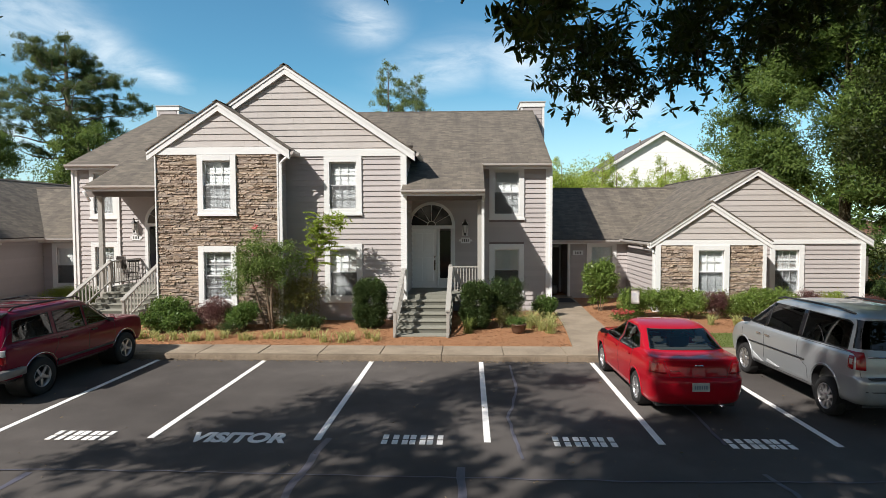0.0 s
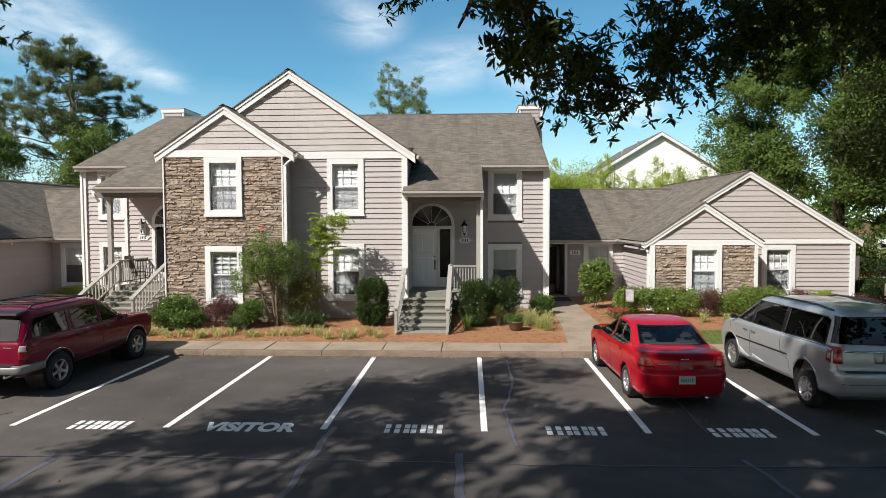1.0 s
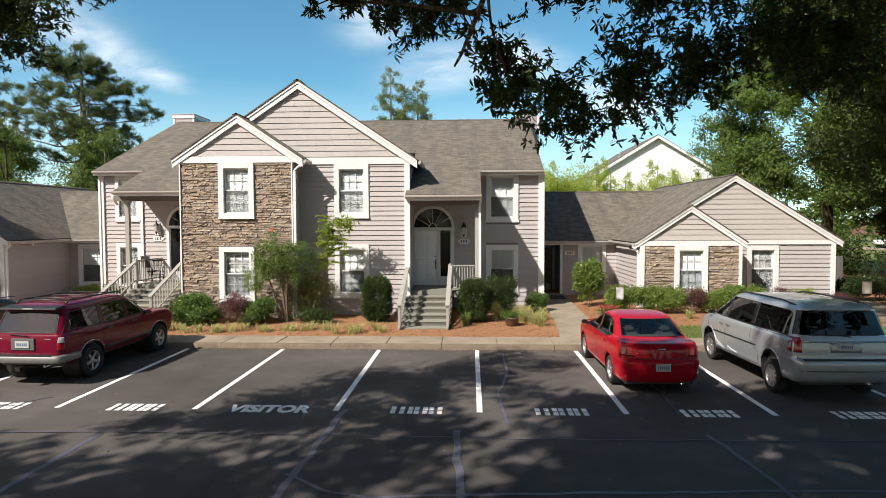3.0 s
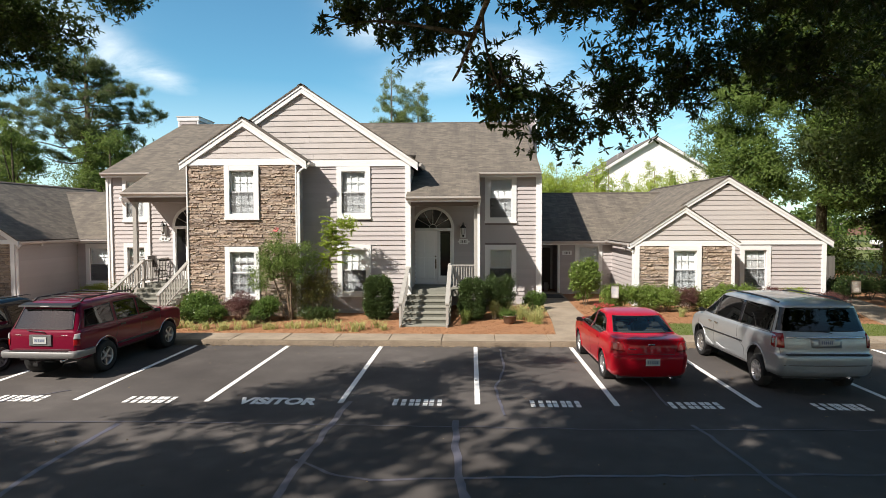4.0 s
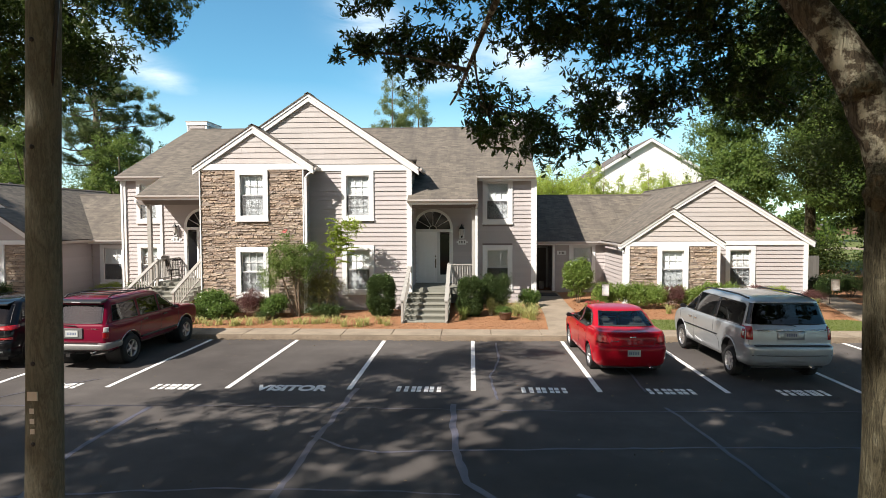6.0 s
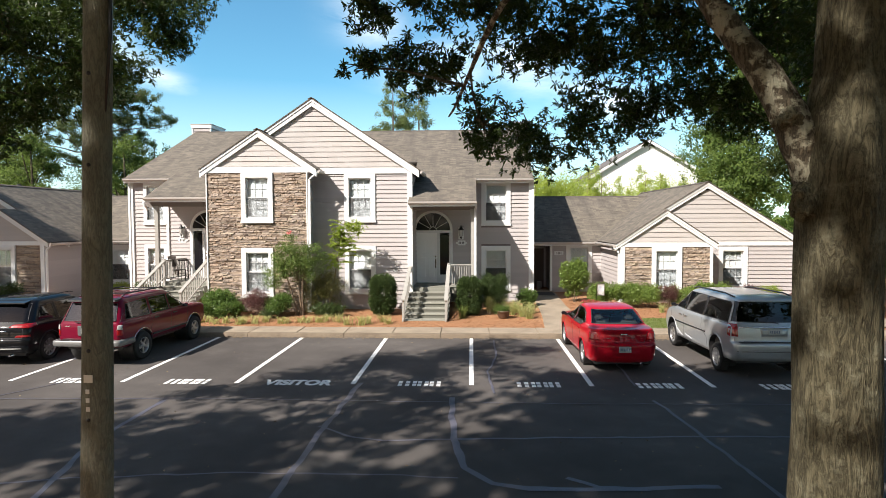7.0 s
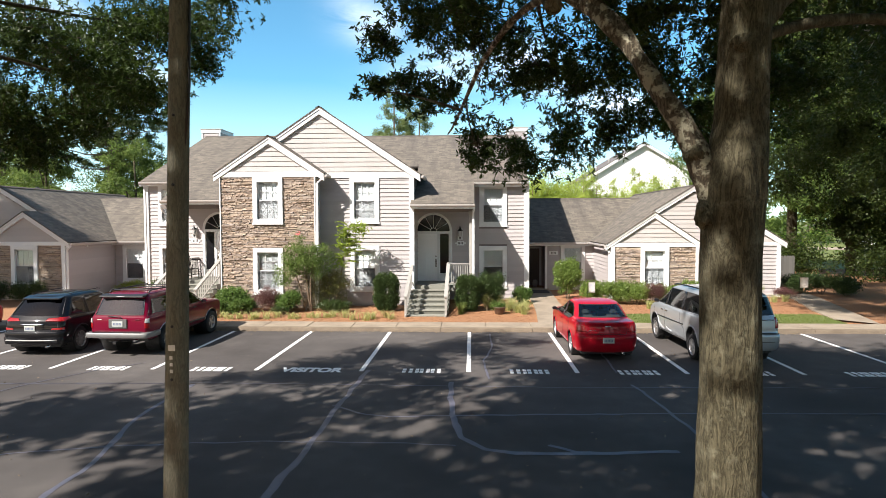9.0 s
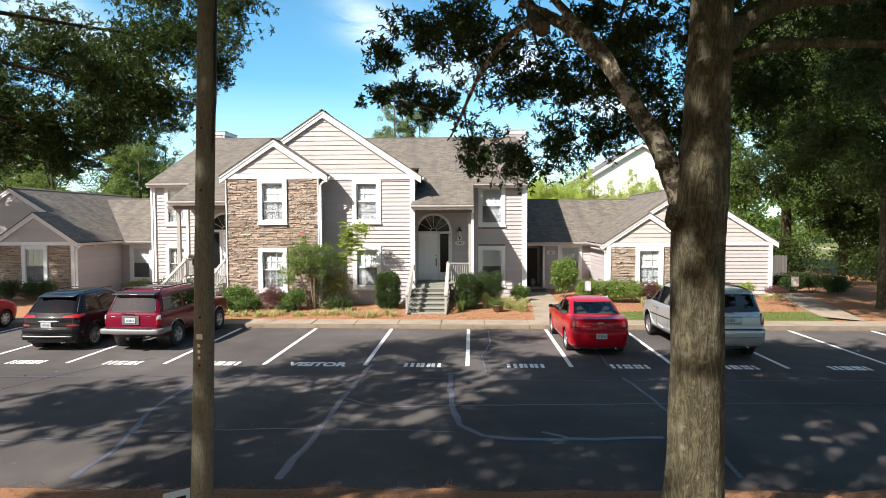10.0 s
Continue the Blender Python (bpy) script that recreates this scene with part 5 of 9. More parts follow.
def chaikin(rows, twice=2):
    """Rounds a row of vectors by cutting its corners; the two ends stay."""
    for _ in range(twice):
        out = [rows[0]]
        for a, b in zip(rows, rows[1:]):
            out += [a * 0.75 + b * 0.25, a * 0.25 + b * 0.75]
        out.append(rows[-1])
        rows = out
    return rows


def plan_line(yr, yf, hw, rr, rf, bow):
    """Half of a car's outline seen from above, rear middle to front middle: rounded corners, gently bowed ends and sides."""
    span = yf - yr
    rr, rf = min(rr, hw * 0.8, span * 0.3), min(rf, hw * 0.8, span * 0.3)
    br, bf = bow * hw, bow * 1.6 * hw
    out = []
    for k in range(8):
        u = k / 8
        out.append((u * (hw - rr), yr + br * u * u))
    for k in range(7):
        t = math.pi / 2 * k / 7
        out.append((hw - rr + rr * math.sin(t), yr + br + rr * (1 - math.cos(t))))
    y0, y1 = yr + br + rr, yf - bf - rf
    for k in range(24):
        out.append((hw, y0 + (y1 - y0) * k / 24))
    for k in range(7):
        t = math.pi / 2 * k / 7
        out.append((hw - rf + rf * math.cos(t), y1 + rf * math.sin(t)))
    for k in range(7):
        u = 1 - k / 6
        out.append((u * (hw - rf), yf - bf * u * u))
    mid, half = (yr + yf) / 2, span / 2
    return [(x * (1 - 0.045 * abs((y - mid) / half) ** 3), y) for x, y in out]


def loft_body(levels, rr=0.2, rf=0.35, bow=0.05):
    """The closed shell of a car from levels (height, rear y, front y, half width), sill to roof."""
    lv = chaikin([np.array(k, float) for k in levels])
    bm = bmesh.new()
    rows = []
    for z, yr, yf, hw in lv:
        line = plan_line(yr, yf, hw, rr, rf, bow)
        full = line + [(-x, y) for x, y in line[-2:0:-1]]
        rows.append([bm.verts.new((x, y, z)) for x, y in full])
    n = len(rows[0])
    for r0, r1 in zip(rows, rows[1:]):
        for i in range(n):
            j = (i + 1) % n
            bm.faces.new((r0[i], r0[j], r1[j], r1[i]))
    bm.faces.new(rows[0])
    bm.faces.new(rows[-1])
    bmesh.ops.recalc_face_normals(bm, faces=bm.faces[:])
    for f in bm.faces:
        f.smooth = True
    return bm


def wrap_bar(name, path, profile, material, parent, label=""):
    """A bumper: a closed profile of (outward, height) swept along a level path of (x, y), its ends closed."""
    pts = [Vector((x, y, 0)) for x, y in path]
    fine = chaikin([np.array(p) for p in pts], 2)
    pts = [Vector(p) for p in fine]
    bm = bmesh.new()
    rows = []
    for i, p in enumerate(pts):
        d = (pts[min(i + 1, len(pts) - 1)] - pts[max(i - 1, 0)]).normalized()
        o = Vector((d.y, -d.x, 0))
        rows.append([bm.verts.new(p + o * u + Vector((0, 0, z))) for u, z in profile])
    m = len(profile)
    for r0, r1 in zip(rows, rows[1:]):
        for k in range(m):
            bm.faces.new((r0[k], r1[k], r1[(k + 1) % m], r0[(k + 1) % m])).smooth = True
    bm.faces.new(rows[0])
    bm.faces.new(rows[-1][::-1])
    bmesh.ops.recalc_face_normals(bm, faces=bm.faces[:])
    ob = part(name, bm, material, parent, label)
    ob.data.set_sharp_from_angle(angle=radians(40))
    return ob


def cut_out(bm, poly, axis, keep):
    """Cuts a convex outline through the faces that keep() accepts; axis 'side': points are (y, z), else (x, z). Returns the faces inside."""
    P = (lambda a, b: Vector((0, a, b))) if axis == "side" else (lambda a, b: Vector((a, 0, b)))
    n = len(poly)
    lo = [min(p[k] for p in poly) - 0.25 for k in (0, 1)]
    hi = [max(p[k] for p in poly) + 0.25 for k in (0, 1)]
    pick = lambda f: keep(f) and lo[0] < (f.calc_center_median().y if axis == "side" else f.calc_center_median().x) < hi[0] and lo[1] < f.calc_center_median().z < hi[1]
    area = sum(poly[i][0] * poly[(i + 1) % n][1] - poly[(i + 1) % n][0] * poly[i][1] for i in range(n))
    sg = 1 if area > 0 else -1
    for i in range(n):
        a, b = poly[i], poly[(i + 1) % n]
        no = P(b[1] - a[1], a[0] - b[0]) * sg
        fs = [f for f in bm.faces if pick(f)]
        geom = list({e for f in fs for e in f.edges}) + list({v for f in fs for v in f.verts}) + fs
        bmesh.ops.bisect_plane(bm, geom=geom, plane_co=P(*a), plane_no=no.normalized(), dist=0.0008)

    def inside(f):
        c = f.calc_center_median()
        u, v = (c.y if axis == "side" else c.x), c.z
        return all(sg * ((poly[(i + 1) % n][0] - poly[i][0]) * (v - poly[i][1]) - (poly[(i + 1) % n][1] - poly[i][1]) * (u - poly[i][0])) > -1e-5 for i in range(n))
    return [f for f in bm.faces if keep(f) and inside(f)]


def lift(bm, faces, name, material, parent, push=0.0, label=""):
    """Takes faces out of a shell as a part of its own, with a little thickness."""
    if not faces:
        return None
    nb = bmesh.new()
    seen = {}
    for f in faces:
        vs = []
        for v in f.verts:
            if v not in seen:
                seen[v] = nb.verts.new(v.co + v.normal * push)
            vs.append(seen[v])
        nb.faces.new(vs).smooth = True
    bmesh.ops.delete(bm, geom=faces, context="FACES_ONLY")
    ob = part(name, nb, material, parent, label)
    return ob


def skin(bvh, axis, a, b, sign=1):
    """The point of a body's skin seen straight from the side, the rear or the front at the given two coordinates."""
    if axis == "side":
        o, d = Vector((3 * sign, a, b)), Vector((-sign, 0, 0))
    else:
        o, d = Vector((a, 5 * sign, b)), Vector((0, -sign, 0))
    hit = bvh.ray_cast(o, d)
    return (hit[0], hit[1]) if hit[0] is not None else (None, None)


def patch(bvh, quad, axis, sign=1, n=6, m=4, off=0.006, deep=0.015):
    """A lens, plate or badge that follows the body's skin inside four corners."""
    bm = bmesh.new()
    rows, low = [], []
    q = [Vector((*c, 0)) for c in quad]
    for j in range(m + 1):
        r, r2 = [], []
        for i in range(n + 1):
            u, v = i / n, j / m
            c = (q[0] * (1 - u) + q[1] * u) * (1 - v) + (q[3] * (1 - u) + q[2] * u) * v
            p, no = skin(bvh, axis, c.x, c.y, sign)
            if p is None:
                p = Vector((r[-1].co if r else (rows[-1][i].co if rows else (0, 0, 0))))
                no = Vector((sign, 0, 0)) if axis == "side" else Vector((0, sign, 0))
            r.append(bm.verts.new(p + no * off))
            r2.append(bm.verts.new(p - no * deep))
        rows.append(r)
        low.append(r2)
    for j in range(m):
        for i in range(n):
            bm.faces.new((rows[j][i], rows[j][i + 1], rows[j + 1][i + 1], rows[j + 1][i])).smooth = True
    rim = [(rows[0], low[0]), (rows[m][::-1], low[m][::-1]), ([r[0] for r in rows][::-1], [r[0] for r in low][::-1]), ([r[n] for r in rows], [r[n] for r in low])]
    for a, b in rim:
        for i in range(len(a) - 1):
            bm.faces.new((a[i + 1], a[i], b[i], b[i + 1]))
    bmesh.ops.recalc_face_normals(bm, faces=bm.faces[:])
    return bm


def seam(bvh, pts, axis, sign, r=0.0045, off=0.0, steps=8):
    """A thin line (panel gap, moulding) laid on the skin along a polyline."""
    bm = bmesh.new()
    way = []
    for (a0, b0), (a1, b1) in zip(pts, pts[1:]):
        for k in range(steps):
            p, no = skin(bvh, axis, a0 + (a1 - a0) * k / steps, b0 + (b1 - b0) * k / steps, sign)
            if p is not None:
                way.append(p + no * off)
    p, no = skin(bvh, axis, *pts[-1], sign)
    if p is not None:
        way.append(p + no * off)
    if len(way) > 1:
        tube(bm, way, r, 5)
    return bm


def wheel_meshes(r, w, spokes, rim_frac=0.66):
    bt = bmesh.new()
    rr = r * rim_frac
    lathe(bt, [(rr, -w / 2 + 0.012), (rr + 0.02, -w / 2), (r - 0.03, -w / 2), (r - 0.006, -w / 2 + 0.025), (r, -w / 4), (r, w / 4), (r - 0.006, w / 2 - 0.025), (r - 0.03, w / 2), (rr + 0.02, w / 2), (rr, w / 2 - 0.012)], 32, cap=False)
    br = bmesh.new()
    lathe(br, [(rr * 0.93, w * 0.10), (rr * 0.95, w / 2 - 0.015), (rr + 0.003, w / 2 - 0.008), (rr + 0.003, w / 2 - 0.03), (rr * 0.99, -w / 2)], 32, cap=False)
    for k in range(spokes):
        a = 2 * math.pi * k / spokes
        m = Matrix.Rotation(a, 4, "Z")
        pts = [(0.03, -0.035, w * 0.34), (rr * 0.95, -0.026, w * 0.38), (rr * 0.95, 0.026, w * 0.38), (0.03, 0.035, w * 0.34)]
        vs = prism(br, pts, (0, 0, -0.03))
        bmesh.ops.transform(br, matrix=m, verts=vs)
    lathe(br, [(0.055, w * 0.1), (0.06, w * 0.36), (0.05, w * 0.40), (0.02, w * 0.41)], 16)
    bh = bmesh.new()
    lathe(bh, [(rr * 0.9, -w * 0.2), (rr * 0.9, w * 0.06), (0.02, w * 0.08)], 24)
    return mesh_of("tyre", bt, M_TYRE), mesh_of("rim", br, M_RIM), mesh_of("wheel", bh, M_BLACK)


def make_car(spec):
    car = thing(spec["name"], spec["label"], "car", "parked cars")
    paint = spec["paint"]
    bm = loft_body(spec["levels"], *spec["corners"])
    bvh = BVHTree.FromBMesh(bm)
    hwmax = max(k[3] for k in spec["levels"])
    yr, yf, R, zc = spec["rear_axle"], spec["front_axle"], spec["arch"], spec["wheel_r"]
    side = lambda s: (lambda f: f.calc_center_median().x * s > 0.35 and f.normal.x * s > 0.25)
    # wheel arches
    for s in (1, -1):
        for yc in (yr, yf):
            poly = [(yc + R * math.cos(2 * math.pi * k / 18), zc + 0.02 + R * math.sin(2 * math.pi * k / 18)) for k in range(18)]
            low = lambda f: f.calc_center_median().x * s > hwmax * 0.55 and f.calc_center_median().z < zc + R + 0.3
            fs = cut_out(bm, poly, "side", low)
            bmesh.ops.delete(bm, geom=fs, context="FACES")
            wb = bmesh.new()
            lathe(wb, [(R + 0.01, 0.0), (R + 0.01, 0.40)], 20)
            for f in [f for f in wb.faces if len(f.verts) > 4 and f.calc_center_median().z > 0.2]:
                wb.faces.remove(f)
            bmesh.ops.transform(wb, matrix=Matrix.Translation((s * (hwmax - 0.43), yc, zc + 0.02)) @ Matrix.Rotation(radians(90 * s), 4, "Y"), verts=wb.verts[:])
            part("wheel_well", wb, M_PLASTIC, car)
            if spec.get("flare"):
                n = 16
                ends = [math.pi * (k / n) * 1.16 - 0.25 for k in range(n + 1)]
                fb = seam(bvh, [(yc + (R + 0.025) * math.cos(a), zc + 0.02 + (R + 0.025) * math.sin(a)) for a in ends], "side", s, spec["flare_r"], 0.0, 2)
                part("wheel_flare", fb, spec["flare"], car)
    # glass
    for quad, tinted in spec["side_windows"]:
        for s in (1, -1):
            lift(bm, cut_out(bm, quad, "side", side(s)), "side_window", M_TINT if tinted else M_CARGLASS, car, -0.003)
    rw = spec["rear_window"]
    lift(bm, cut_out(bm, rw, "rear", lambda f: f.calc_center_median().y < -0.4 and f.normal.y < -0.12), "rear_window", spec["rear_glass"], car, -0.003)
    lift(bm, cut_out(bm, spec["windshield"], "front", lambda f: f.calc_center_median().y > 0.2 and f.normal.y > 0.12), "windshield", M_CARGLASS, car, -0.003)
    part("body", bm, paint, car).data.set_sharp_from_angle(angle=radians(38))
    # dark rubber round the glass
    for quad, _ in spec["side_windows"]:
        for s in (1, -1):
            part("window_seal", seam(bvh, list(quad) + [quad[0]], "side", s, 0.010, 0.0, 6), M_PLASTIC, car)
    part("window_seal", seam(bvh, list(rw) + [rw[0]], "rear", -1, 0.011, 0.0, 8), M_PLASTIC, car)
    # cabin
    c0, c1, zbelt, hw = spec["cabin"]
    boxpart("cabin_floor", (-hw, hw, c0, c1, 0.45, zbelt - 0.14), M_CABIN, car)
    for y, rows in spec["seats"]:
        for x in rows:
            bs = bmesh.new()
            box(bs, x - 0.23, x + 0.23, y, y + 0.14, zbelt - 0.3, zbelt + 0.16)
            bmesh.ops.bevel(bs, geom=bs.edges[:], offset=0.05, segments=3, affect="EDGES")
            st = part("seat_back", bs, M_SEAT, car)
            bs = bmesh.new()
            box(bs, x - 0.12, x + 0.12, y + 0.01, y + 0.12, zbelt + 0.15, zbelt + 0.30)
            bmesh.ops.bevel(bs, geom=bs.edges[:], offset=0.05, segments=4, affect="EDGES")
            part("head_rest", bs, M_SEAT, st)
    # wheels
    tyre, rim, hub = spec["wheel_mesh"]
    for yc in (yr, yf):
        for s in (1, -1):
            w = new("wheel", hub)
            w.parent = car
            w.matrix_basis = Matrix.Translation((s * spec["track"], yc, zc)) @ Matrix.Rotation(radians(90 * s), 4, "Y")
            for me in (tyre, rim):
                o = new(me.name, me)
                o.parent = w
    # doors: gaps and handles
    for line in spec["seams"]:
        for s in (1, -1):
            part("door_gap", seam(bvh, line, "side", s, 0.005, -0.001), M_PLASTIC, car)
    for line in spec.get("rear_seams", ()):
        part("tailgate_gap", seam(bvh, line, "rear", -1, 0.005, -0.001), M_PLASTIC, car)
    for y, z in spec["handles"]:
        for s in (1, -1):
            p, no = skin(bvh, "side", y, z, s)
            if p is not None:
                hb = bmesh.new()
                box(hb, -0.016, 0.016, -0.10, 0.10, -0.018, 0.018)
                bmesh.ops.bevel(hb, geom=hb.edges[:], offset=0.010, segments=2, affect="EDGES")
                bmesh.ops.translate(hb, vec=p + Vector((s * 0.018, 0, 0)), verts=hb.verts[:])
                part("door_handle", hb, spec.get("handle_mat", paint), car)
    for line, r, mat in spec.get("mouldings", ()):
        for s in (1, -1):
            part("side_moulding", seam(bvh, line, "side", s, r, 0.002, 12), mat, car)
    # mirrors
    my, mz = spec["mirror"]
    for s in (1, -1):
        p, no = skin(bvh, "side", my, mz, s)
        x = (p.x if p is not None else s * 0.85)
        mb = bmesh.new()
        box(mb, -0.078, 0.078, -0.045, 0.055, -0.052, 0.052)
        bmesh.ops.bevel(mb, geom=mb.edges[:], offset=0.035, segments=3, affect="EDGES")
        bmesh.ops.translate(mb, vec=(x + s * 0.115, my, mz + 0.03), verts=mb.verts[:])
        mo = part("wing_mirror", mb, spec.get("mirror_mat", M_PLASTIC), car)
        boxpart("mirror_foot", (*sorted((x - s * 0.03, x + s * 0.08)), my - 0.02, my + 0.04, mz - 0.03, mz + 0.03), M_PLASTIC, mo)
        boxpart("mirror_glass", (*sorted((x + s * 0.05, x + s * 0.18)), my - 0.053, my - 0.049, mz - 0.01, mz + 0.07), M_DARKGLASS, mo)
    # lamps
    for nm, quad, axis, sgn, mat in spec["lamps"]:
        for s in (1, -1):
            if axis == "side":
                part(nm, patch(bvh, quad, "side", s, 8, 6, 0.013), mat, car)
            else:
                part(nm, patch(bvh, [(a * s, b) for a, b in quad], axis, sgn, 14, 6, 0.020 if nm == "reverse_light" else 0.012), mat, car)
    # number plate, its characters as bars
    x, z, w, h, holder = spec["plate"]
    p, no = skin(bvh, "rear", x, z, -1)
    y = (p.y if p is not None else -2.2) - 0.02
    if holder:
        boxpart("plate_recess", (x - w / 2 - 0.10, x + w / 2 + 0.10, y - 0.005, y + 0.04, z - h / 2 - 0.05, z + h / 2 + 0.05), holder, car, bevel=0.01)
        y -= 0.012
    pl = boxpart("number_plate", (x - w / 2, x + w / 2, y - 0.008, y, z - h / 2, z + h / 2), M_PLATE, car, "white number plate with bars", bevel=0.003)
    for k in range(6):
        u = x - 0.115 + k * 0.04
        boxpart("bar", (u, u + 0.026, y - 0.0115, y - 0.0075, z - 0.035, z + 0.03), M_PLATEINK, pl)
    return car, bvh


def lap_under(car, y0, y1, hw, z):
    """Dark underside and exhaust."""
    boxpart("underbody", (-hw, hw, y0, y1, z - 0.04, z + 0.14), M_PLASTIC, car)
    bm = bmesh.new()
    tube(bm, [(hw * 0.6, y0 - 0.2, z), (hw * 0.6, y0 + 0.4, z + 0.02)], 0.03, 8)
    part("exhaust_pipe", bm, M_CHROME, car)


P_RED = car_paint("bright_red_paint", (0.31, 0.003, 0.012))
P_MAROON = car_paint("maroon_paint", (0.125, 0.001, 0.016), 0.0, 0.3)
P_SILVER = car_paint("silver_paint", (0.40, 0.425, 0.44), 0.6, 0.33)
P_BLACK = car_paint("black_paint", (0.004, 0.004, 0.005))

sedan, bvh_ = make_car(dict(
    name="sedan", label="bright red four-door sedan parked nose to the kerb", paint=P_RED, corners=(0.26, 0.42, 0.06),
    levels=[(.20, -2.00, 2.05, .74), (.22, -2.12, 2.14, .80), (.28, -2.20, 2.22, .838), (.40, -2.255, 2.27, .852), (.56, -2.275, 2.28, .866), (.665, -2.27, 2.26, .872), (.70, -2.255, 2.25, .873),
            (.715, -2.215, 2.24, .873), (.80, -2.20, 2.20, .871), (.90, -2.185, 2.06, .864), (.96, -2.18, 1.86, .852), (1.005, -2.185, 1.60, .835), (1.03, -2.19, 1.46, .822), (1.048, -2.185, 1.34, .81),
            (1.062, -2.15, 1.24, .797), (1.073, -2.02, 1.15, .785), (1.082, -1.88, 1.08, .772), (1.09, -1.77, 1.03, .762), (1.11, -1.70, .98, .752), (1.20, -1.53, .80, .726), (1.30, -1.33, .58, .693),
            (1.38, -1.17, .40, .662), (1.425, -1.06, .27, .638), (1.455, -.95, .14, .605), (1.48, -.78, -.02, .54), (1.495, -.55, -.20, .42), (1.50, -.45, -.3, .25)],
    rear_axle=-1.26, front_axle=1.36, arch=0.350, wheel_r=0.315, track=0.745, flare=P_RED, flare_r=0.014,
    side_windows=[([(.90, .985), (-.08, .985), (-.08, 1.395), (.34, 1.38)], False), ([(-.16, .985), (-1.02, 1.01), (-1.24, 1.09), (-1.02, 1.31), (-.70, 1.395), (-.16, 1.395)], False)],
    rear_window=[(-.66, 1.118), (.66, 1.118), (.55, 1.405), (-.55, 1.405)], rear_glass=M_CARGLASS, windshield=[(-.64, 1.10), (.64, 1.10), (.54, 1.40), (-.54, 1.40)],
    cabin=(-1.5, 1.0, 0.98, 0.70), seats=[(-.25, (-.36, .36)), (-1.22, (-.40, .40))], wheel_mesh=wheel_meshes(0.315, 0.20, 7),
    seams=[[(1.10, .95), (1.12, .45), (1.05, .30)], [(-.12, .97), (-.12, .30)], [(-1.05, 1.0), (-1.05, .78), (-.92, .62), (-.88, .45)], [(1.05, .30), (-.85, .30)]],
    rear_seams=[[(-.60, 1.035), (-.53, .84), (-.50, .735), (.50, .735), (.53, .84), (.60, 1.035)]],
    handles=[(.06, .88), (-.86, .90)], mirror=(.86, 1.0), mirror_mat=M_PLASTIC, mouldings=[],
    lamps=[("tail_light", [(.55, .79), (.818, .80), (.80, .985), (.62, .985)], "rear", -1, M_TAIL),
           ("headlight", [(.40, .64), (.70, .66), (.72, .78), (.42, .76)], "rear", 1, M_CLEAR)],
    plate=(0.0, .585, .305, .152, None)))
lap_under(sedan, -2.05, 2.0, 0.70, 0.22)
bm = patch(bvh_, [(-.085, .93), (.085, .93), (.065, .96), (-.065, .96)], "rear", -1, 4, 2, 0.012)
part("badge", bm, M_CHROME, sedan)
boxpart("parcel_shelf", (-.60, .60, -1.64, -1.20, 1.05, 1.075), plain("grey_shelf", (.07, .07, .068), .9), sedan)
part("trunk_script", patch(bvh_, [(-.50, .84), (-.32, .84), (-.32, .852), (-.50, .852)], "rear", -1, 4, 1, 0.006, 0.003), M_CHROME, sedan)
sedan.matrix_basis = pose(4.52, 13.10, 0, 0, 0, 1.6)
copy_thing(sedan, pose(-17.15, 13.75, 0, 0, 0, -1.0))

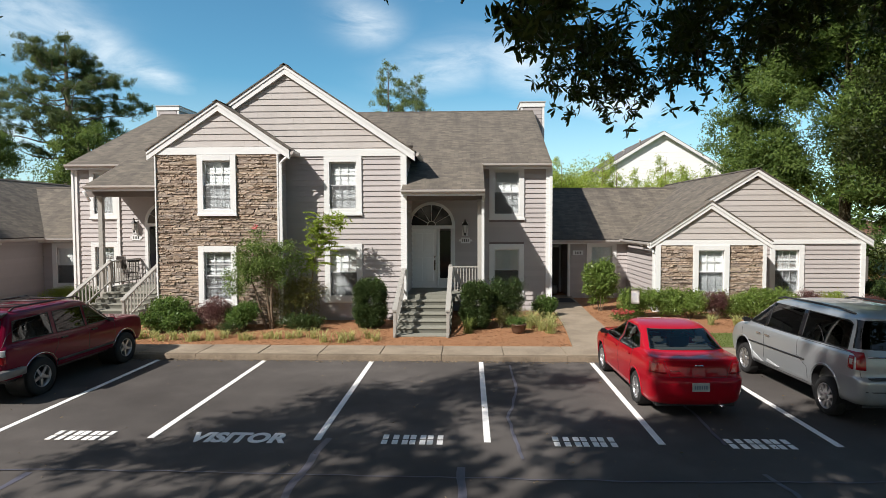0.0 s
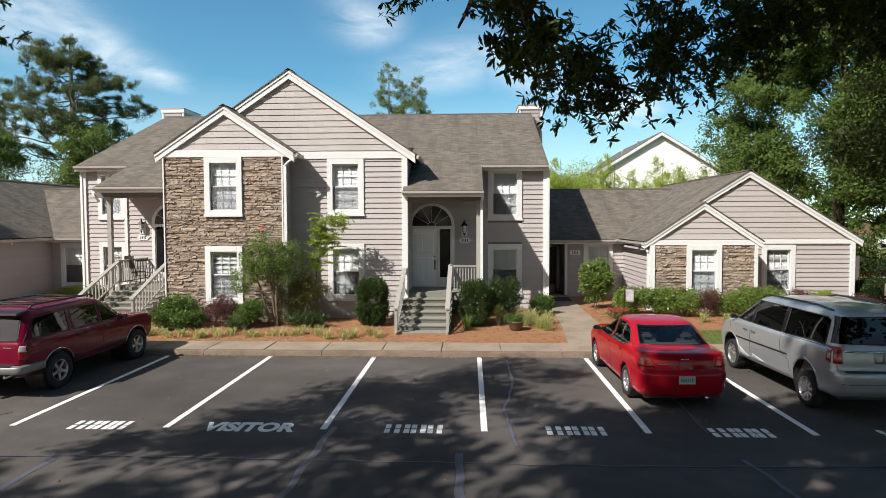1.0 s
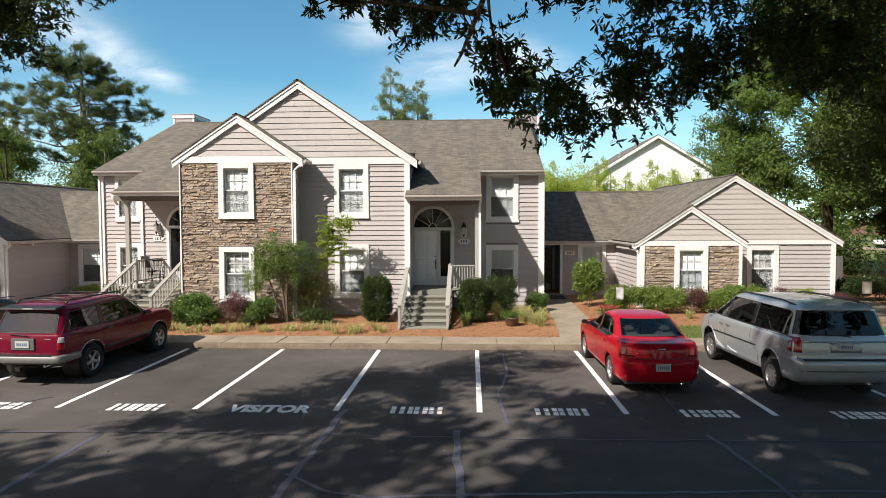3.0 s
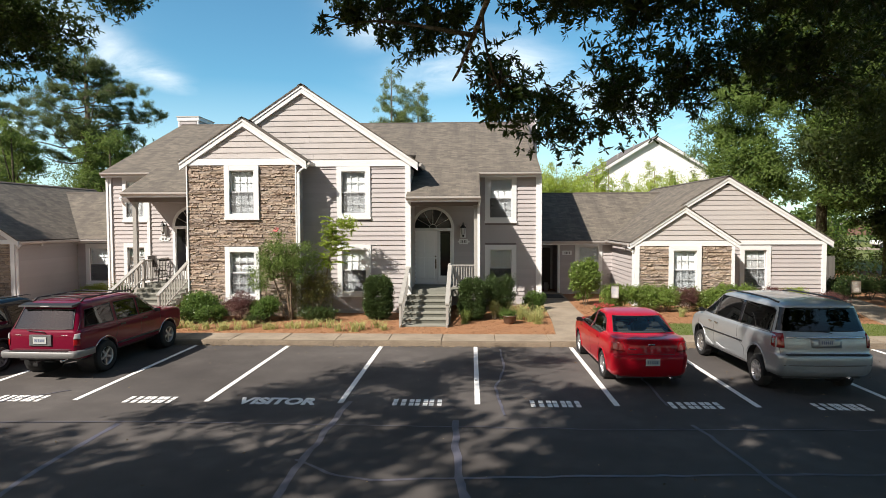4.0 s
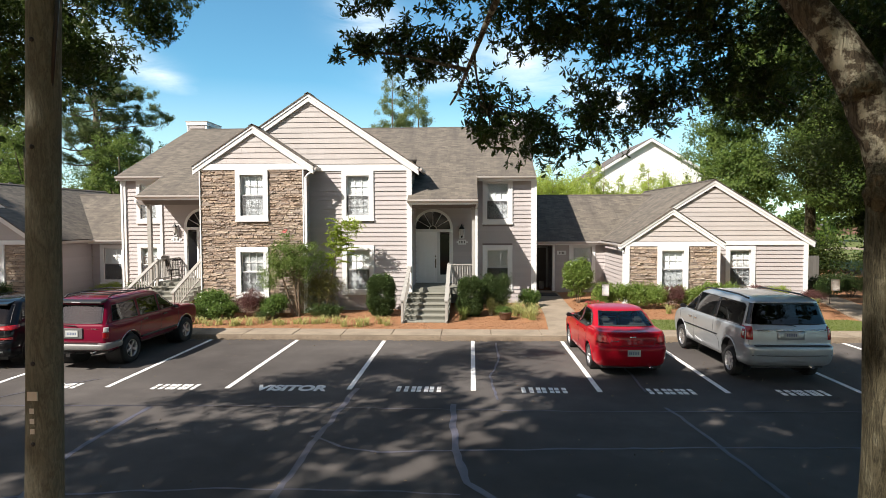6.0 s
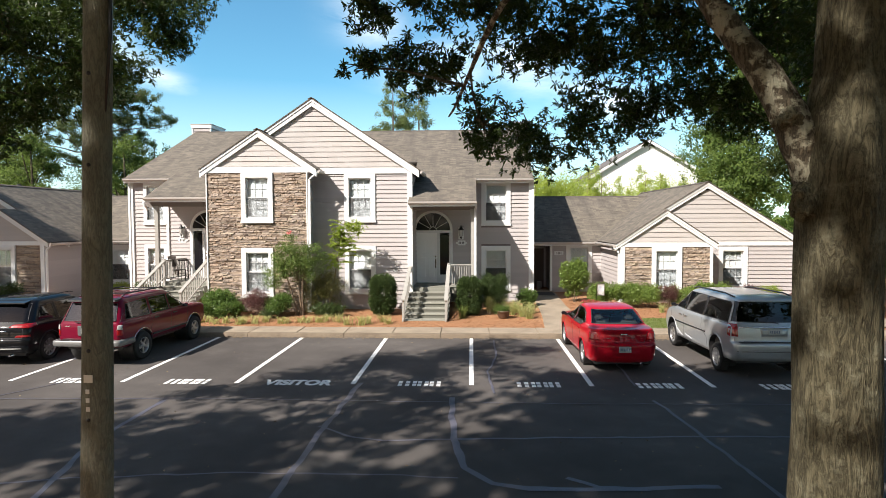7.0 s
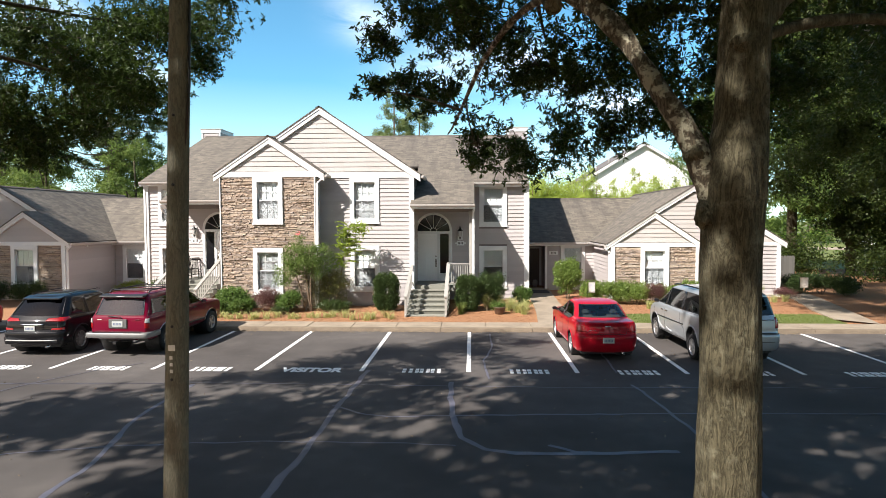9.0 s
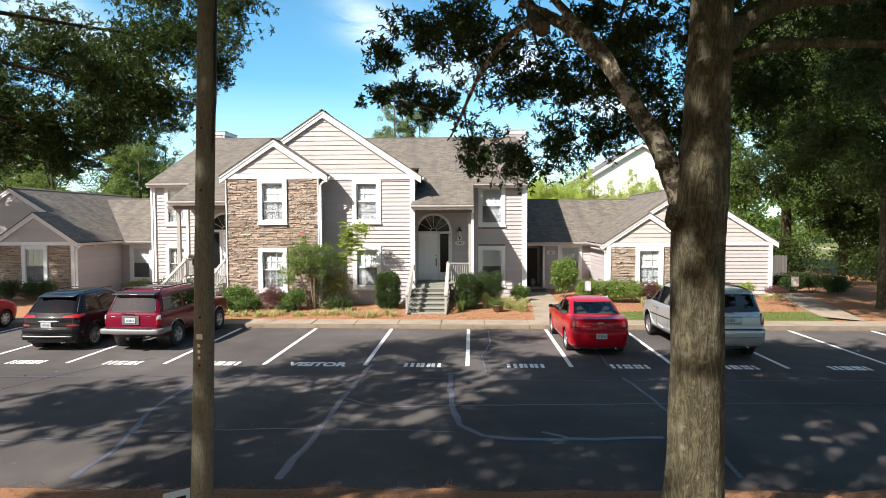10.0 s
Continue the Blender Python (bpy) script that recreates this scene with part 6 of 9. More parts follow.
van, bvh_ = make_car(dict(
    name="minivan", label="silver minivan with dark rear glass parked nose to the kerb", paint=P_SILVER, corners=(0.17, 0.45, 0.045),
    levels=[(.24, -2.30, 2.25, .88), (.27, -2.46, 2.42, .95), (.36, -2.54, 2.51, .985), (.50, -2.575, 2.55, 1.0), (.64, -2.585, 2.56, 1.006), (.70, -2.575, 2.55, 1.008), (.725, -2.54, 2.54, 1.008),
            (.735, -2.475, 2.53, 1.008), (.90, -2.475, 2.44, 1.008), (1.0, -2.465, 2.28, 1.003), (1.05, -2.46, 2.10, .995), (1.08, -2.455, 1.94, .985), (1.10, -2.45, 1.84, .965), (1.13, -2.44, 1.76, .95),
            (1.20, -2.415, 1.66, .93), (1.35, -2.36, 1.42, .888), (1.50, -2.325, 1.18, .845), (1.64, -2.29, .95, .80), (1.685, -2.285, .85, .778), (1.70, -2.29, .80, .765), (1.73, -2.25, .70, .74), (1.765, -2.12, .48, .67),
            (1.79, -1.90, .15, .54), (1.80, -1.6, -.1, .38), (1.805, -1.3, -.3, .2)],
    rear_axle=-1.54, front_axle=1.54, arch=0.395, wheel_r=0.345, track=0.865, flare=P_SILVER, flare_r=0.016,
    side_windows=[([(1.52, 1.145), (.64, 1.135), (.64, 1.625), (.92, 1.61)], False), ([(.54, 1.135), (-.62, 1.135), (-.62, 1.645), (.54, 1.645)], True), ([(-.75, 1.135), (-2.08, 1.16), (-2.04, 1.58), (-1.92, 1.63), (-.75, 1.645)], True)],
    rear_window=[(-.90, 1.20), (.90, 1.20), (.765, 1.665), (-.765, 1.665)], rear_glass=M_TINT, windshield=[(-.80, 1.17), (.80, 1.17), (.70, 1.66), (-.70, 1.66)],
    cabin=(-2.2, 1.6, 1.10, 0.84), seats=[(.45, (-.42, .42)), (-.65, (-.45, .45)), (-1.6, (-.45, .0, .45))], wheel_mesh=wheel_meshes(0.345, 0.225, 9),
    seams=[[(1.58, 1.08), (1.60, .55), (1.50, .32)], [(.59, 1.10), (.59, .32)], [(-.68, 1.10), (-.68, .78), (-1.02, .60), (-1.02, .40)], [(1.5, .32), (-1.0, .32)], [(-.75, 1.11), (-2.1, 1.12)]],
    rear_seams=[[(-.80, 1.67), (-.93, 1.18), (-.90, .745), (.90, .745), (.93, 1.18), (.80, 1.67)]],
    handles=[(.78, .96), (.42, .96)], mirror=(1.40, 1.14), mirror_mat=M_PLASTIC, handle_mat=M_CHROME, mouldings=[([(1.25, .72), (-.95, .74)], 0.018, M_PLASTIC)],
    lamps=[("pillar", [(.635, 1.135), (.545, 1.135), (.545, 1.645), (.635, 1.625)], "side", 1, M_DARKGLASS), ("pillar", [(-.625, 1.135), (-.745, 1.135), (-.745, 1.645), (-.625, 1.645)], "side", 1, M_DARKGLASS),
           ("tail_light", [(.83, .86), (.945, .86), (.925, 1.15), (.83, 1.15)], "rear", -1, M_TAIL), ("tail_light", [(-2.31, .86), (-2.19, .87), (-2.20, 1.08), (-2.30, 1.08)], "side", 1, M_TAIL),
           ("reverse_light", [(-2.30, .93), (-2.225, .93), (-2.225, 1.03), (-2.295, 1.03)], "side", 1, M_CLEAR), ("headlight", [(.45, .72), (.80, .74), (.82, .88), (.48, .86)], "rear", 1, M_CLEAR)],
    plate=(0.0, .98, .305, .152, None)))
lap_under(van, -2.3, 2.3, 0.80, 0.24)
for s in (1, -1):
    bm = bmesh.new()
    tube(bm, [(s * 0.70, 0.56, 1.735), (s * 0.705, 0.3, 1.79), (s * 0.71, -0.6, 1.80), (s * 0.71, -1.5, 1.795), (s * 0.70, -1.95, 1.745)], 0.020, 8)
    part("roof_rail", bm, M_PLASTIC, van)
part("chrome_strip", seam(bvh_, [(-.80, 1.075), (.80, 1.075)], "rear", -1, 0.018, 0.006), M_CHROME, van)
part("lower_moulding", seam(bvh_, [(-.88, .52), (.88, .52)], "rear", -1, 0.012, 0.0), M_DARKTRIM, van)
bm = bmesh.new()
tube(bm, [(0.10, -2.47, 1.165), (0.02, -2.475, 1.19), (-0.34, -2.455, 1.215)], 0.010, 6)
part("rear_wiper", bm, M_PLASTIC, van)
boxpart("bumper_step", (-.82, .82, -2.546, -2.462, .728, .745), M_PLASTIC, van)
# recessed panel behind the plate
part("plate_recess", patch(bvh_, [(-.30, .87), (.30, .87), (.33, 1.055), (-.33, 1.055)], "rear", -1, 8, 3, 0.002, 0.002), P_SILVER, van)
# Pale mottling stands for the scrapes and for the sill's bright reflection.
M_SCUFFGLINT = speckled("scraped_bare_metal", (0.36, 0.38, 0.39), (0.58, 0.60, 0.61), 14, 0.45, (0.20, 0.21, 0.215), 0.6, 0.012, 4.0)
for quad in ([(1.12, .33), (.72, .31), (.66, .36), (1.09, .52)], [(.52, .36), (.05, .34), (-.02, .38), (.46, .46)]):
    part("scuff", patch(bvh_, quad, "side", -1, 8, 3, 0.004, 0.004), M_SCUFFGLINT, van, "dented and scraped silver sill with its bright reflection painted in")
# a raised conversion: the body rides high on its wheels, the tail a little more
for o in van.children:
    if o.name.split(".")[0] != "wheel":
        o.matrix_basis = Matrix.Translation((0, 0, 0.12)) @ Matrix.Rotation(-0.014, 4, "X")
van.matrix_basis = pose(7.88, 12.78, 0, 0, 0, 1.2)

suv, bvh_ = make_car(dict(
    name="offroad_wagon", label="maroon off-road wagon with roof rack and silver bumper", paint=P_MAROON, corners=(0.13, 0.30, 0.035),
    levels=[(.46, -2.00, 2.10, .78), (.48, -2.18, 2.24, .83), (.56, -2.235, 2.29, .85), (.70, -2.245, 2.31, .862), (.90, -2.245, 2.31, .868), (1.0, -2.24, 2.29, .866), (1.05, -2.235, 2.24, .86),
            (1.09, -2.225, 2.14, .85), (1.115, -2.215, 1.95, .835), (1.135, -2.205, 1.60, .82), (1.155, -2.20, 1.28, .81), (1.19, -2.18, 1.10, .80), (1.30, -2.13, .94, .774), (1.45, -2.06, .74, .735),
            (1.60, -1.99, .54, .697), (1.66, -1.965, .45, .68), (1.70, -1.94, .36, .655), (1.735, -1.88, .22, .60), (1.76, -1.75, .05, .50), (1.775, -1.5, -.15, .36), (1.78, -1.2, -.4, .2)],
    rear_axle=-1.30, front_axle=1.37, arch=0.43, wheel_r=0.375, track=0.755, flare=M_CHROME, flare_r=0.012,
    side_windows=[([(.90, 1.175), (.12, 1.17), (.12, 1.60), (.46, 1.59)], False), ([(.03, 1.17), (-.80, 1.17), (-.80, 1.61), (.03, 1.61)], True), ([(-.92, 1.175), (-1.92, 1.19), (-1.80, 1.57), (-.92, 1.61)], True)],
    rear_window=[(-.68, 1.17), (.68, 1.17), (.60, 1.60), (-.60, 1.60)], rear_glass=M_REFLECTGLASS, windshield=[(-.70, 1.22), (.70, 1.22), (.60, 1.64), (-.60, 1.64)],
    cabin=(-2.0, 1.0, 1.14, 0.72), seats=[(-.15, (-.36, .36)), (-1.05, (-.40, .40))], wheel_mesh=wheel_meshes(0.375, 0.25, 5, 0.58),
    seams=[[(.95, 1.13), (.98, .75), (.90, .52)], [(.075, 1.15), (.075, .52)], [(-.86, 1.15), (-.86, .92), (-.98, .70)], [(.9, .52), (-.85, .52)]],
    rear_seams=[[(-.70, 1.64), (-.76, 1.15), (-.74, .72), (.74, .72), (.76, 1.15), (.70, 1.64), (-.70, 1.64)]],
    handles=[(.24, 1.05), (-.68, 1.05)], mirror=(.82, 1.16), mirror_mat=P_MAROON, handle_mat=M_PLASTIC, mouldings=[([(.90, .60), (-.86, .60)], 0.03, M_PLASTIC), ([(1.1, 1.10), (-2.0, 1.115)], 0.006, P_MAROON)],
    lamps=[("tail_light", [(.73, .80), (.822, .80), (.822, .95), (.73, .95)], "rear", -1, M_TAIL), ("reverse_light", [(.73, .955), (.822, .955), (.812, 1.07), (.745, 1.07)], "rear", -1, M_CLEAR),
           ("badge", [(.46, 1.035), (.60, 1.035), (.60, 1.048), (.46, 1.048)], "rear", -1, M_CHROME), ("headlight", [(.45, .80), (.74, .82), (.75, .94), (.47, .93)], "rear", 1, M_CLEAR)],
    plate=(0.0, .93, .305, .152, M_DARKTRIM)))
lap_under(suv, -2.0, 2.0, 0.70, 0.44)
wrap_bar("rear_bumper", [(.885, -1.74), (.885, -2.0), (.885, -2.20), (.86, -2.33), (.70, -2.36), (0, -2.37), (-.70, -2.36), (-.86, -2.33), (-.885, -2.20), (-.885, -2.0), (-.885, -1.74)][::-1],
         [(-.06, .55), (.0, .54), (.02, .57), (.022, .655), (.008, .68), (-.08, .70)], M_BUMPER, suv, "scuffed silver rear bumper")
boxpart("bumper_step", (-.66, .66, -2.36, -2.20, .690, .702), M_PLASTIC, suv)
for s in (1, -1):
    bm = bmesh.new()
    tube(bm, [(s * 0.56, 0.2, 1.755), (s * 0.56, 0.1, 1.815), (s * 0.56, -1.60, 1.815), (s * 0.56, -1.72, 1.745)], 0.020, 8)
    part("roof_rail", bm, M_PLASTIC, suv)
for y in (-0.1, -0.65, -1.2, -1.55):
    bm = bmesh.new()
    tube(bm, [(-0.56, y, 1.810), (0.56, y, 1.810)], 0.015, 8)
    part("roof_bar", bm, M_PLASTIC, suv)
bm = bmesh.new()
prism(bm, [(-0.63, -1.78, 1.742), (-0.63, -2.09, 1.700), (-0.63, -2.10, 1.655), (-0.63, -1.95, 1.66)], (1.26, 0, 0))
bmesh.ops.bevel(bm, geom=bm.edges[:], offset=0.010, segments=2, affect="EDGES")
sp_ = part("roof_spoiler", bm, M_PLASTIC, suv)
boxpart("brake_light", (-.11, .11, -2.106, -2.085, 1.668, 1.692), M_CLEAR, sp_, bevel=0.006)
bm = bmesh.new()
tube(bm, [(0.12, -2.245, 1.08), (0.06, -2.255, 1.125), (-0.32, -2.235, 1.15)], 0.011, 6)
part("rear_wiper", bm, M_PLASTIC, suv)
bm = bmesh.new()
tube(bm, [(0.3, -2.2, 0.44), (-0.3, -2.2, 0.44)], 0.03, 6)
box(bm, -0.05, 0.05, -2.42, -2.2, 0.38, 0.46)
part("tow_hitch", bm, M_BLACK, suv)
suv.matrix_basis = pose(-9.10, 13.42, 0, 0, 0, -2.2) @ Matrix.Diagonal((1.06, 1.06, 1.01, 1))

crossover, bvh_ = make_car(dict(
    name="crossover", label="black compact crossover with red tail lamps", paint=P_BLACK, corners=(0.22, 0.40, 0.06),
    levels=[(.30, -2.00, 2.00, .82), (.34, -2.15, 2.12, .88), (.44, -2.215, 2.20, .915), (.58, -2.235, 2.23, .925), (.68, -2.225, 2.22, .93), (.71, -2.19, 2.21, .932), (.725, -2.15, 2.20, .933),
            (.88, -2.14, 2.10, .935), (.98, -2.12, 1.94, .928), (1.03, -2.09, 1.66, .915), (1.07, -2.06, 1.36, .895), (1.11, -2.03, 1.20, .875), (1.20, -1.965, 1.05, .845), (1.35, -1.85, .81, .795),
            (1.50, -1.72, .56, .74), (1.58, -1.65, .42, .708), (1.63, -1.60, .32, .68), (1.665, -1.52, .20, .63), (1.695, -1.38, .03, .54), (1.715, -1.15, -.15, .40), (1.72, -.9, -.4, .2)],
    rear_axle=-1.30, front_axle=1.37, arch=0.40, wheel_r=0.355, track=0.80, flare=M_PLASTIC, flare_r=0.02,
    side_windows=[([(.95, 1.06), (.10, 1.07), (.10, 1.55), (.45, 1.53)], True), ([(.02, 1.07), (-.85, 1.09), (-.85, 1.54), (.02, 1.55)], True), ([(-.95, 1.10), (-1.62, 1.16), (-1.45, 1.48), (-.95, 1.535)], True)],
    rear_window=[(-.76, 1.13), (.76, 1.13), (.63, 1.57), (-.63, 1.57)], rear_glass=M_TINT, windshield=[(-.72, 1.14), (.72, 1.14), (.60, 1.62), (-.60, 1.62)],
    cabin=(-1.7, 1.1, 1.02, 0.78), seats=[(-.15, (-.38, .38))], wheel_mesh=wheel_meshes(0.355, 0.22, 10),
    seams=[[(.98, 1.03), (1.0, .5)], [(.06, 1.05), (.06, .4)], [(-.9, 1.06), (-.95, .75)]], rear_seams=[[(-.72, 1.12), (-.72, .70), (.72, .70), (.72, 1.12)]],
    handles=[(.2, .95), (-.72, .97)], mirror=(.85, 1.06), mirror_mat=P_BLACK, mouldings=[],
    lamps=[("tail_light", [(.38, 1.00), (.868, .98), (.85, 1.09), (.44, 1.07)], "rear", -1, M_TAIL), ("rear_reflector", [(.55, .75), (.87, .75), (.87, .81), (.58, .80)], "rear", -1, M_TAIL),
           ("tail_light", [(-2.00, .98), (-1.75, 1.03), (-1.75, 1.09), (-1.98, 1.09)], "side", 1, M_TAIL)],
    plate=(-0.05, .80, .305, .152, None)))
lap_under(crossover, -2.0, 2.0, 0.74, 0.28)
wrap_bar("rear_bumper", [(.935, -1.74), (.935, -1.95), (.88, -2.15), (.62, -2.235), (0, -2.25), (-.62, -2.235), (-.88, -2.15), (-.935, -1.95), (-.935, -1.74)][::-1],
         [(-.05, .34), (-.035, .35), (-.025, .42), (-.025, .52), (-.05, .56)], P_BLACK, crossover, "black lower bumper")
part("bumper_strip", seam(bvh_, [(-.74, .47), (.74, .47)], "rear", -1, 0.02, 0.03), M_GREYPLASTIC, crossover)
bm = bmesh.new()
prism(bm, [(-0.56, -1.38, 1.675), (-0.56, -1.73, 1.610), (-0.56, -1.74, 1.585), (-0.56, -1.55, 1.59)], (1.12, 0, 0))
bmesh.ops.bevel(bm, geom=bm.edges[:], offset=0.008, segments=2, affect="EDGES")
part("roof_spoiler", bm, P_BLACK, crossover)
part("chrome_strip", seam(bvh_, [(-.34, .905), (.34, .905)], "rear", -1, 0.02, 0.004), M_CHROME, crossover)
for s in (1, -1):
    bm = bmesh.new()
    tube(bm, [(s * 0.58, 0.2, 1.70), (s * 0.58, 0.05, 1.728), (s * 0.58, -1.1, 1.722), (s * 0.58, -1.3, 1.69)], 0.012, 8)
    part("roof_rail", bm, M_BLACK, crossover)
crossover.matrix_basis = pose(-11.73, 13.15, 0, 0, 0, 0.5)
# ---------------------------------------------------------------- plants
RNG = np.random.default_rng(7)


def unit(v):
    return v / np.maximum(np.linalg.norm(v, axis=1, keepdims=True), 1e-6)


def leaf_mesh(name, pos, way, length, width, material, fold=0.25, curl=0.15, oblong=False, face=None):
    """Many small leaves as one mesh: each starts at pos and points along way; pointed, or oblong and widest past the middle."""
    n = len(pos)
    way = unit(way)
    ref = unit(RNG.normal(size=(n, 3)))
    if face is not None:
        ref = unit(face + ref * 0.55)
    side = unit(np.cross(way, ref))
    up = np.cross(side, way)
    L = (length * RNG.uniform(0.7, 1.25, n))[:, None]
    W = (width * RNG.uniform(0.7, 1.2, n))[:, None]
    mid = pos + way * L * 0.5
    tip = pos + way * L - up * L * curl
    if oblong:
        q0, q1 = pos + way * L * 0.35, pos + way * L * 0.72 - up * L * curl * 0.5
        k = 6
        v = np.stack([pos, q0 + side * W * 0.36 + up * W * fold, q1 + side * W * 0.5 + up * W * fold, tip, q1 - side * W * 0.5 + up * W * fold, q0 - side * W * 0.36 + up * W * fold], 1).reshape(-1, 3)
    else:
        k = 4
        v = np.stack([pos, mid + side * W / 2 + up * W * fold, tip, mid - side * W / 2 + up * W * fold], 1).reshape(-1, 3)
    f = np.arange(k * n)
    me = bpy.data.meshes.new(name)
    me.vertices.add(k * n)
    me.vertices.foreach_set("co", v.astype(np.float32).ravel())
    me.loops.add(k * n)
    me.loops.foreach_set("vertex_index", f.astype(np.int32).ravel())
    me.polygons.add(n)
    me.polygons.foreach_set("loop_start", np.arange(0, k * n, k, dtype=np.int32))
    me.update(calc_edges=True)
    me.materials.append(material)
    return me


def in_blob(c, r, n, hollow=0.35):
    """Points in an ellipsoid, more of them towards its skin."""
    d = unit(RNG.normal(size=(n, 3)))
    k = RNG.uniform(hollow ** 3, 1, n) ** (1 / 3)
    return np.array(c) + d * k[:, None] * np.array(r)


def tufts(points, per, spread, droop=0.2):
    """Leaf starts and ways: a rosette of leaves about each twig tip."""
    n = len(points)
    axis = unit(RNG.normal(size=(n, 3)) + np.array([0, 0, -droop]))
    pos = np.repeat(points, per, 0) + RNG.normal(size=(n * per, 3)) * spread
    way = np.repeat(axis, per, 0) * 0.6 + unit(RNG.normal(size=(n * per, 3)))
    return pos, way


def bend(a, b, sag=0.0, k=5, wob=0.0):
    a, b = Vector(a), Vector(b)
    out = []
    for i in range(k + 1):
        t = i / k
        p = a.lerp(b, t) + Vector((0, 0, sag * 4 * t * (1 - t)))
        if 0 < i < k and wob:
            p += Vector(RNG.normal(size=3) * wob)
        out.append(p)
    return out


def taper(r0, r1, k):
    return [r0 + (r1 - r0) * i / k for i in range(k + 1)]


def make_tree(name, label, base, trunk, limbs, blobs, leaf, bark_mat, per=9, density=90, spread=0.10, twigs=4, droop=0.3, category="tree", flutes=0, oblong=False, upper=99, clump=0.64, limb_mat=None):
    """A tree: trunk (points, radii), limbs [(points, radii)], crown blobs [(centre, radii[, density factor])]; leaf = (length, width, material)."""
    t = thing(name, label, category)
    bm = bmesh.new()
    tube(bm, *trunk, 144 if flutes else 18)
    if flutes:
        bmesh.ops.subdivide_edges(bm, edges=[e for e in bm.edges if abs(e.verts[0].co.z - e.verts[1].co.z) > 0.3], cuts=14, use_grid_fill=True)
        for v in bm.verts:
            c = Vector((trunk[0][0][0], trunk[0][0][1], v.co.z))
            d = v.co - c
            a = math.atan2(d.y, d.x)
            k = 1 + flutes * (0.5 * math.sin(5 * a + v.co.z * 0.6) + noise.noise(Vector((math.cos(a) * 2, math.sin(a) * 2, v.co.z * 1.5))) - 0.9 * max(0.0, noise.noise(Vector((math.cos(a) * 7, math.sin(a) * 7, v.co.z * 1.1)))))
            furrow = abs(noise.noise(Vector((math.cos(a) * 9, math.sin(a) * 9, v.co.z * 2.1 + 7)))) + 0.5 * abs(noise.noise(Vector((math.cos(a) * 19, math.sin(a) * 19, v.co.z * 4.0))))
            k -= 0.085 * max(0.0, 0.30 - furrow)
            v.co = Vector((c.x + d.x * k, c.y + d.y * k, v.co.z))
    part("trunk", bm, bark_mat, t)
    for k, (pts, radii) in enumerate(limbs):
        bm = bmesh.new()
        if flutes:
            fine = chaikin([np.array([*p, r]) for p, r in zip(pts, radii)], 3)
            tube(bm, [Vector(q[:3]) for q in fine], [float(q[3]) * (1 + 0.24 * noise.noise(Vector(q[:3]) * 3.1) + 0.10 * noise.noise(Vector(q[:3]) * 9.0)) for q in fine], 16)
        else:
            tube(bm, pts, radii, 14)
        part("limb", bm, limb_mat if limb_mat and k < 3 else bark_mat, t)
    P, Wy, P2, W2, F = [], [], [], [], []
    tw = bmesh.new()
    for b in blobs:
        c, r = b[0], b[1]
        f = b[2] if len(b) > 2 else 1.0
        vol = (r[0] * r[1] * r[2]) ** (2 / 3)
        high = c[2] > upper
        n = max(6, int(density * f * vol * (0.40 if high else 1)))
        pts = np.array(c) + np.clip(RNG.normal(size=(n, 3)) * 0.52, -1.3, 1.3) * np.array(r)
        # clumps: pull the twig tips towards a few sub-centres, so that the outline has gaps
        m = max(3, n // 9)
        sub = pts[RNG.integers(0, n, m)]
        idx = RNG.integers(0, m, n)
        pull = 0.42 if high else clump
        pts = pts * (1 - pull) + sub[idx] * pull + RNG.normal(size=pts.shape) * np.array(r) * 0.05
        p, w = tufts(pts, per, spread, droop)
        (P2 if high else P).append(p)
        if not high:
            F.append(unit((p - np.array(c)) / np.array(r)) + np.array([0, 0, 0.55]))
        (W2 if high else Wy).append(w)
        for k in range(twigs):
            q = pts[RNG.integers(0, n)]
            tube(tw, bend(c, q, 0.08, 3, 0.03), taper(0.018, 0.005, 3), 4, False)
    tagged(part("twig_mass", tw, bark_mat, t), kind="stuff")
    me = leaf_mesh("crown", np.concatenate(P), np.concatenate(Wy), leaf[0], leaf[1], leaf[2], oblong=oblong, face=None if oblong else np.concatenate(F))
    o = new("crown", me)
    o.parent = t
    if P2:
        me = leaf_mesh("upper_crown", np.concatenate(P2), np.concatenate(W2), leaf[0] * 2.0, leaf[1] * 3.4, leaf[2], oblong=oblong)
        o = new("upper_crown", me)
        o.parent = t
    return t


M_OAKLEAF = leafy("willow_oak_leaf", (0.023, 0.043, 0.010), (0.057, 0.090, 0.019), 0.42, 0.30)
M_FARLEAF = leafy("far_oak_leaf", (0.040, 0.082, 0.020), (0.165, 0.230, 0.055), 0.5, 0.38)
# Darker far leaf, with the shade of the tree crowns put into its colour.
M_SHADETONELEAF = leafy("shade_leaf", (0.022, 0.038, 0.008), (0.058, 0.080, 0.017), 0.48, 0.30)
M_BRIGHT = leafy("bright_leaf", (0.16, 0.235, 0.04), (0.31, 0.40, 0.08), 0.5, 0.45)
M_BAMBOO = leafy("bamboo_leaf", (0.24, 0.32, 0.060), (0.46, 0.55, 0.14), 0.5, 0.5)
M_PINELEAF = leafy("pine_needles", (0.052, 0.084, 0.032), (0.150, 0.192, 0.068), 0.5, 0.28)
M_FIRLEAF = leafy("conifer_needles", (0.100, 0.145, 0.055), (0.21, 0.26, 0.095), 0.5, 0.3)
M_SHRUB = leafy("shrub_leaf", (0.045, 0.095, 0.022), (0.155, 0.235, 0.060), 0.32, 0.3)
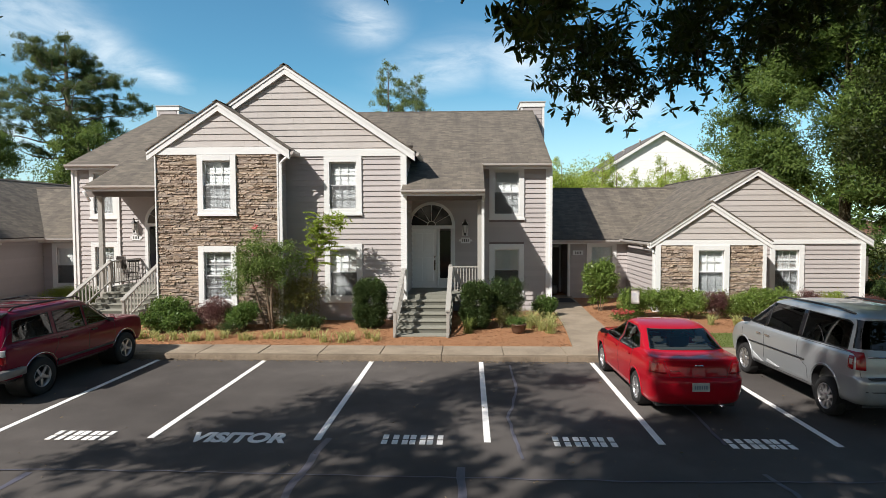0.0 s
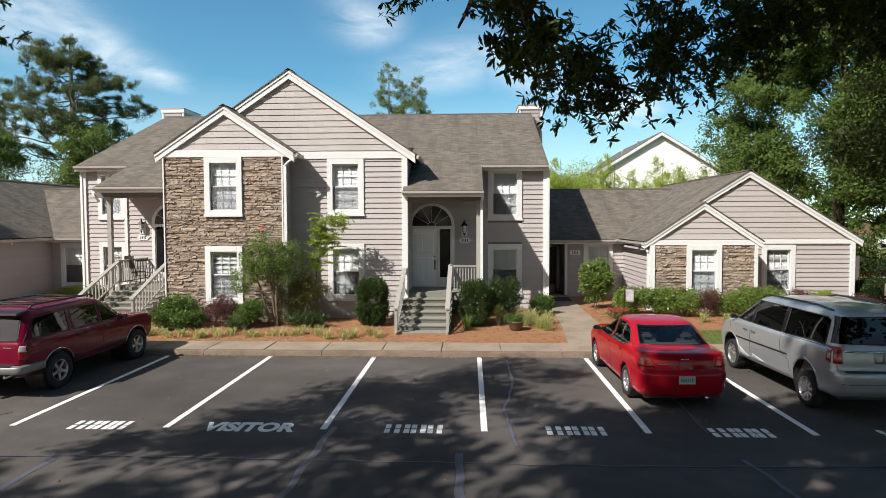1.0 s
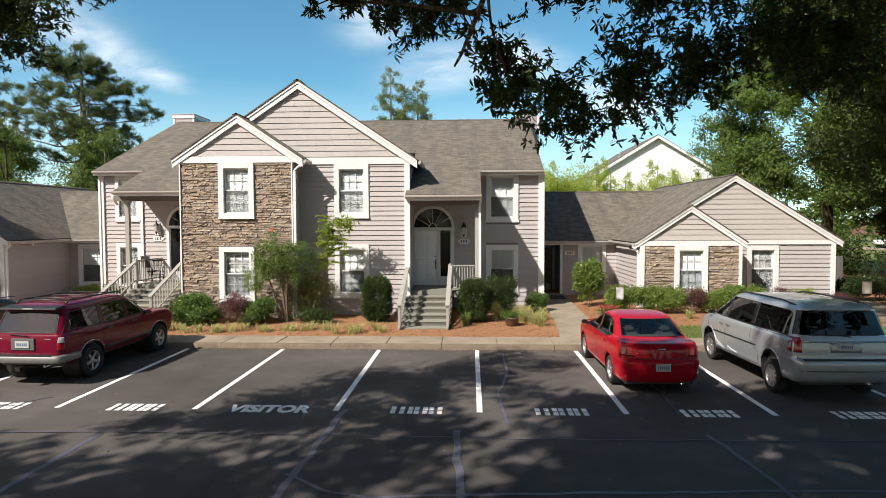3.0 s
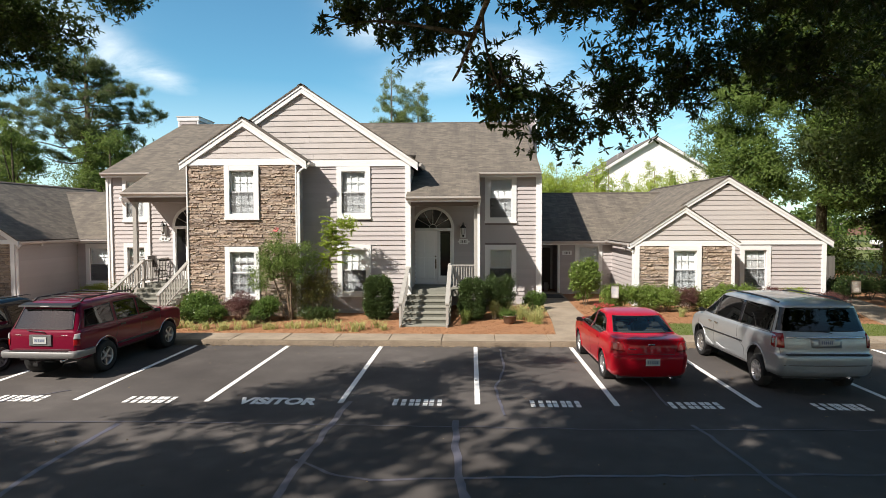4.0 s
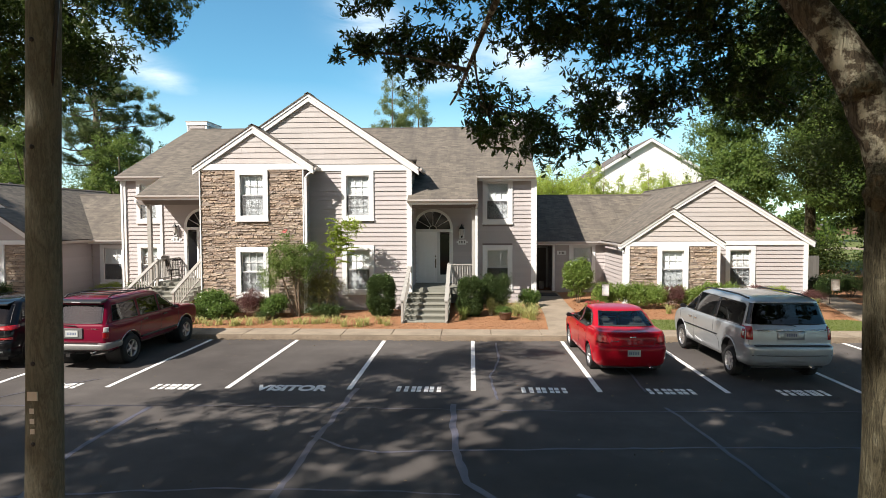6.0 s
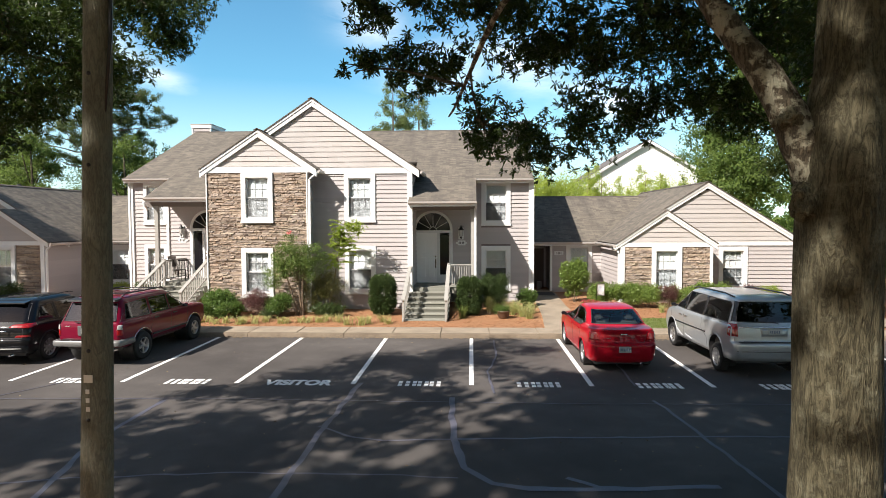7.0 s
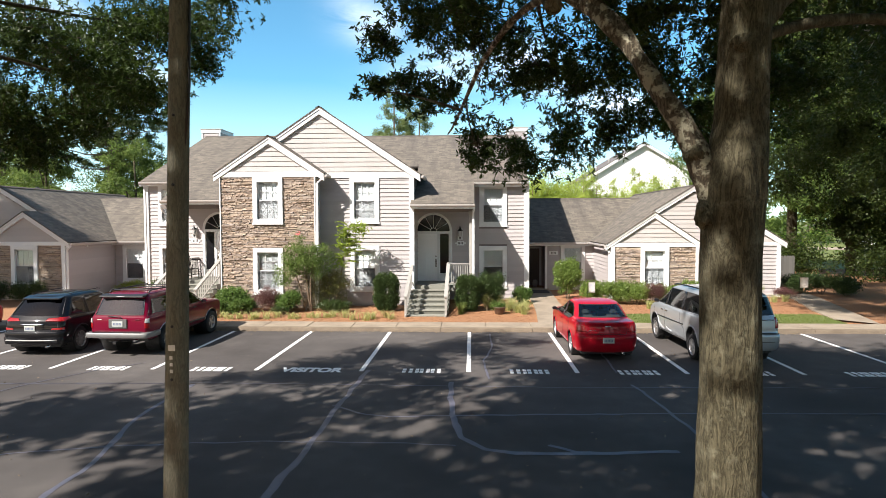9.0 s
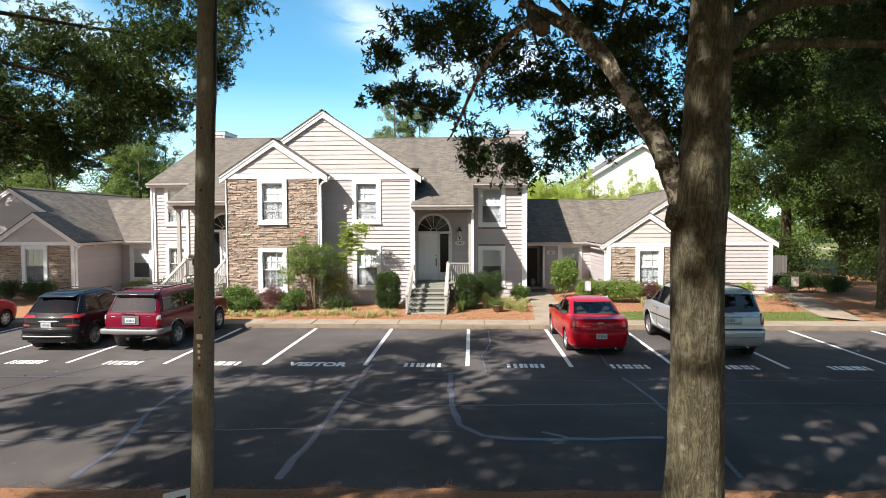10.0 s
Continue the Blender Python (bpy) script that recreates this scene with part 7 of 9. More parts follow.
M_BOX = leafy("clipped_leaf", (0.026, 0.052, 0.017), (0.078, 0.114, 0.034), 0.35, 0.2)
M_LIME = leafy("lime_leaf", (0.17, 0.25, 0.035), (0.31, 0.38, 0.075), 0.45, 0.5)
M_LIMESHRUB = leafy("azalea_leaf", (0.085, 0.150, 0.030), (0.25, 0.33, 0.085), 0.36, 0.35)
M_PURPLE = leafy("barberry_leaf", (0.080, 0.034, 0.036), (0.18, 0.085, 0.075), 0.45, 0.25)
M_NANDINA = leafy("nandina_leaf", (0.060, 0.085, 0.024), (0.180, 0.160, 0.050), 0.45, 0.35)
M_MYRTLE = leafy("myrtle_leaf", (0.060, 0.112, 0.028), (0.19, 0.26, 0.070), 0.4, 0.30)
M_BLADE = leafy("grass_blade", (0.22, 0.25, 0.08), (0.55, 0.54, 0.24), 0.5, 0.4)
M_LAWN = leafy("lawn_blade", (0.085, 0.13, 0.03), (0.19, 0.23, 0.06), 0.5, 0.35)
M_FLOWER = leafy("red_petal", (0.45, 0.04, 0.05), (0.60, 0.16, 0.14), 0.5, 0.3)
M_BARK = bark("oak_bark", (0.067, 0.059, 0.035), (0.128, 0.114, 0.071), (0.192, 0.184, 0.126), 1.0, (0.52, 0.70), 7.0, 0.38)
M_LIMB = bark("lichened_limb_bark", (0.075, 0.060, 0.040), (0.165, 0.135, 0.092), (0.44, 0.42, 0.31), 1.0, (0.50, 0.58), 9.0)
M_PINEBARK = bark("pine_bark", (0.15, 0.115, 0.09), (0.27, 0.22, 0.18), (0.26, 0.23, 0.20))
M_STEM = bark("smooth_stem", (0.20, 0.14, 0.095), (0.32, 0.24, 0.17), (0.34, 0.28, 0.2), 2.0)
M_POLE = bark("weathered_pole", (0.130, 0.126, 0.094), (0.188, 0.182, 0.136), (0.165, 0.160, 0.120), 1.6, deep=0.70)

# the large oak on the island
oak_limbs = [
    ([(3.22, -0.12, 3.58), (3.10, -0.11, 3.92), (2.97, -0.07, 4.28), (2.80, 0.03, 4.70), (2.62, 0.18, 5.05), (2.44, 0.35, 5.45), (2.24, 0.55, 5.78), (2.08, 0.8, 6.05), (1.80, 1.25, 6.38), (1.62, 1.9, 6.75), (1.6, 2.6, 7.0)], [0.17, 0.145, 0.118, 0.100, 0.092, 0.088, 0.080, 0.074, 0.060, 0.040, 0.02]),
    ([(2.50, 0.28, 5.30), (2.42, 0.42, 5.62), (2.20, 0.62, 5.95), (1.95, 0.9, 6.35), (1.6, 1.3, 6.9)], [0.062, 0.058, 0.052, 0.044, 0.03]),
    ([(1.80, 1.2, 6.35), (1.45, 2.2, 6.45), (1.05, 3.2, 6.17), (0.77, 4.2, 5.75), (0.55, 5.0, 5.45), (0.45, 5.4, 5.4)], [0.055, 0.044, 0.036, 0.029, 0.021, 0.012]),
    ([(0.79, 4.05, 5.80), (0.82, 4.08, 5.45), (0.90, 4.05, 5.18), (0.98, 4.05, 4.95)], [0.02, 0.016, 0.012, 0.006]),
    ([(0.7, 4.4, 5.65), (0.1, 5.0, 5.95), (-0.5, 5.5, 6.2), (-1.1, 5.7, 6.2)], [0.028, 0.022, 0.016, 0.007]),
    ([(1.75, 0.95, 6.1), (1.7, 2.4, 7.0), (1.9, 4.0, 7.2), (2.2, 5.2, 6.9)], [0.09, 0.06, 0.035, 0.012]),
    ([(3.35, -0.1, 5.55), (3.75, 0.15, 5.95), (4.4, 0.5, 6.25), (5.4, 0.9, 6.4), (7.2, 1.5, 6.9)], [0.13, 0.12, 0.10, 0.08, 0.04]),
    ([(3.4, 0.0, 5.45), (4.2, 0.3, 5.72), (5.4, 0.7, 5.80), (7.2, 1.2, 5.85), (9.5, 1.8, 6.1)], [0.055, 0.052, 0.046, 0.038, 0.02]),
    ([(3.3, 0.0, 6.4), (3.3, 1.8, 7.3), (3.4, 3.8, 7.5), (3.6, 5.4, 7.0)], [0.10, 0.07, 0.04, 0.012]),
    ([(3.3, -0.1, 6.8), (3.0, -1.5, 8.0), (2.6, -3.2, 9.0)], [0.13, 0.10, 0.05]),
]
oak_blobs = [((3.4, 2.6, 6.6), (.7, .7, .5), 1.3), ((4.2, 2.8, 6.8), (.8, .8, .6), 1.3), ((4.5, 2.3, 6.3), (.6, .6, .5), 1.2), ((2.7, 2.9, 6.9), (.6, .7, .4), 1.2), ((1.75, 6.3, 5.15), (.75, .9, .72), 1.5), ((2.65, 6.1, 5.35), (.75, .9, .8), 1.5), ((0.97, 4.05, 5.06), (.42, .55, .45), 1.5), ((3.6, 6.4, 5.55), (.75, .9, .65), 1.4),
             ((-.5, 5.8, 6.45), (.75, .8, .5), 1.3), ((-1.0, 5.7, 6.25), (.35, .45, .3), 1.3), ((.35, 5.4, 6.2), (.65, .75, .6), 1.3), ((4.5, 6.2, 5.9), (.9, 1., .75), 1.4), ((2.0, 5.0, 6.5), (1.1, 1.1, .8), 1.4),
             ((3.3, 4.9, 6.7), (1.2, 1.2, .85), 1.4), ((.6, 4.3, 7.2), (1.1, 1.1, .7), 1.2), ((5.4, 5.6, 6.7), (1.2, 1.3, 1.0), 1.4), ((6.8, 6.2, 6.3), (1.2, 1.3, 1.0), 1.3), ((8.2, 5.2, 7.0), (1.5, 1.6, 1.2), 1.2),
             ((7.0, 3.0, 6.9), (1.4, 1.6, 1.0), 1.1), ((5.2, 2.6, 7.4), (1.5, 1.6, .9), 1.1), ((1.6, 2.2, 7.6), (1.4, 1.4, .8), 1.1),
             ((0.0, 5.2, 7.3), (.8, .9, .6), 1.3), ((.9, 5.5, 7.1), (.8, .9, .6), 1.3), ((-.7, 5.3, 7.0), (.6, .7, .5), 1.2), ((1.7, 5.6, 7.3), (.8, .9, .6), 1.2), ((2.8, 5.8, 6.3), (.8, .9, .6), 1.3), ((4.0, 5.4, 6.4), (.9, .9, .7), 1.3), ((5.2, 6.2, 5.6), (.8, .9, .6), 1.2),
             ((0, .6, 8.8), (2.4, 2.4, 1.2), 1.5), ((3.2, 2.2, 9.4), (2.8, 2.8, 1.5), 1.5), ((6.4, .8, 9.0), (2.8, 3.0, 1.7), 1.4), ((3, -3, 9.4), (3.0, 2.8, 1.5), 1.5), ((-2.4, -2, 9.2), (2.5, 2.6, 1.3), 1.5), ((7.2, -3.6, 8.6), (3.0, 3.0, 1.8), 1.3), ((9.8, 1.8, 8.4), (2.6, 2.8, 1.8), 1.2), ((.2, -5.8, 9.6), (2.6, 2.4, 1.3), 1.4), ((10.5, -2.5, 8.6), (2.8, 2.8, 1.8), 1.1), ((5, 4.6, 8.6), (2.0, 1.8, 1.0), 1.2), ((1, -2, 10.8), (3, 3, 1.0), 1.3), ((4.5, -.5, 11.2), (3, 3, 1.2), 1.3), ((-4, -3.5, 11), (3, 3, 1.2), 1.3), ((7.5, 1, 11), (3, 3, 1.2), 1.2), ((-1, 2.4, 10), (2, 2, 1), 1.2),
             # Unseen high clumps, added to shade cars and side yard and dim the sky.
             ((-1.6, 4.5, 8.8), (1.4, 1.2, .7), 1.2), ((1.5, 4.2, 9.1), (1.6, 1.2, .7), 1.2), ((7.5, 7.5, 14.5), (3.2, 3, 1.6), .9), ((10.5, 6.5, 14), (3, 3, 1.6), .9), ((12.5, 9.5, 14.5), (3, 3, 1.6), .9), ((9.5, 10.5, 15.5), (3, 3, 1.6), .9), ((2.5, -1, 14), (3.5, 3.5, 1.8), 1.0), ((6.5, 1.5, 14.5), (3.5, 3.2, 1.8), 1.0), ((4.5, -2, 17), (3.2, 3.2, 1.6), 1.0), ((-.5, 1.5, 13), (2.6, 2.6, 1.4), 1.0), ((10, -1, 13), (3.2, 3.2, 1.8), 1.0), ((5.5, 10, 14), (2.6, 2.6, 1.4), 1.0), ((8, 12.5, 14.5), (2.6, 2.4, 1.4), 1.0)]
oak = make_tree("oak_tree", "large willow oak with furrowed grey-brown bark and dark leaves", (3.15, -0.15, 0),
          ([(3.175, -0.16, -0.1), (3.175, -0.16, 0.12), (3.185, -0.15, 0.5), (3.195, -0.15, 1.4), (3.195, -0.14, 2.6), (3.185, -0.13, 3.5), (3.205, -0.12, 4.1), (3.265, -0.1, 4.7), (3.29, -0.1, 5.6), (3.32, -0.1, 6.6), (3.4, -0.2, 8.2), (3.4, -0.3, 10)],
           [0.50, 0.40, 0.325, 0.275, 0.256, 0.252, 0.27, 0.22, 0.205, 0.185, 0.14, 0.06]), oak_limbs, oak_blobs, (0.106, 0.029, M_OAKLEAF), M_BARK, 12, 262, 0.014, 12, 0.5, flutes=0.05, oblong=True, upper=8.3, clump=0.70, limb_mat=M_LIMB)

bm = bmesh.new()
for dx, dz in ((-0.62, -0.02), (-0.58, -0.20), (-0.42, -0.36), (-0.70, 0.10)):
    tube(bm, bend((8.55, 6.1, 7.35), (8.55 + dx, 6.0, 7.25 + dz), 0.06, 5, 0.02), taper(0.018, 0.006, 5), 5)
part("dead_branch", bm, plain("bleached_wood", (0.45, 0.42, 0.36), 0.9), oak, "bleached dead branch")

# burls and pruned knots on its bark
for c, r in (((2.93, -0.20, 3.87), (.085, .09, .11)), ((3.17, -0.30, 5.33), (.085, .05, .075)), ((2.885, -0.08, 4.40), (.10, .10, .085))):
    bm = bmesh.new()
    bmesh.ops.create_icosphere(bm, subdivisions=4, radius=1)
    for v in bm.verts:
        v.co = Vector(c) + Vector((v.co.x * r[0], v.co.y * r[1], v.co.z * r[2])) * (1 + 0.45 * noise.noise(v.co * 1.7 + Vector(c) * 5) + 0.2 * noise.noise(v.co * 5))
    part("burl", bm, M_BARK, oak)

# a second oak beside the lot, its boughs reaching in
left_blobs = [((-8.3, 5.0, 5.3), (.9, .9, .55), 1.3), ((-7.3, 5.6, 5.25), (.8, .8, .5), 1.3), ((-9.3, 4.6, 5.4), (.9, .9, .6), 1.2), ((-5.4, 5.7, 6.3), (.9, 1., .7), 1.5), ((-6.3, 5.2, 5.75), (.9, 1., .7), 1.5), ((-6.6, 6.9, 6.5), (1., 1., .8), 1.4), ((-5.2, 8.0, 8.2), (.9, 1., .9), 1.3), ((-7.2, 4.6, 5.6), (.8, .9, .7), 1.4), ((-4.7, 6.6, 7.1), (.6, .8, .6), 1.4),
              ((-6.2, 6.8, 7.9), (1.2, 1.2, .8), 1.3), ((-7.8, 6.3, 7.2), (1.2, 1.2, 1.), 1.2), ((-8.6, 5.0, 6.6), (1.2, 1.3, 1.), 1.2), ((-5.0, 5.0, 8.2), (1.2, 1.2, .8), .7),
              ((-7.6, 5.5, 7.5), (1.1, 1.1, .8), 1.0), ((-6.4, 6.2, 7.2), (1., 1., .7), 1.3), ((-5.4, 6.6, 7.8), (.9, .9, .7), 1.3), ((-4.3, 7.0, 8.7), (.8, .9, .7), 1.2), ((-9.0, 4.6, 7.5), (1.2, 1.2, .9), .9), ((-8.1, 4.2, 6.2), (1., 1., .7), 1.3), ((-6.0, 4.6, 6.6), (.8, .8, .6), 1.2),
              ((-7.2, 1.9, 8.9), (1.7, 1.6, 1.0), .45), ((-14.6, -1.2, 9.4), (2.2, 2.2, 1.2), 1.2), ((-3.9, 0.9, 9.2), (2.1, 2.0, 1.1), 2.0), ((-8.8, .1, 9.4), (2.1, 2.1, 1.3), .6), ((-5.2, -1.8, 9.6), (2.3, 2.3, 1.2), 1.9), ((-4.6, 3.0, 9.4), (1.5, 1.4, .9), 1.2), ((-2.6, 2.4, 9.2), (1.5, 1.5, .8), 1.5), ((-11.4, -1.6, 9.4), (2.3, 2.3, 1.3), 1.5), ((-9.0, -4.2, 9.8), (2.6, 2.5, 1.4), 1.5), ((-10.6, -5.2, 9.6), (2.0, 2.0, 1.3), 1.4), ((-5.6, -5.6, 9.8), (2.5, 2.3, 1.4), 1.4)]
make_tree("oak_tree", "willow oak beside the lot with low dark boughs", (-8.6, -3.2, 0),
          ([(-8.6, -3.2, -0.1), (-8.6, -3.2, 0.3), (-8.55, -3.1, 2), (-8.5, -3.0, 4), (-8.4, -2.8, 6), (-8.3, -2.7, 10)], [0.45, 0.34, 0.28, 0.26, 0.2, 0.08]),
          [([(-8.5, -3.0, 4.6), (-8.2, -0.8, 6.0), (-7.6, 2.0, 6.6), (-6.6, 4.4, 6.5), (-5.4, 6, 6.2)], [0.14, 0.085, 0.05, 0.03, 0.012]), ([(-8.4, -2.9, 5.4), (-8.8, 0.4, 7.2), (-7.6, 4.2, 7.6), (-5.4, 7.4, 7.9)], [0.13, 0.07, 0.04, 0.015]),
           ([(-8.4, -2.8, 6), (-7, -1.8, 7.8), (-5.4, -.6, 8.8)], [0.13, 0.09, 0.04]), ([(-7.7, 1.6, 6.5), (-7.6, 3.4, 5.9), (-7.1, 4.6, 5.5)], [0.05, 0.035, 0.015])],
          left_blobs, (0.098, 0.026, M_OAKLEAF), M_BARK, 12, 360, 0.014, 12, 0.5, oblong=True, upper=8.85)

# the big tree behind the right wing, woods behind
def broad_tree(name, label, x, y, h, r, leaf, density=26, low=0.28, seed=1, per=10, trunk_r=0.45, category="tree"):
    rng = np.random.default_rng(seed)
    blobs = []
    for k in range(54):
        a = rng.uniform(0, 2 * math.pi)
        f = rng.uniform(low, 1.0)
        w = r * (1.05 - 0.75 * ((f - low) / (1 - low)) ** 1.6) * rng.uniform(0.35, 0.9)
        s = r * rng.uniform(0.20, 0.36)
        blobs.append(((x + math.cos(a) * w, y + math.sin(a) * w, h * f - s * 0.3), (s, s, s * 0.72)))
    limbs = []
    for b in blobs[:10]:
        z0 = min(b[0][2] * 0.75, h * 0.6)
        limbs.append((bend((x, y, z0), b[0], 0.2, 4, 0.08), taper(trunk_r * 0.3, 0.03, 4)))
    return make_tree(name, label, (x, y, 0), ([(x, y, -0.1), (x, y, 0.4), (x, y, h * 0.35), (x + 0.1, y, h * 0.6), (x, y, h * 0.92)], [trunk_r * 1.3, trunk_r, trunk_r * 0.8, trunk_r * 0.5, 0.04]), limbs, blobs, leaf, M_BARK, per, density, 0.16, 3, 0.2, category, clump=0.74)


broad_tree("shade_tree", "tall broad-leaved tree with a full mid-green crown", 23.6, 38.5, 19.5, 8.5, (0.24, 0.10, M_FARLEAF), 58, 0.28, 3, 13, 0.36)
broad_tree("shade_tree", "tall broad-leaved tree with a full mid-green crown", 33.0, 33.0, 17.0, 7.0, (0.24, 0.11, M_SHADETONELEAF), 20, 0.22, 5, 10, 0.45)
broad_tree("shade_tree", "broad-leaved tree with a dark shaded crown beside the path", 17.9, 19.2, 16.0, 6.3, (0.19, 0.07, M_SHADETONELEAF), 62, 0.34, 8, 12, 0.33)
# Added nearly outside the view, to shade the yard beyond the side path.
broad_tree("shade_tree", "broad-leaved tree with a dense dark crown by the side path", 20.6, 15.4, 15.0, 5.4, (0.20, 0.08, M_SHADETONELEAF), 62, 0.34, 17, 12, 0.3)
broad_tree("shade_tree", "broad-leaved tree behind the wing, its shade put into dark leaves", 25.7, 35.2, 15.0, 4.6, (0.22, 0.09, M_SHADETONELEAF), 70, 0.24, 14, 12, 0.3)
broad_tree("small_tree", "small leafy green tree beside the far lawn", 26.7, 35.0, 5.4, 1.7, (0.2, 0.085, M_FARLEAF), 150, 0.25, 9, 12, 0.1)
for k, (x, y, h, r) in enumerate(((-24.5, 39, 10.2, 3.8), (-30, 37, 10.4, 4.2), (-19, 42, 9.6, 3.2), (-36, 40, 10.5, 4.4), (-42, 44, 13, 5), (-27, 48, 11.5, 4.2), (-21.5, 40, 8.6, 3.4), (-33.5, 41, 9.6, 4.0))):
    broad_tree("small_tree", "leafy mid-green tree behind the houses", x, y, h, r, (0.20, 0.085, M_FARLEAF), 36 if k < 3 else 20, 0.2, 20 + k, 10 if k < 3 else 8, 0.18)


# added unseen trees behind the viewer, which block the sky's light over the lot
for k, x in enumerate((-26, -17, -7, 4, 14, 23, 33)):
    broad_tree("shade_tree", "unseen tall tree added across the lot to dim the sky", x, -19 - 4 * (k % 2), 19 + (k % 3), 7.0, (0.55, 0.30, M_SHADETONELEAF), 7, 0.2, 70 + k, 8, 0.4)


# Stands outside the view; added so that its crown shades the far wing.
broad_tree("shade_tree", "broad-leaved tree beside the far wing", -27.0, 15.6, 13.6, 5.1, (0.34, 0.17, M_SHADETONELEAF), 20, 0.33, 91, 9, 0.25)


def make_pine(x, y, h, seed, bare=0.45, reach=4.9):
    """A tall pine: crooked limbs that rise and level out, each with flat pads of needles towards its end."""
    rng = np.random.default_rng(seed)
    blobs, limbs = [], []
    for k in range(52):
        f = k / 51
        a = k * 2.4 + rng.uniform(-0.6, 0.6)
        wide = math.sqrt(1 - ((f - 0.35) / 0.66) ** 2.4) if f > 0.35 else 0.72 + 0.28 * f / 0.35
        L = reach * (0.14 + 0.90 * wide) * rng.uniform(0.48, 1.08)
        z0 = h * (bare + (0.95 - bare) * f) - 1.2
        rise = rng.uniform(-0.05, 0.80) * L * (0.30 + 0.75 * f)
        d = Vector((math.cos(a), math.sin(a), 0))
        pts = [Vector((x, y, z0)) + d * L * t + Vector((0, 0, rise * t * t + 0.30 * math.sin(3 * t + a))) + Vector(rng.normal(size=3) * 0.14 * t) for t in np.linspace(0, 1, 6)]
        limbs.append((pts, taper(0.085 - 0.04 * f, 0.02, 5)))
        for t in (0.42, 0.64, 0.83, 1.0):
            p = pts[0].lerp(pts[-1], t)
            side = Vector((-d.y, d.x, 0)) * rng.normal() * 0.60 * t
            q = p + side + Vector((0, 0, 0.22 + rng.normal() * 0.15))
            w = rng.uniform(0.50, 0.95)
            blobs.append((tuple(q), (w, w, w * rng.uniform(0.50, 0.75)), rng.uniform(0.8, 1.25)))
    blobs += [((x, y, h - 0.3), (0.9, 0.9, 0.7), 1.2), ((x - 0.7, y, h - 1.1), (1.1, 1.0, 0.6), 1.2), ((x + 0.8, y, h - 1.4), (1.1, 1.0, 0.6), 1.2)]
    return make_tree("pine_tree", "tall loblolly pine with layered dark clumps of needles", (x, y, 0),
                     ([(x, y, -0.1), (x, y, h * 0.3), (x + 0.15, y, h * 0.6), (x, y, h * 0.97)], [0.42, 0.34, 0.26, 0.05]), limbs, blobs, (0.17, 0.036, M_PINELEAF), M_PINEBARK, 17, 105, 0.07, 3, -0.5, clump=0.62)


make_pine(-30.6, 46.0, 17.9, 11, 0.52)
make_pine(-40.5, 46.0, 17.0, 12, 0.45)


def make_conifer(x, y, h, r, seed):
    rng = np.random.default_rng(seed)
    blobs = []
    for k in range(70):
        f = 0.35 + 0.65 * k / 69
        a = rng.uniform(0, 2 * math.pi)
        w = r * (1.04 - f) ** 0.6 * 0.75 * rng.uniform(0.3, 1.0)
        s = max(0.35, r * (1.06 - f) ** 0.7 * 0.36)
        blobs.append(((x + math.cos(a) * w, y + math.sin(a) * w, h * f), (s, s, s * 0.6)))
    return make_tree("conifer", "grey-green conifer behind the roof", (x, y, 0), ([(x, y, -0.1), (x, y, h * 0.5), (x, y, h)], [0.25, 0.16, 0.02]), [], blobs, (0.22, 0.06, M_FIRLEAF), M_PINEBARK, 12, 46, 0.13, 2, 0.1, clump=0.7)


make_conifer(-7.2, 58.0, 18.6, 6.6, 31)
make_conifer(-4.6, 58.5, 17.4, 5.8, 32)


def make_bamboo(x, y, h, seed):
    rng = np.random.default_rng(seed)
    lean = rng.normal() * 0.5
    blobs = []
    for f in np.linspace(0.35, 1.0, 22):
        w = 1.9 * (1.02 - f) ** 0.85 * rng.uniform(0.45, 1.0) + 0.06
        blobs.append(((x + lean * f * f + rng.normal() * 0.75 * (1.02 - f) ** 0.7, y + rng.normal() * 0.3, h * f), (w, w * 0.8, 0.16 + 0.12 * w), rng.uniform(0.6, 1.2)))
    return make_tree("bamboo_clump", "bright yellow-green bamboo behind the wing", (x, y, 0), ([(x, y, -0.1), (x, y, h * 0.5), (x + 0.1, y, h)], [0.06, 0.05, 0.01]), [], blobs, (0.20, 0.045, M_BAMBOO), M_STEM, 12, 150, 0.10, 2, 0.6, "bamboo", clump=0.45)


for k, (x, h) in enumerate(((5.6, 7.0), (7.0, 8.0), (8.3, 6.8), (9.6, 7.6), (10.9, 8.3), (12.3, 7.2), (13.9, 7.9), (15.4, 7.3), (16.4, 7.0), (17.4, 7.0), (18.9, 8.2), (4.6, 7.4))):
    make_bamboo(x, 42.5 + (k % 3) * 1.3, h, 50 + k)
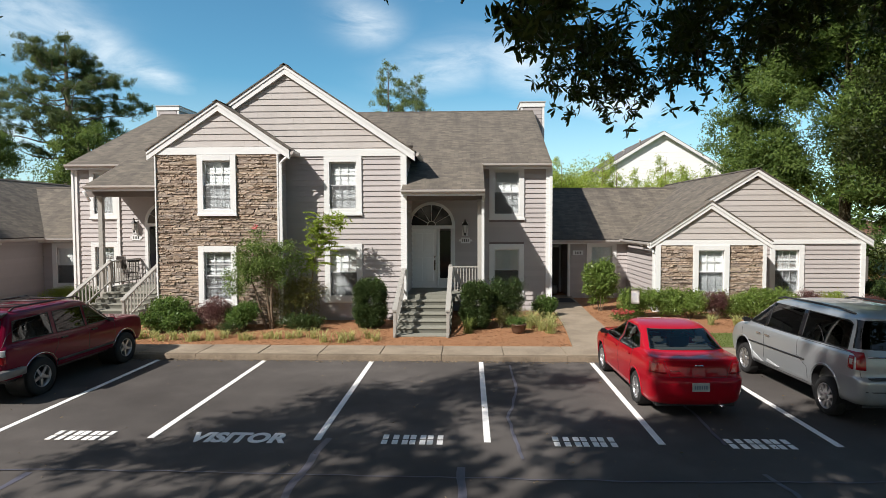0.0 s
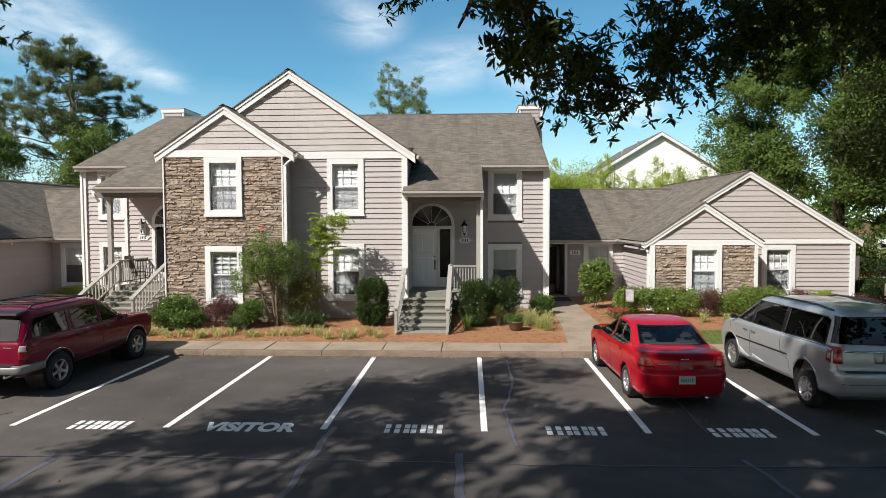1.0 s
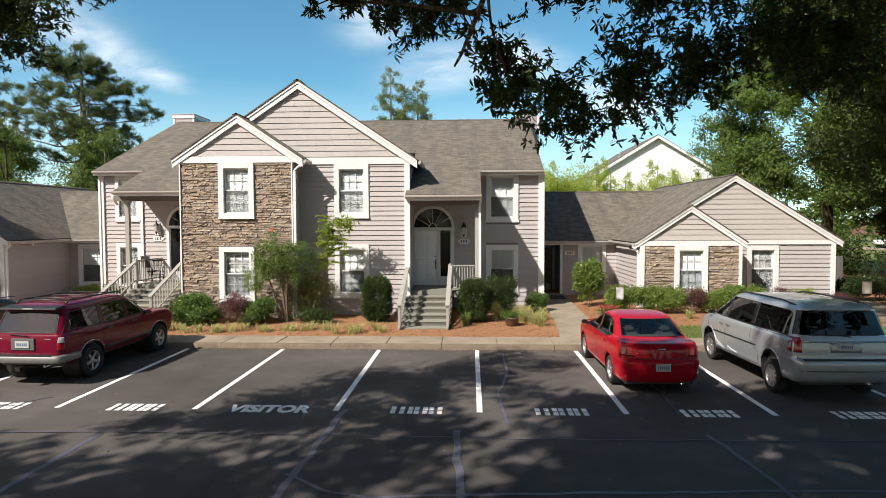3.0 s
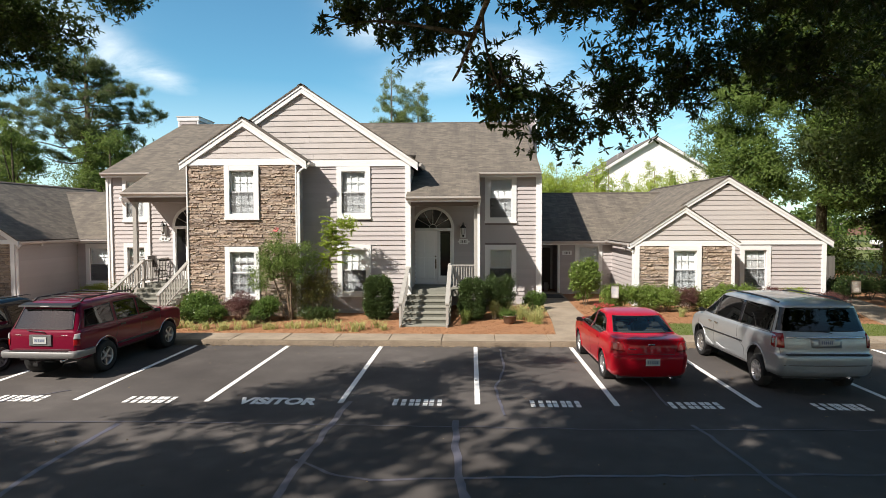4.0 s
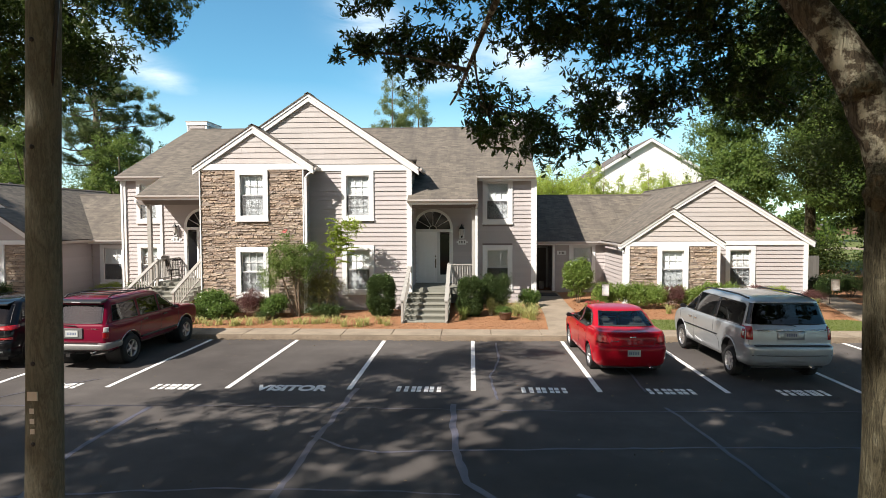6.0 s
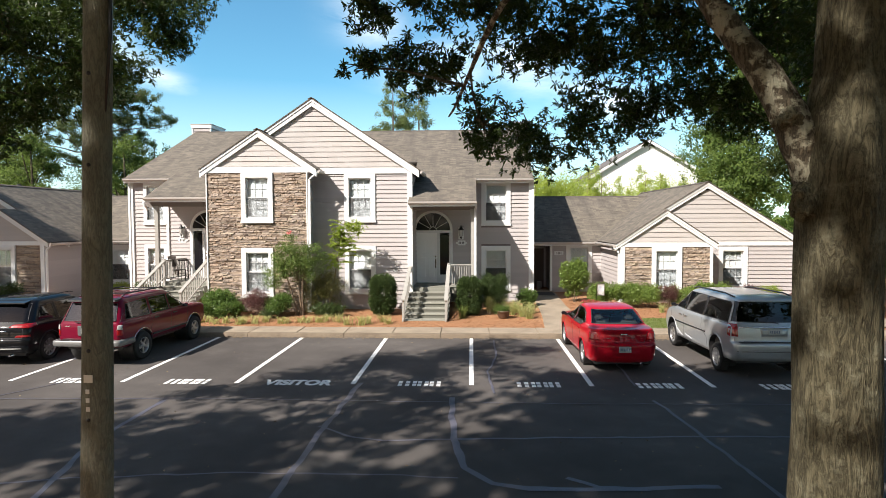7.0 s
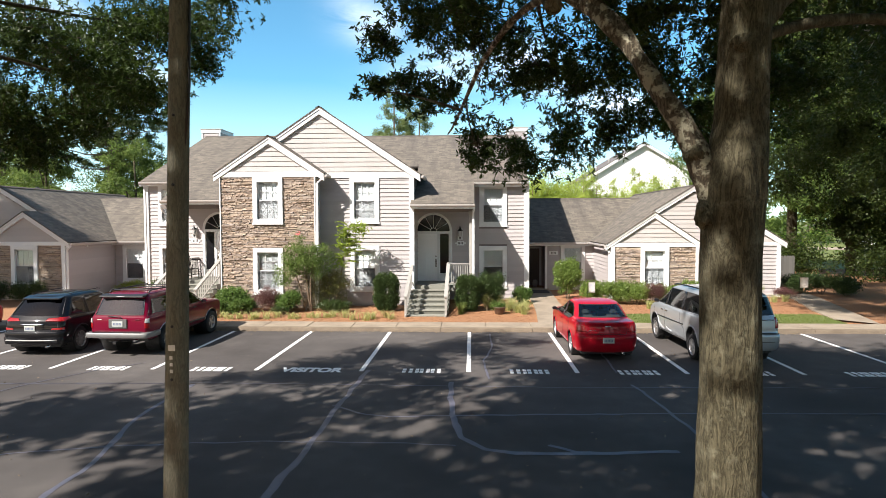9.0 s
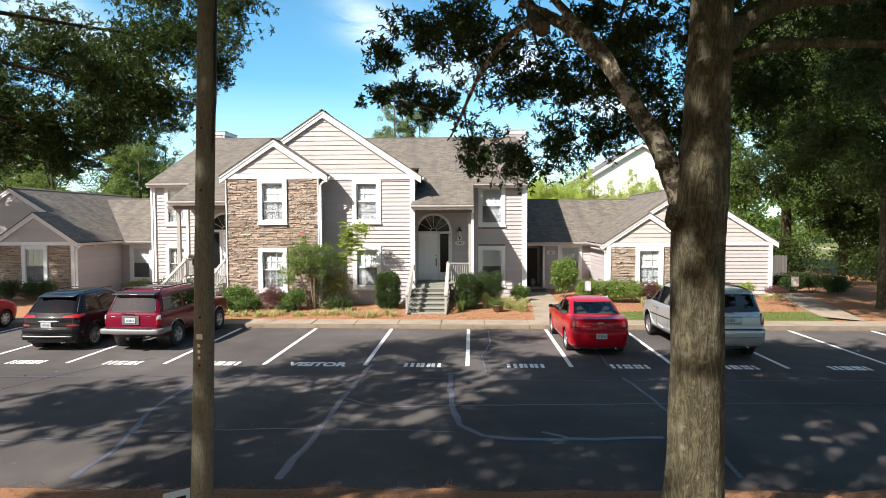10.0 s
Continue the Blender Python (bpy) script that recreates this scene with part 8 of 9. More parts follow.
# ---------------------------------------------------------------- garden plants along the houses
def shrub(name, label, x, y, rx, ry, h, leaf, density=260, per=8, lumps=7, z0=None, category="shrub", clipped=False, seed=None):
    """A bush: short stems and a leafy body of overlapping lumps, or a clipped body with a crisp skin."""
    z = bed_height(x, y) if z0 is None else z0
    t = thing(name, label, category, m=pose(x, y, z))
    bm = bmesh.new()
    for k in range(6):
        a = 2 * math.pi * k / 6 + RNG.uniform(0, 0.6)
        tube(bm, [(0.05 * math.cos(a), 0.05 * math.sin(a), -0.03), (rx * 0.35 * math.cos(a), ry * 0.35 * math.sin(a), h * 0.45), (rx * 0.6 * math.cos(a), ry * 0.6 * math.sin(a), h * 0.75)], [0.014, 0.010, 0.004], 5, False)
    st = tagged(part("stem_mass", bm, M_STEM, t), kind="stuff")
    if clipped:
        n = int(density * (rx + ry) * h * 4)
        d = unit(RNG.normal(size=(n, 3)))
        d = np.sign(d) * np.abs(d) ** 0.62
        d = d / np.maximum(np.abs(d) ** 3.2 @ np.ones((3, 1)), 1e-6) ** (1 / 3.2)
        pts = d * np.array([rx, ry, h / 2]) * RNG.uniform(0.55, 1.0, (n, 1)) + np.array([0, 0, h / 2 + 0.03])
        pts += np.array([[0.05 * noise.noise(Vector(p) * 2.5) for _ in range(1)] * 3 for p in pts]) * 0.6
        pos, way = tufts(pts, per, 0.035, -0.3)
        way = way + np.repeat(d, per, 0) * 0.8
    else:
        P = []
        for k in range(lumps):
            c = np.array([RNG.uniform(-.55, .55) * rx, RNG.uniform(-.55, .55) * ry, h * RNG.uniform(0.35, 0.72)])
            r = np.array([rx * RNG.uniform(.4, .6), ry * RNG.uniform(.4, .6), h * RNG.uniform(.24, .34)])
            P.append(in_blob(c, r, int(density * (r[0] + r[2]) ** 2), 0.5))
        pos, way = tufts(np.concatenate(P), per, 0.05, -0.2)
    o = new("foliage", leaf_mesh("foliage", pos, way, leaf[0], leaf[1], leaf[2]))
    o.parent = t
    return t


def blades(name, label, x, y, r, h, n, material, width=0.012, category="grass clump", group="", lean=1.15):
    """An arching tuft of strap leaves."""
    z = bed_height(x, y)
    t = thing(name, label, category, group, m=pose(x, y, z))
    v, f = [], []
    for k in range(n):
        a = RNG.uniform(0, 2 * math.pi)
        d = np.array([math.cos(a), math.sin(a), 0])
        s = np.array([-math.sin(a), math.cos(a), 0]) * width / 2
        b = np.array([*RNG.normal(size=2) * r * 0.22, -0.02])
        L = h * RNG.uniform(0.7, 1.2)
        le = lean * RNG.uniform(0.4, 1.2)
        p1 = b + np.array([0, 0, L * 0.6]) + d * L * 0.22 * le
        p2 = b + np.array([0, 0, L * 0.95]) + d * L * 0.62 * le
        p3 = b + np.array([0, 0, L * 0.80]) + d * L * 1.05 * le
        i = len(v)
        v += [b - s, b + s, p1 + s, p1 - s, p2 + s * 0.8, p2 - s * 0.8, p3]
        f += [(i, i + 1, i + 2, i + 3), (i + 3, i + 2, i + 4, i + 5), (i + 5, i + 4, i + 6)]
    me = bpy.data.meshes.new("foliage")
    me.from_pydata([tuple(p) for p in v], [], f)
    me.materials.append(material)
    o = new("foliage", me)
    o.parent = t
    return t


GREEN = (0.082, 0.040, M_SHRUB)
shrub("shrub", "low glossy green shrub against the stone bay", -8.95, 18.75, .72, .6, 1.05, GREEN)
shrub("shrub", "spreading green shrub at the bed edge", -9.2, 18.15, .58, .5, .66, GREEN)
shrub("shrub", "spreading green shrub at the bed edge", -8.4, 18.1, .56, .46, .60, GREEN)
shrub("barberry_bush", "purple barberry bush against the stone bay", -7.5, 18.65, .72, .6, 1.08, (0.04, 0.022, M_PURPLE), 300)
shrub("shrub", "glossy green shrub under the window", -6.55, 18.55, .64, .55, .86, GREEN)
shrub("shrub", "grey-green mounded shrub at the bed edge", -6.8, 18.0, .40, .36, .38, (0.04, 0.018, M_BOX), 340)
shrub("boxwood", "clipped dark green upright boxwood by the steps", -2.62, 19.0, .50, .46, 1.50, (0.055, 0.032, M_BOX), 760, clipped=True)
shrub("boxwood", "clipped dark green boxwood beside the steps", .72, 19.0, .46, .46, 1.42, (0.055, 0.032, M_BOX), 760, clipped=True)
shrub("evergreen_bush", "full dark evergreen bush under the window", 1.72, 19.95, .62, .55, 1.60, (0.06, 0.032, M_BOX), 220, lumps=10)
shrub("nandina", "small reddish nandina in the bed", 1.48, 18.9, .26, .24, .72, (0.06, 0.018, M_NANDINA), 260)
shrub("shrub", "bright green shrub beside the front walk", 3.05, 20.8, .48, .5, .75, GREEN)
shrub("nandina", "loose reddish-green nandina thicket by the wall", -4.95, 19.2, .95, .5, 1.70, (0.095, 0.022, M_NANDINA), 52, lumps=13)
shrub("fern_patch", "dark strap-leaved undergrowth below the thicket", -4.6, 18.7, .85, .4, .44, (0.15, 0.02, M_BOX), 160)
shrub("evergreen_bush", "upright light green bush beside the entry", 5.3, 22.4, .66, .6, 1.85, (0.11, 0.048, M_LIMESHRUB), 95, lumps=12)
for k, (x, w) in enumerate(((6.35, .6), (7.2, .65), (8.0, .6), (9.45, .6), (10.25, .65), (11.0, .5))):
    shrub("azalea_bush", "rounded bright green azalea in front of the bay", x, 20.9 + 0.12 * (k % 2), w * 1.18, .60, 1.0, (0.082, 0.038, M_LIMESHRUB), 170, lumps=9)
shrub("barberry_bush", "purple barberry bush in front of the bay", 8.75, 20.65, .46, .42, 1.05, (0.04, 0.022, M_PURPLE), 300)
shrub("barberry_bush", "low purple barberry bush by the wing", 13.0, 22.9, .5, .4, .80, (0.04, 0.022, M_PURPLE), 260)
shrub("azalea_bush", "low lime-green bush by the wing", 13.8, 22.8, .5, .4, .75, (0.05, 0.022, M_LIME), 220)
shrub("barberry_bush", "wide purple-brown barberry at the house corner", 15.2, 22.6, .65, .45, .62, (0.04, 0.022, M_PURPLE), 260)
for x, y, w, h in ((16.7, 24.4, .9, 1.05), (17.9, 24.6, .9, 1.05), (19.0, 24.2, .9, .95)):
    shrub("evergreen_bush", "dense dark evergreen bush beside the side path", x, y, w, .8, h, (0.08, 0.042, M_BOX), 120, lumps=9)
for x in (-22.6, -21.5, -20.4, -19.3, -18.4):
    shrub("evergreen_bush", "dark clipped evergreen under the wing window", x, 20.5, .6, .5, 1.05, (0.065, 0.034, M_BOX), 130, lumps=8)
shrub("azalea_bush", "low yellow-green bush by the set-back wall", -16.6, 24.4, .8, .5, .70, (0.05, 0.022, M_LIME), 200)
shrub("evergreen_bush", "dark green bush beside the steps", -13.6, 21.8, .7, .5, 1.0, (0.05, 0.026, M_BOX), 220)

# crape myrtle: several bare stems and a fine-leaved crown
cm = thing("crape_myrtle", "multi-stemmed crape myrtle with fine green leaves", "small tree", m=pose(-5.72, 18.70, 0.15))
for k, (foot, fork, tip) in enumerate((((-.13, 0, -.05), (-.48, 0, 1.25), (-.95, .1, 2.2)), ((0, .04, -.05), (-.14, .05, 1.3), (-.35, 0, 2.7)), ((.05, -.03, -.05), (.03, 0, 1.3), (.30, .1, 2.5)))):
    bm = bmesh.new()
    tube(bm, bend(foot, fork, 0.0, 6, 0.015) + bend(fork, tip, 0.0, 5, 0.03)[1:], taper(0.046, 0.012, 11), 8)
    for q in ((-.25, .1, .7), (.3, -.1, .75), (.05, .2, .9)):
        e = Vector(fork).lerp(Vector(tip), 0.2)
        tube(bm, bend(e, e + Vector(q), 0.0, 4, 0.02), taper(0.014, 0.006, 4), 5)
    part("stem", bm, M_STEM, cm)
P = []
for c, r, n in (((-.95, 0, 1.75), (.42, .36, .48), 13), ((-.60, 0, 2.25), (.52, .42, .50), 19), ((-.05, 0, 2.25), (.52, .42, .55), 20), ((.32, 0, 1.85), (.40, .36, .48), 12), ((-.40, .1, 2.72), (.40, .34, .34), 9), ((-1.12, 0, 1.40), (.28, .26, .30), 6),
                ((-.30, 0, 1.72), (.62, .36, .34), 14), ((.62, .1, 2.40), (.36, .32, .34), 8), ((.85, .1, 2.05), (.26, .26, .26), 4)):
    for q in in_blob(c, r, n, 0.3):
        P.append(in_blob(q, (.22, .18, .17), 14, 0.2))
pos, way = tufts(np.concatenate(P), 7, 0.06, 0.1)
o = new("crown", leaf_mesh("crown", pos, way, 0.066, 0.034, M_MYRTLE))
o.parent = cm
bm = bmesh.new()
for k in range(14):
    c = Vector((-.45, -.1, 3.16)) + Vector(RNG.normal(size=3) * 0.05)
    prism(bm, [c, c + Vector((.05, 0, .02)), c + Vector((.03, .02, .06))], (0, .02, .01))
part("bloom", bm, M_FLOWER, cm, "small red bloom")

# light green sapling with feathered fronds
sp = thing("sumac_sapling", "lanky sapling with bright yellow-green feathered fronds", "small tree", m=pose(-4.85, 19.15, 0.15))
bm = bmesh.new()
tube(bm, bend((0, 0, -0.05), (0.75, 0, 3.7), 0, 6, 0.03), taper(0.028, 0.010, 6), 7)
part("stem", bm, M_STEM, sp)
pos, way = [], []
fr = bmesh.new()
for k in range(34):
    z = RNG.uniform(1.9, 3.7)
    a = RNG.uniform(0, 2 * math.pi)
    d = Vector((math.cos(a) * 1.0 + 0.25, math.sin(a) * 0.45, RNG.uniform(0.1, 0.9)))
    L = RNG.uniform(.40, .80)
    b = Vector((0.75 * z / 3.7, 0, z))
    line = [b + d * L * t + Vector((0, 0, -0.45 * L * t * t)) for t in np.linspace(0, 1, 11)]
    tube(fr, line, 0.004, 4, False)
    for t, p in enumerate(line[2:]):
        s = d.cross(Vector((0, 0, 1))).normalized()
        for q in (1, -1):
            for _ in range(3):
                pos.append(tuple(p + Vector(RNG.normal(size=3) * 0.008)))
                way.append(tuple(s * q + d * 0.5 + Vector((0, 0, -0.25))))
tagged(part("frond_stalk", fr, M_STEM, sp), kind="stuff")
for c, r, n in (((.55, 0, 2.65), (.50, .3, .40), 22), ((.80, 0, 3.2), (.62, .3, .38), 34), ((1.15, 0, 3.45), (.42, .3, .28), 22), ((.30, 0, 2.1), (.32, .3, .35), 12), ((1.0, 0, 2.75), (.3, .25, .25), 8)):
    p, w = tufts(in_blob(c, r, n, 0.2), 9, 0.05, 0.5)
    pos, way = pos + p.tolist(), way + w.tolist()
o = new("fronds", leaf_mesh("fronds", np.array(pos), np.array(way), 0.15, 0.042, M_LIME))
o.parent = sp

# edging clumps and grasses
for k in range(24):
    x = -10.2 + k * 0.365 + RNG.uniform(-.16, .16)
    if -1.95 < x < 0:
        continue
    blades("lily_turf", "striped yellow-green lily turf along the bed edge", x, 17.1 + RNG.uniform(-.2, .45), .34, RNG.uniform(.20, .33), 40, M_BLADE, 0.018, "grass clump", "lily turf clumps")
for x, y, h in ((2.35, 19.0, .45), (2.7, 18.7, .42), (2.95, 18.3, .42), (3.1, 19.2, .40), (2.55, 19.4, .45)):
    blades("lily_turf", "pale yellow-green ornamental grass by the walk", x, y, .3, h, 90, M_BLADE, 0.012, "grass clump", "pale grass clumps")
blades("grass_tuft", "dark green grass tuft beside the steps", .45, 18.2, .25, .45, 90, M_LAWN, 0.010)
blades("yucca", "spiky green yucca beside the entry bush", 6.05, 21.6, .3, .85, 34, M_SHRUB, 0.05, "yucca", lean=0.45)
for x in (8.2, 9.0, 14.2, 14.7):
    blades("lily_turf", "pale lily turf at the lawn edge", x, 19.6 if x < 10 else 21.6, .25, .32, 60, M_BLADE, 0.014, "grass clump", "lily turf clumps")

# potted plant, flowers, garden flags
pot = thing("planter_pot", "brown planter pot with a trailing green plant", "planter", m=pose(1.98, 18.3, bed_height(1.98, 18.3) - 0.02))
bm = bmesh.new()
lathe(bm, [(0.15, 0), (0.20, 0.10), (0.235, 0.25), (0.25, 0.26), (0.25, 0.30), (0.215, 0.30), (0.20, 0.24)], 22)
part("pot", bm, plain("brown_pot_glaze", (0.10, 0.055, 0.035), 0.45), pot)
pos, way = tufts(in_blob((-.05, 0, .36), (.30, .24, .14), 170, .3), 7, .04, -.3)
o = new("foliage", leaf_mesh("foliage", pos, way, .05, .024, M_SHRUB))
o.parent = pot
pos, way = tufts(in_blob((.08, .05, .62), (.14, .1, .2), 26, .2), 5, .03, -.3)
o = tagged(new("sprig", leaf_mesh("sprig", pos, way, .05, .016, M_NANDINA)), kind="stuff")
o.parent = pot
fl = thing("flower_bed", "red and white bedding flowers beside the walk", "flowers", m=pose(5.55, 20.2, bed_height(5.5, 20.2)))
pos, way = tufts(in_blob((0, 0, .18), (.42, .3, .14), 150, .2), 6, .04, -.3)
o = new("foliage", leaf_mesh("foliage", pos, way, .05, .024, M_SHRUB))
o.parent = fl
pos, way = tufts(in_blob((0, 0, .30), (.42, .3, .08), 60, .2), 7, .02, -.6)
o = tagged(new("petals", leaf_mesh("petals", pos, way, .045, .035, M_FLOWER)), kind="stuff")
o.parent = fl
M_FLAG = speckled("printed_flag_cloth", (0.80, 0.78, 0.76), (0.88, 0.87, 0.86), 9, 0.8, (0.42, 0.45, 0.62), 0.1, 0.002, 9)
M_FLAG2 = speckled("pale_flag_cloth", (0.80, 0.74, 0.66), (0.86, 0.82, 0.76), 9, 0.8, (0.62, 0.40, 0.32), 0.1, 0.002, 9)
for x, y, z, w, h, mt, lb in ((5.98, 20.25, .55, .28, .48, M_FLAG, "small white and blue garden flag on a stake"), (15.65, 21.9, .62, .34, .48, M_FLAG2, "small pale garden flag on a dark stake")):
    fg = thing("garden_flag", lb, "flag", m=pose(x, y, bed_height(x, y), 0, 0, -8))
    bm = bmesh.new()
    tube(bm, [(-w / 2 - .03, 0, -.1), (-w / 2 - .03, 0, z + h), (w / 2, 0, z + h)], .008, 6)
    part("stake", bm, M_BLACK, fg)
    bm = bmesh.new()
    rows = []
    for i in range(9):
        u = i / 8
        rows.append([bm.verts.new((-w / 2 + w * u, .02 * math.sin(u * 5) * (1 - v), z + h * v)) for v in np.linspace(0, .98, 7)])
    for a, b in zip(rows, rows[1:]):
        for i in range(6):
            bm.faces.new((a[i], b[i], b[i + 1], a[i + 1])).smooth = True
    bmesh.ops.solidify(bm, geom=bm.faces[:], thickness=.004)
    part("cloth", bm, mt, fg)

# dark metal chair and stool on the left porch, jar at the recessed entry, door mat
M_IRON = plain("dark_wrought_iron", (0.035, 0.030, 0.027), 0.5, 0.4)
ch = thing("patio_chair", "dark metal patio chair with a slatted back on the porch", "chair", m=pose(-12.42, 22.45, 1.18, 0, 0, 160))
for x in (-.23, .23):
    for y in (-.22, .22):
        bm = bmesh.new()
        tube(bm, [(x, y, 0), (x, y, .44)] if y < 0 else [(x, y, 0), (x, y, .44), (x * .96, y + .12, 1.08)], .014, 6)
        part("leg", bm, M_IRON, ch)
    bm = bmesh.new()
    tube(bm, [(x, -.22, .44), (x * 1.12, -.24, .66), (x * 1.12, .2, .68)], .012, 6)
    part("armrest", bm, M_IRON, ch)
boxpart("seat", (-.24, .24, -.24, .24, .43, .46), M_IRON, ch, bevel=0.008)
boxpart("backrest", (-.22, .22, .285, .31, .62, 1.08), M_IRON, ch, bevel=0.008)
sto = thing("bar_stool", "dark wrought-iron stool with a round seat on the porch", "stool", m=pose(-12.05, 22.2, 1.18))
bm = bmesh.new()
lathe(bm, [(.02, .86), (.19, .87), (.21, .90), (.19, .93), (.02, .94)], 20)
part("seat", bm, M_IRON, sto)
for k in range(4):
    a = math.pi / 4 + k * math.pi / 2
    bm = bmesh.new()
    tube(bm, [(.24 * math.cos(a), .24 * math.sin(a), 0), (.15 * math.cos(a), .15 * math.sin(a), .88)], .012, 6)
    part("leg", bm, M_IRON, sto)
bm = bmesh.new()
tube(bm, [(.20 * math.cos(a), .20 * math.sin(a), .32) for a in np.linspace(0, 2 * math.pi, 17)], .009, 5)
part("foot_ring", bm, M_IRON, sto)
jar = thing("urn", "small pale urn beside the recessed entry", "urn", m=pose(4.35, 27.6, .22))
bm = bmesh.new()
lathe(bm, [(.09, 0), (.13, .12), (.15, .26), (.10, .36), (.12, .40)], 18)
part("vessel", bm, plain("pale_glaze", (.42, .40, .37), .4), jar)
tagged(boxpart("door_mat", (3.75, 4.75, 24.4, 25.6, .272, .292), plain("dark_mat", (.03, .03, .03), .95), None), "dark door mat on the front walk", "mat")

# lawn blades
n = 9000
xs, ys = RNG.uniform(5.3, 14.3, n), RNG.uniform(WALK_Y + 0.05, 18.25, n)
zs = np.array([bed_height(a, b) + .02 for a, b in zip(xs, ys)])
lw = new("lawn_grass", leaf_mesh("lawn_grass", np.stack([xs, ys, zs], 1), RNG.normal(size=(n, 3)) * .35 + np.array([0, 0, 1]), .07, .012, M_LAWN))
tagged(lw, "short mown grass blades of the lawn strip", "grass", kind="stuff")
# pine straw over the beds
n = 26000
xs, ys = RNG.uniform(-11, 16, n), RNG.uniform(WALK_Y, 22.5, n)
keep = ~((xs > 3.35) & (xs < 4.8)) & ~((xs > 5.2) & (xs < 14.3) & (ys < 18.3)) & ~((xs > -9.7) & (xs < -1.6) & (ys > 19.4))
xs, ys = xs[keep], ys[keep]
zs = np.array([bed_height(a, b) + .012 for a, b in zip(xs, ys)])
ps = new("pine_straw", leaf_mesh("pine_straw", np.stack([xs, ys, zs], 1), RNG.normal(size=(len(xs), 3)) * np.array([1, 1, .12]), .16, .007, leafy("straw", (.16, .07, .035), (.40, .22, .12), .8, .1)))
tagged(ps, "loose reddish pine straw over the beds", "pine straw", kind="stuff")
n = 16000
xs, ys = RNG.uniform(-7, 8, n), RNG.uniform(-1.5, 2.25, n)
zs = np.array([island_height(a, b) + .012 for a, b in zip(xs, ys)])
ps = new("pine_straw", leaf_mesh("pine_straw", np.stack([xs, ys, zs], 1), RNG.normal(size=(n, 3)) * np.array([1, 1, .15]), .15, .006, ps.data.materials[0]))
tagged(ps, "loose brown pine straw round the oak", "pine straw", kind="stuff")
# fallen leaves and grit on the asphalt and at the kerb
n = 1500
xs, ys = RNG.uniform(-12, 12, n), np.where(RNG.uniform(size=n) < .75, KERB_Y - 0.03 - np.abs(RNG.normal(size=n)) * .10, RNG.uniform(2.2, 15, n))
lt = new("leaf_litter", leaf_mesh("leaf_litter", np.stack([xs, ys, np.full(n, .008)], 1), RNG.normal(size=(n, 3)) * np.array([1, 1, .15]), .055, .02, leafy("dry_leaf", (.16, .11, .06), (.36, .28, .18), .8, .1)))
tagged(lt, "scattered dry leaves on the asphalt", "leaf litter", kind="stuff")

# timber utility pole with a cable conduit
pole = thing("utility_pole", "weathered round timber utility pole with a dark conduit", "utility pole")
bm = bmesh.new()
tube(bm, [(-2.29, .5, -0.2), (-2.275, .5, 0.3), (-2.195, .5, 2.6), (-2.165, .5, 3.8), (-2.095, .5, 5.8), (-1.915, .5, 12.0)], [.135, .128, .114, .106, .104, .09], 24)
part("shaft", bm, M_POLE, pole)
bm = bmesh.new()
tube(bm, [(-2.055, .46, 4.6), (-1.99, .46, 5.2), (-1.97, .46, 6.0), (-1.795, .46, 12)], .014, 6)
part("conduit", bm, M_BLACK, pole)
boxpart("tag", (-2.235, -2.165, .380, .386, 2.50, 2.56), plain("tag_metal", (.5, .5, .48), .4, .6), pole)
for z in (2.41, 2.34, 2.27):
    boxpart("tag", (-2.225, -2.195, .382, .388, z, z + .035), plain("tag_metal", (.5, .5, .48), .4, .6), pole)
for z in (2.2, 2.75, 4.2, 4.9):
    bm = bmesh.new()
    lathe(bm, [(.016, 0), (.016, .012), (.005, .015)], 8, Matrix.Translation((-2.215 + (z - 2) * .03, .392, z)) @ Matrix.Rotation(radians(90), 4, "X"))
    part("bolt", bm, M_BLACK, pole)

# small staked yard sign near the pole, its writing shown as a bar
ys = thing("yard_sign", "small white yard sign with a dark bar", "sign", m=pose(-2.85, 1.05, 0.0, 0, 0, 38))
boxpart("board", (-.16, .16, -.006, .006, .16, .42), plain("sign_white", (.70, .70, .68), .5), ys)
boxpart("bar", (-.11, .11, -.0105, -.0065, .25, .34), M_BLACK, ys)
for x in (-.1, .1):
    boxpart("stake", (x - .006, x + .006, .0065, .0125, -.02, .36), M_BLACK, ys)
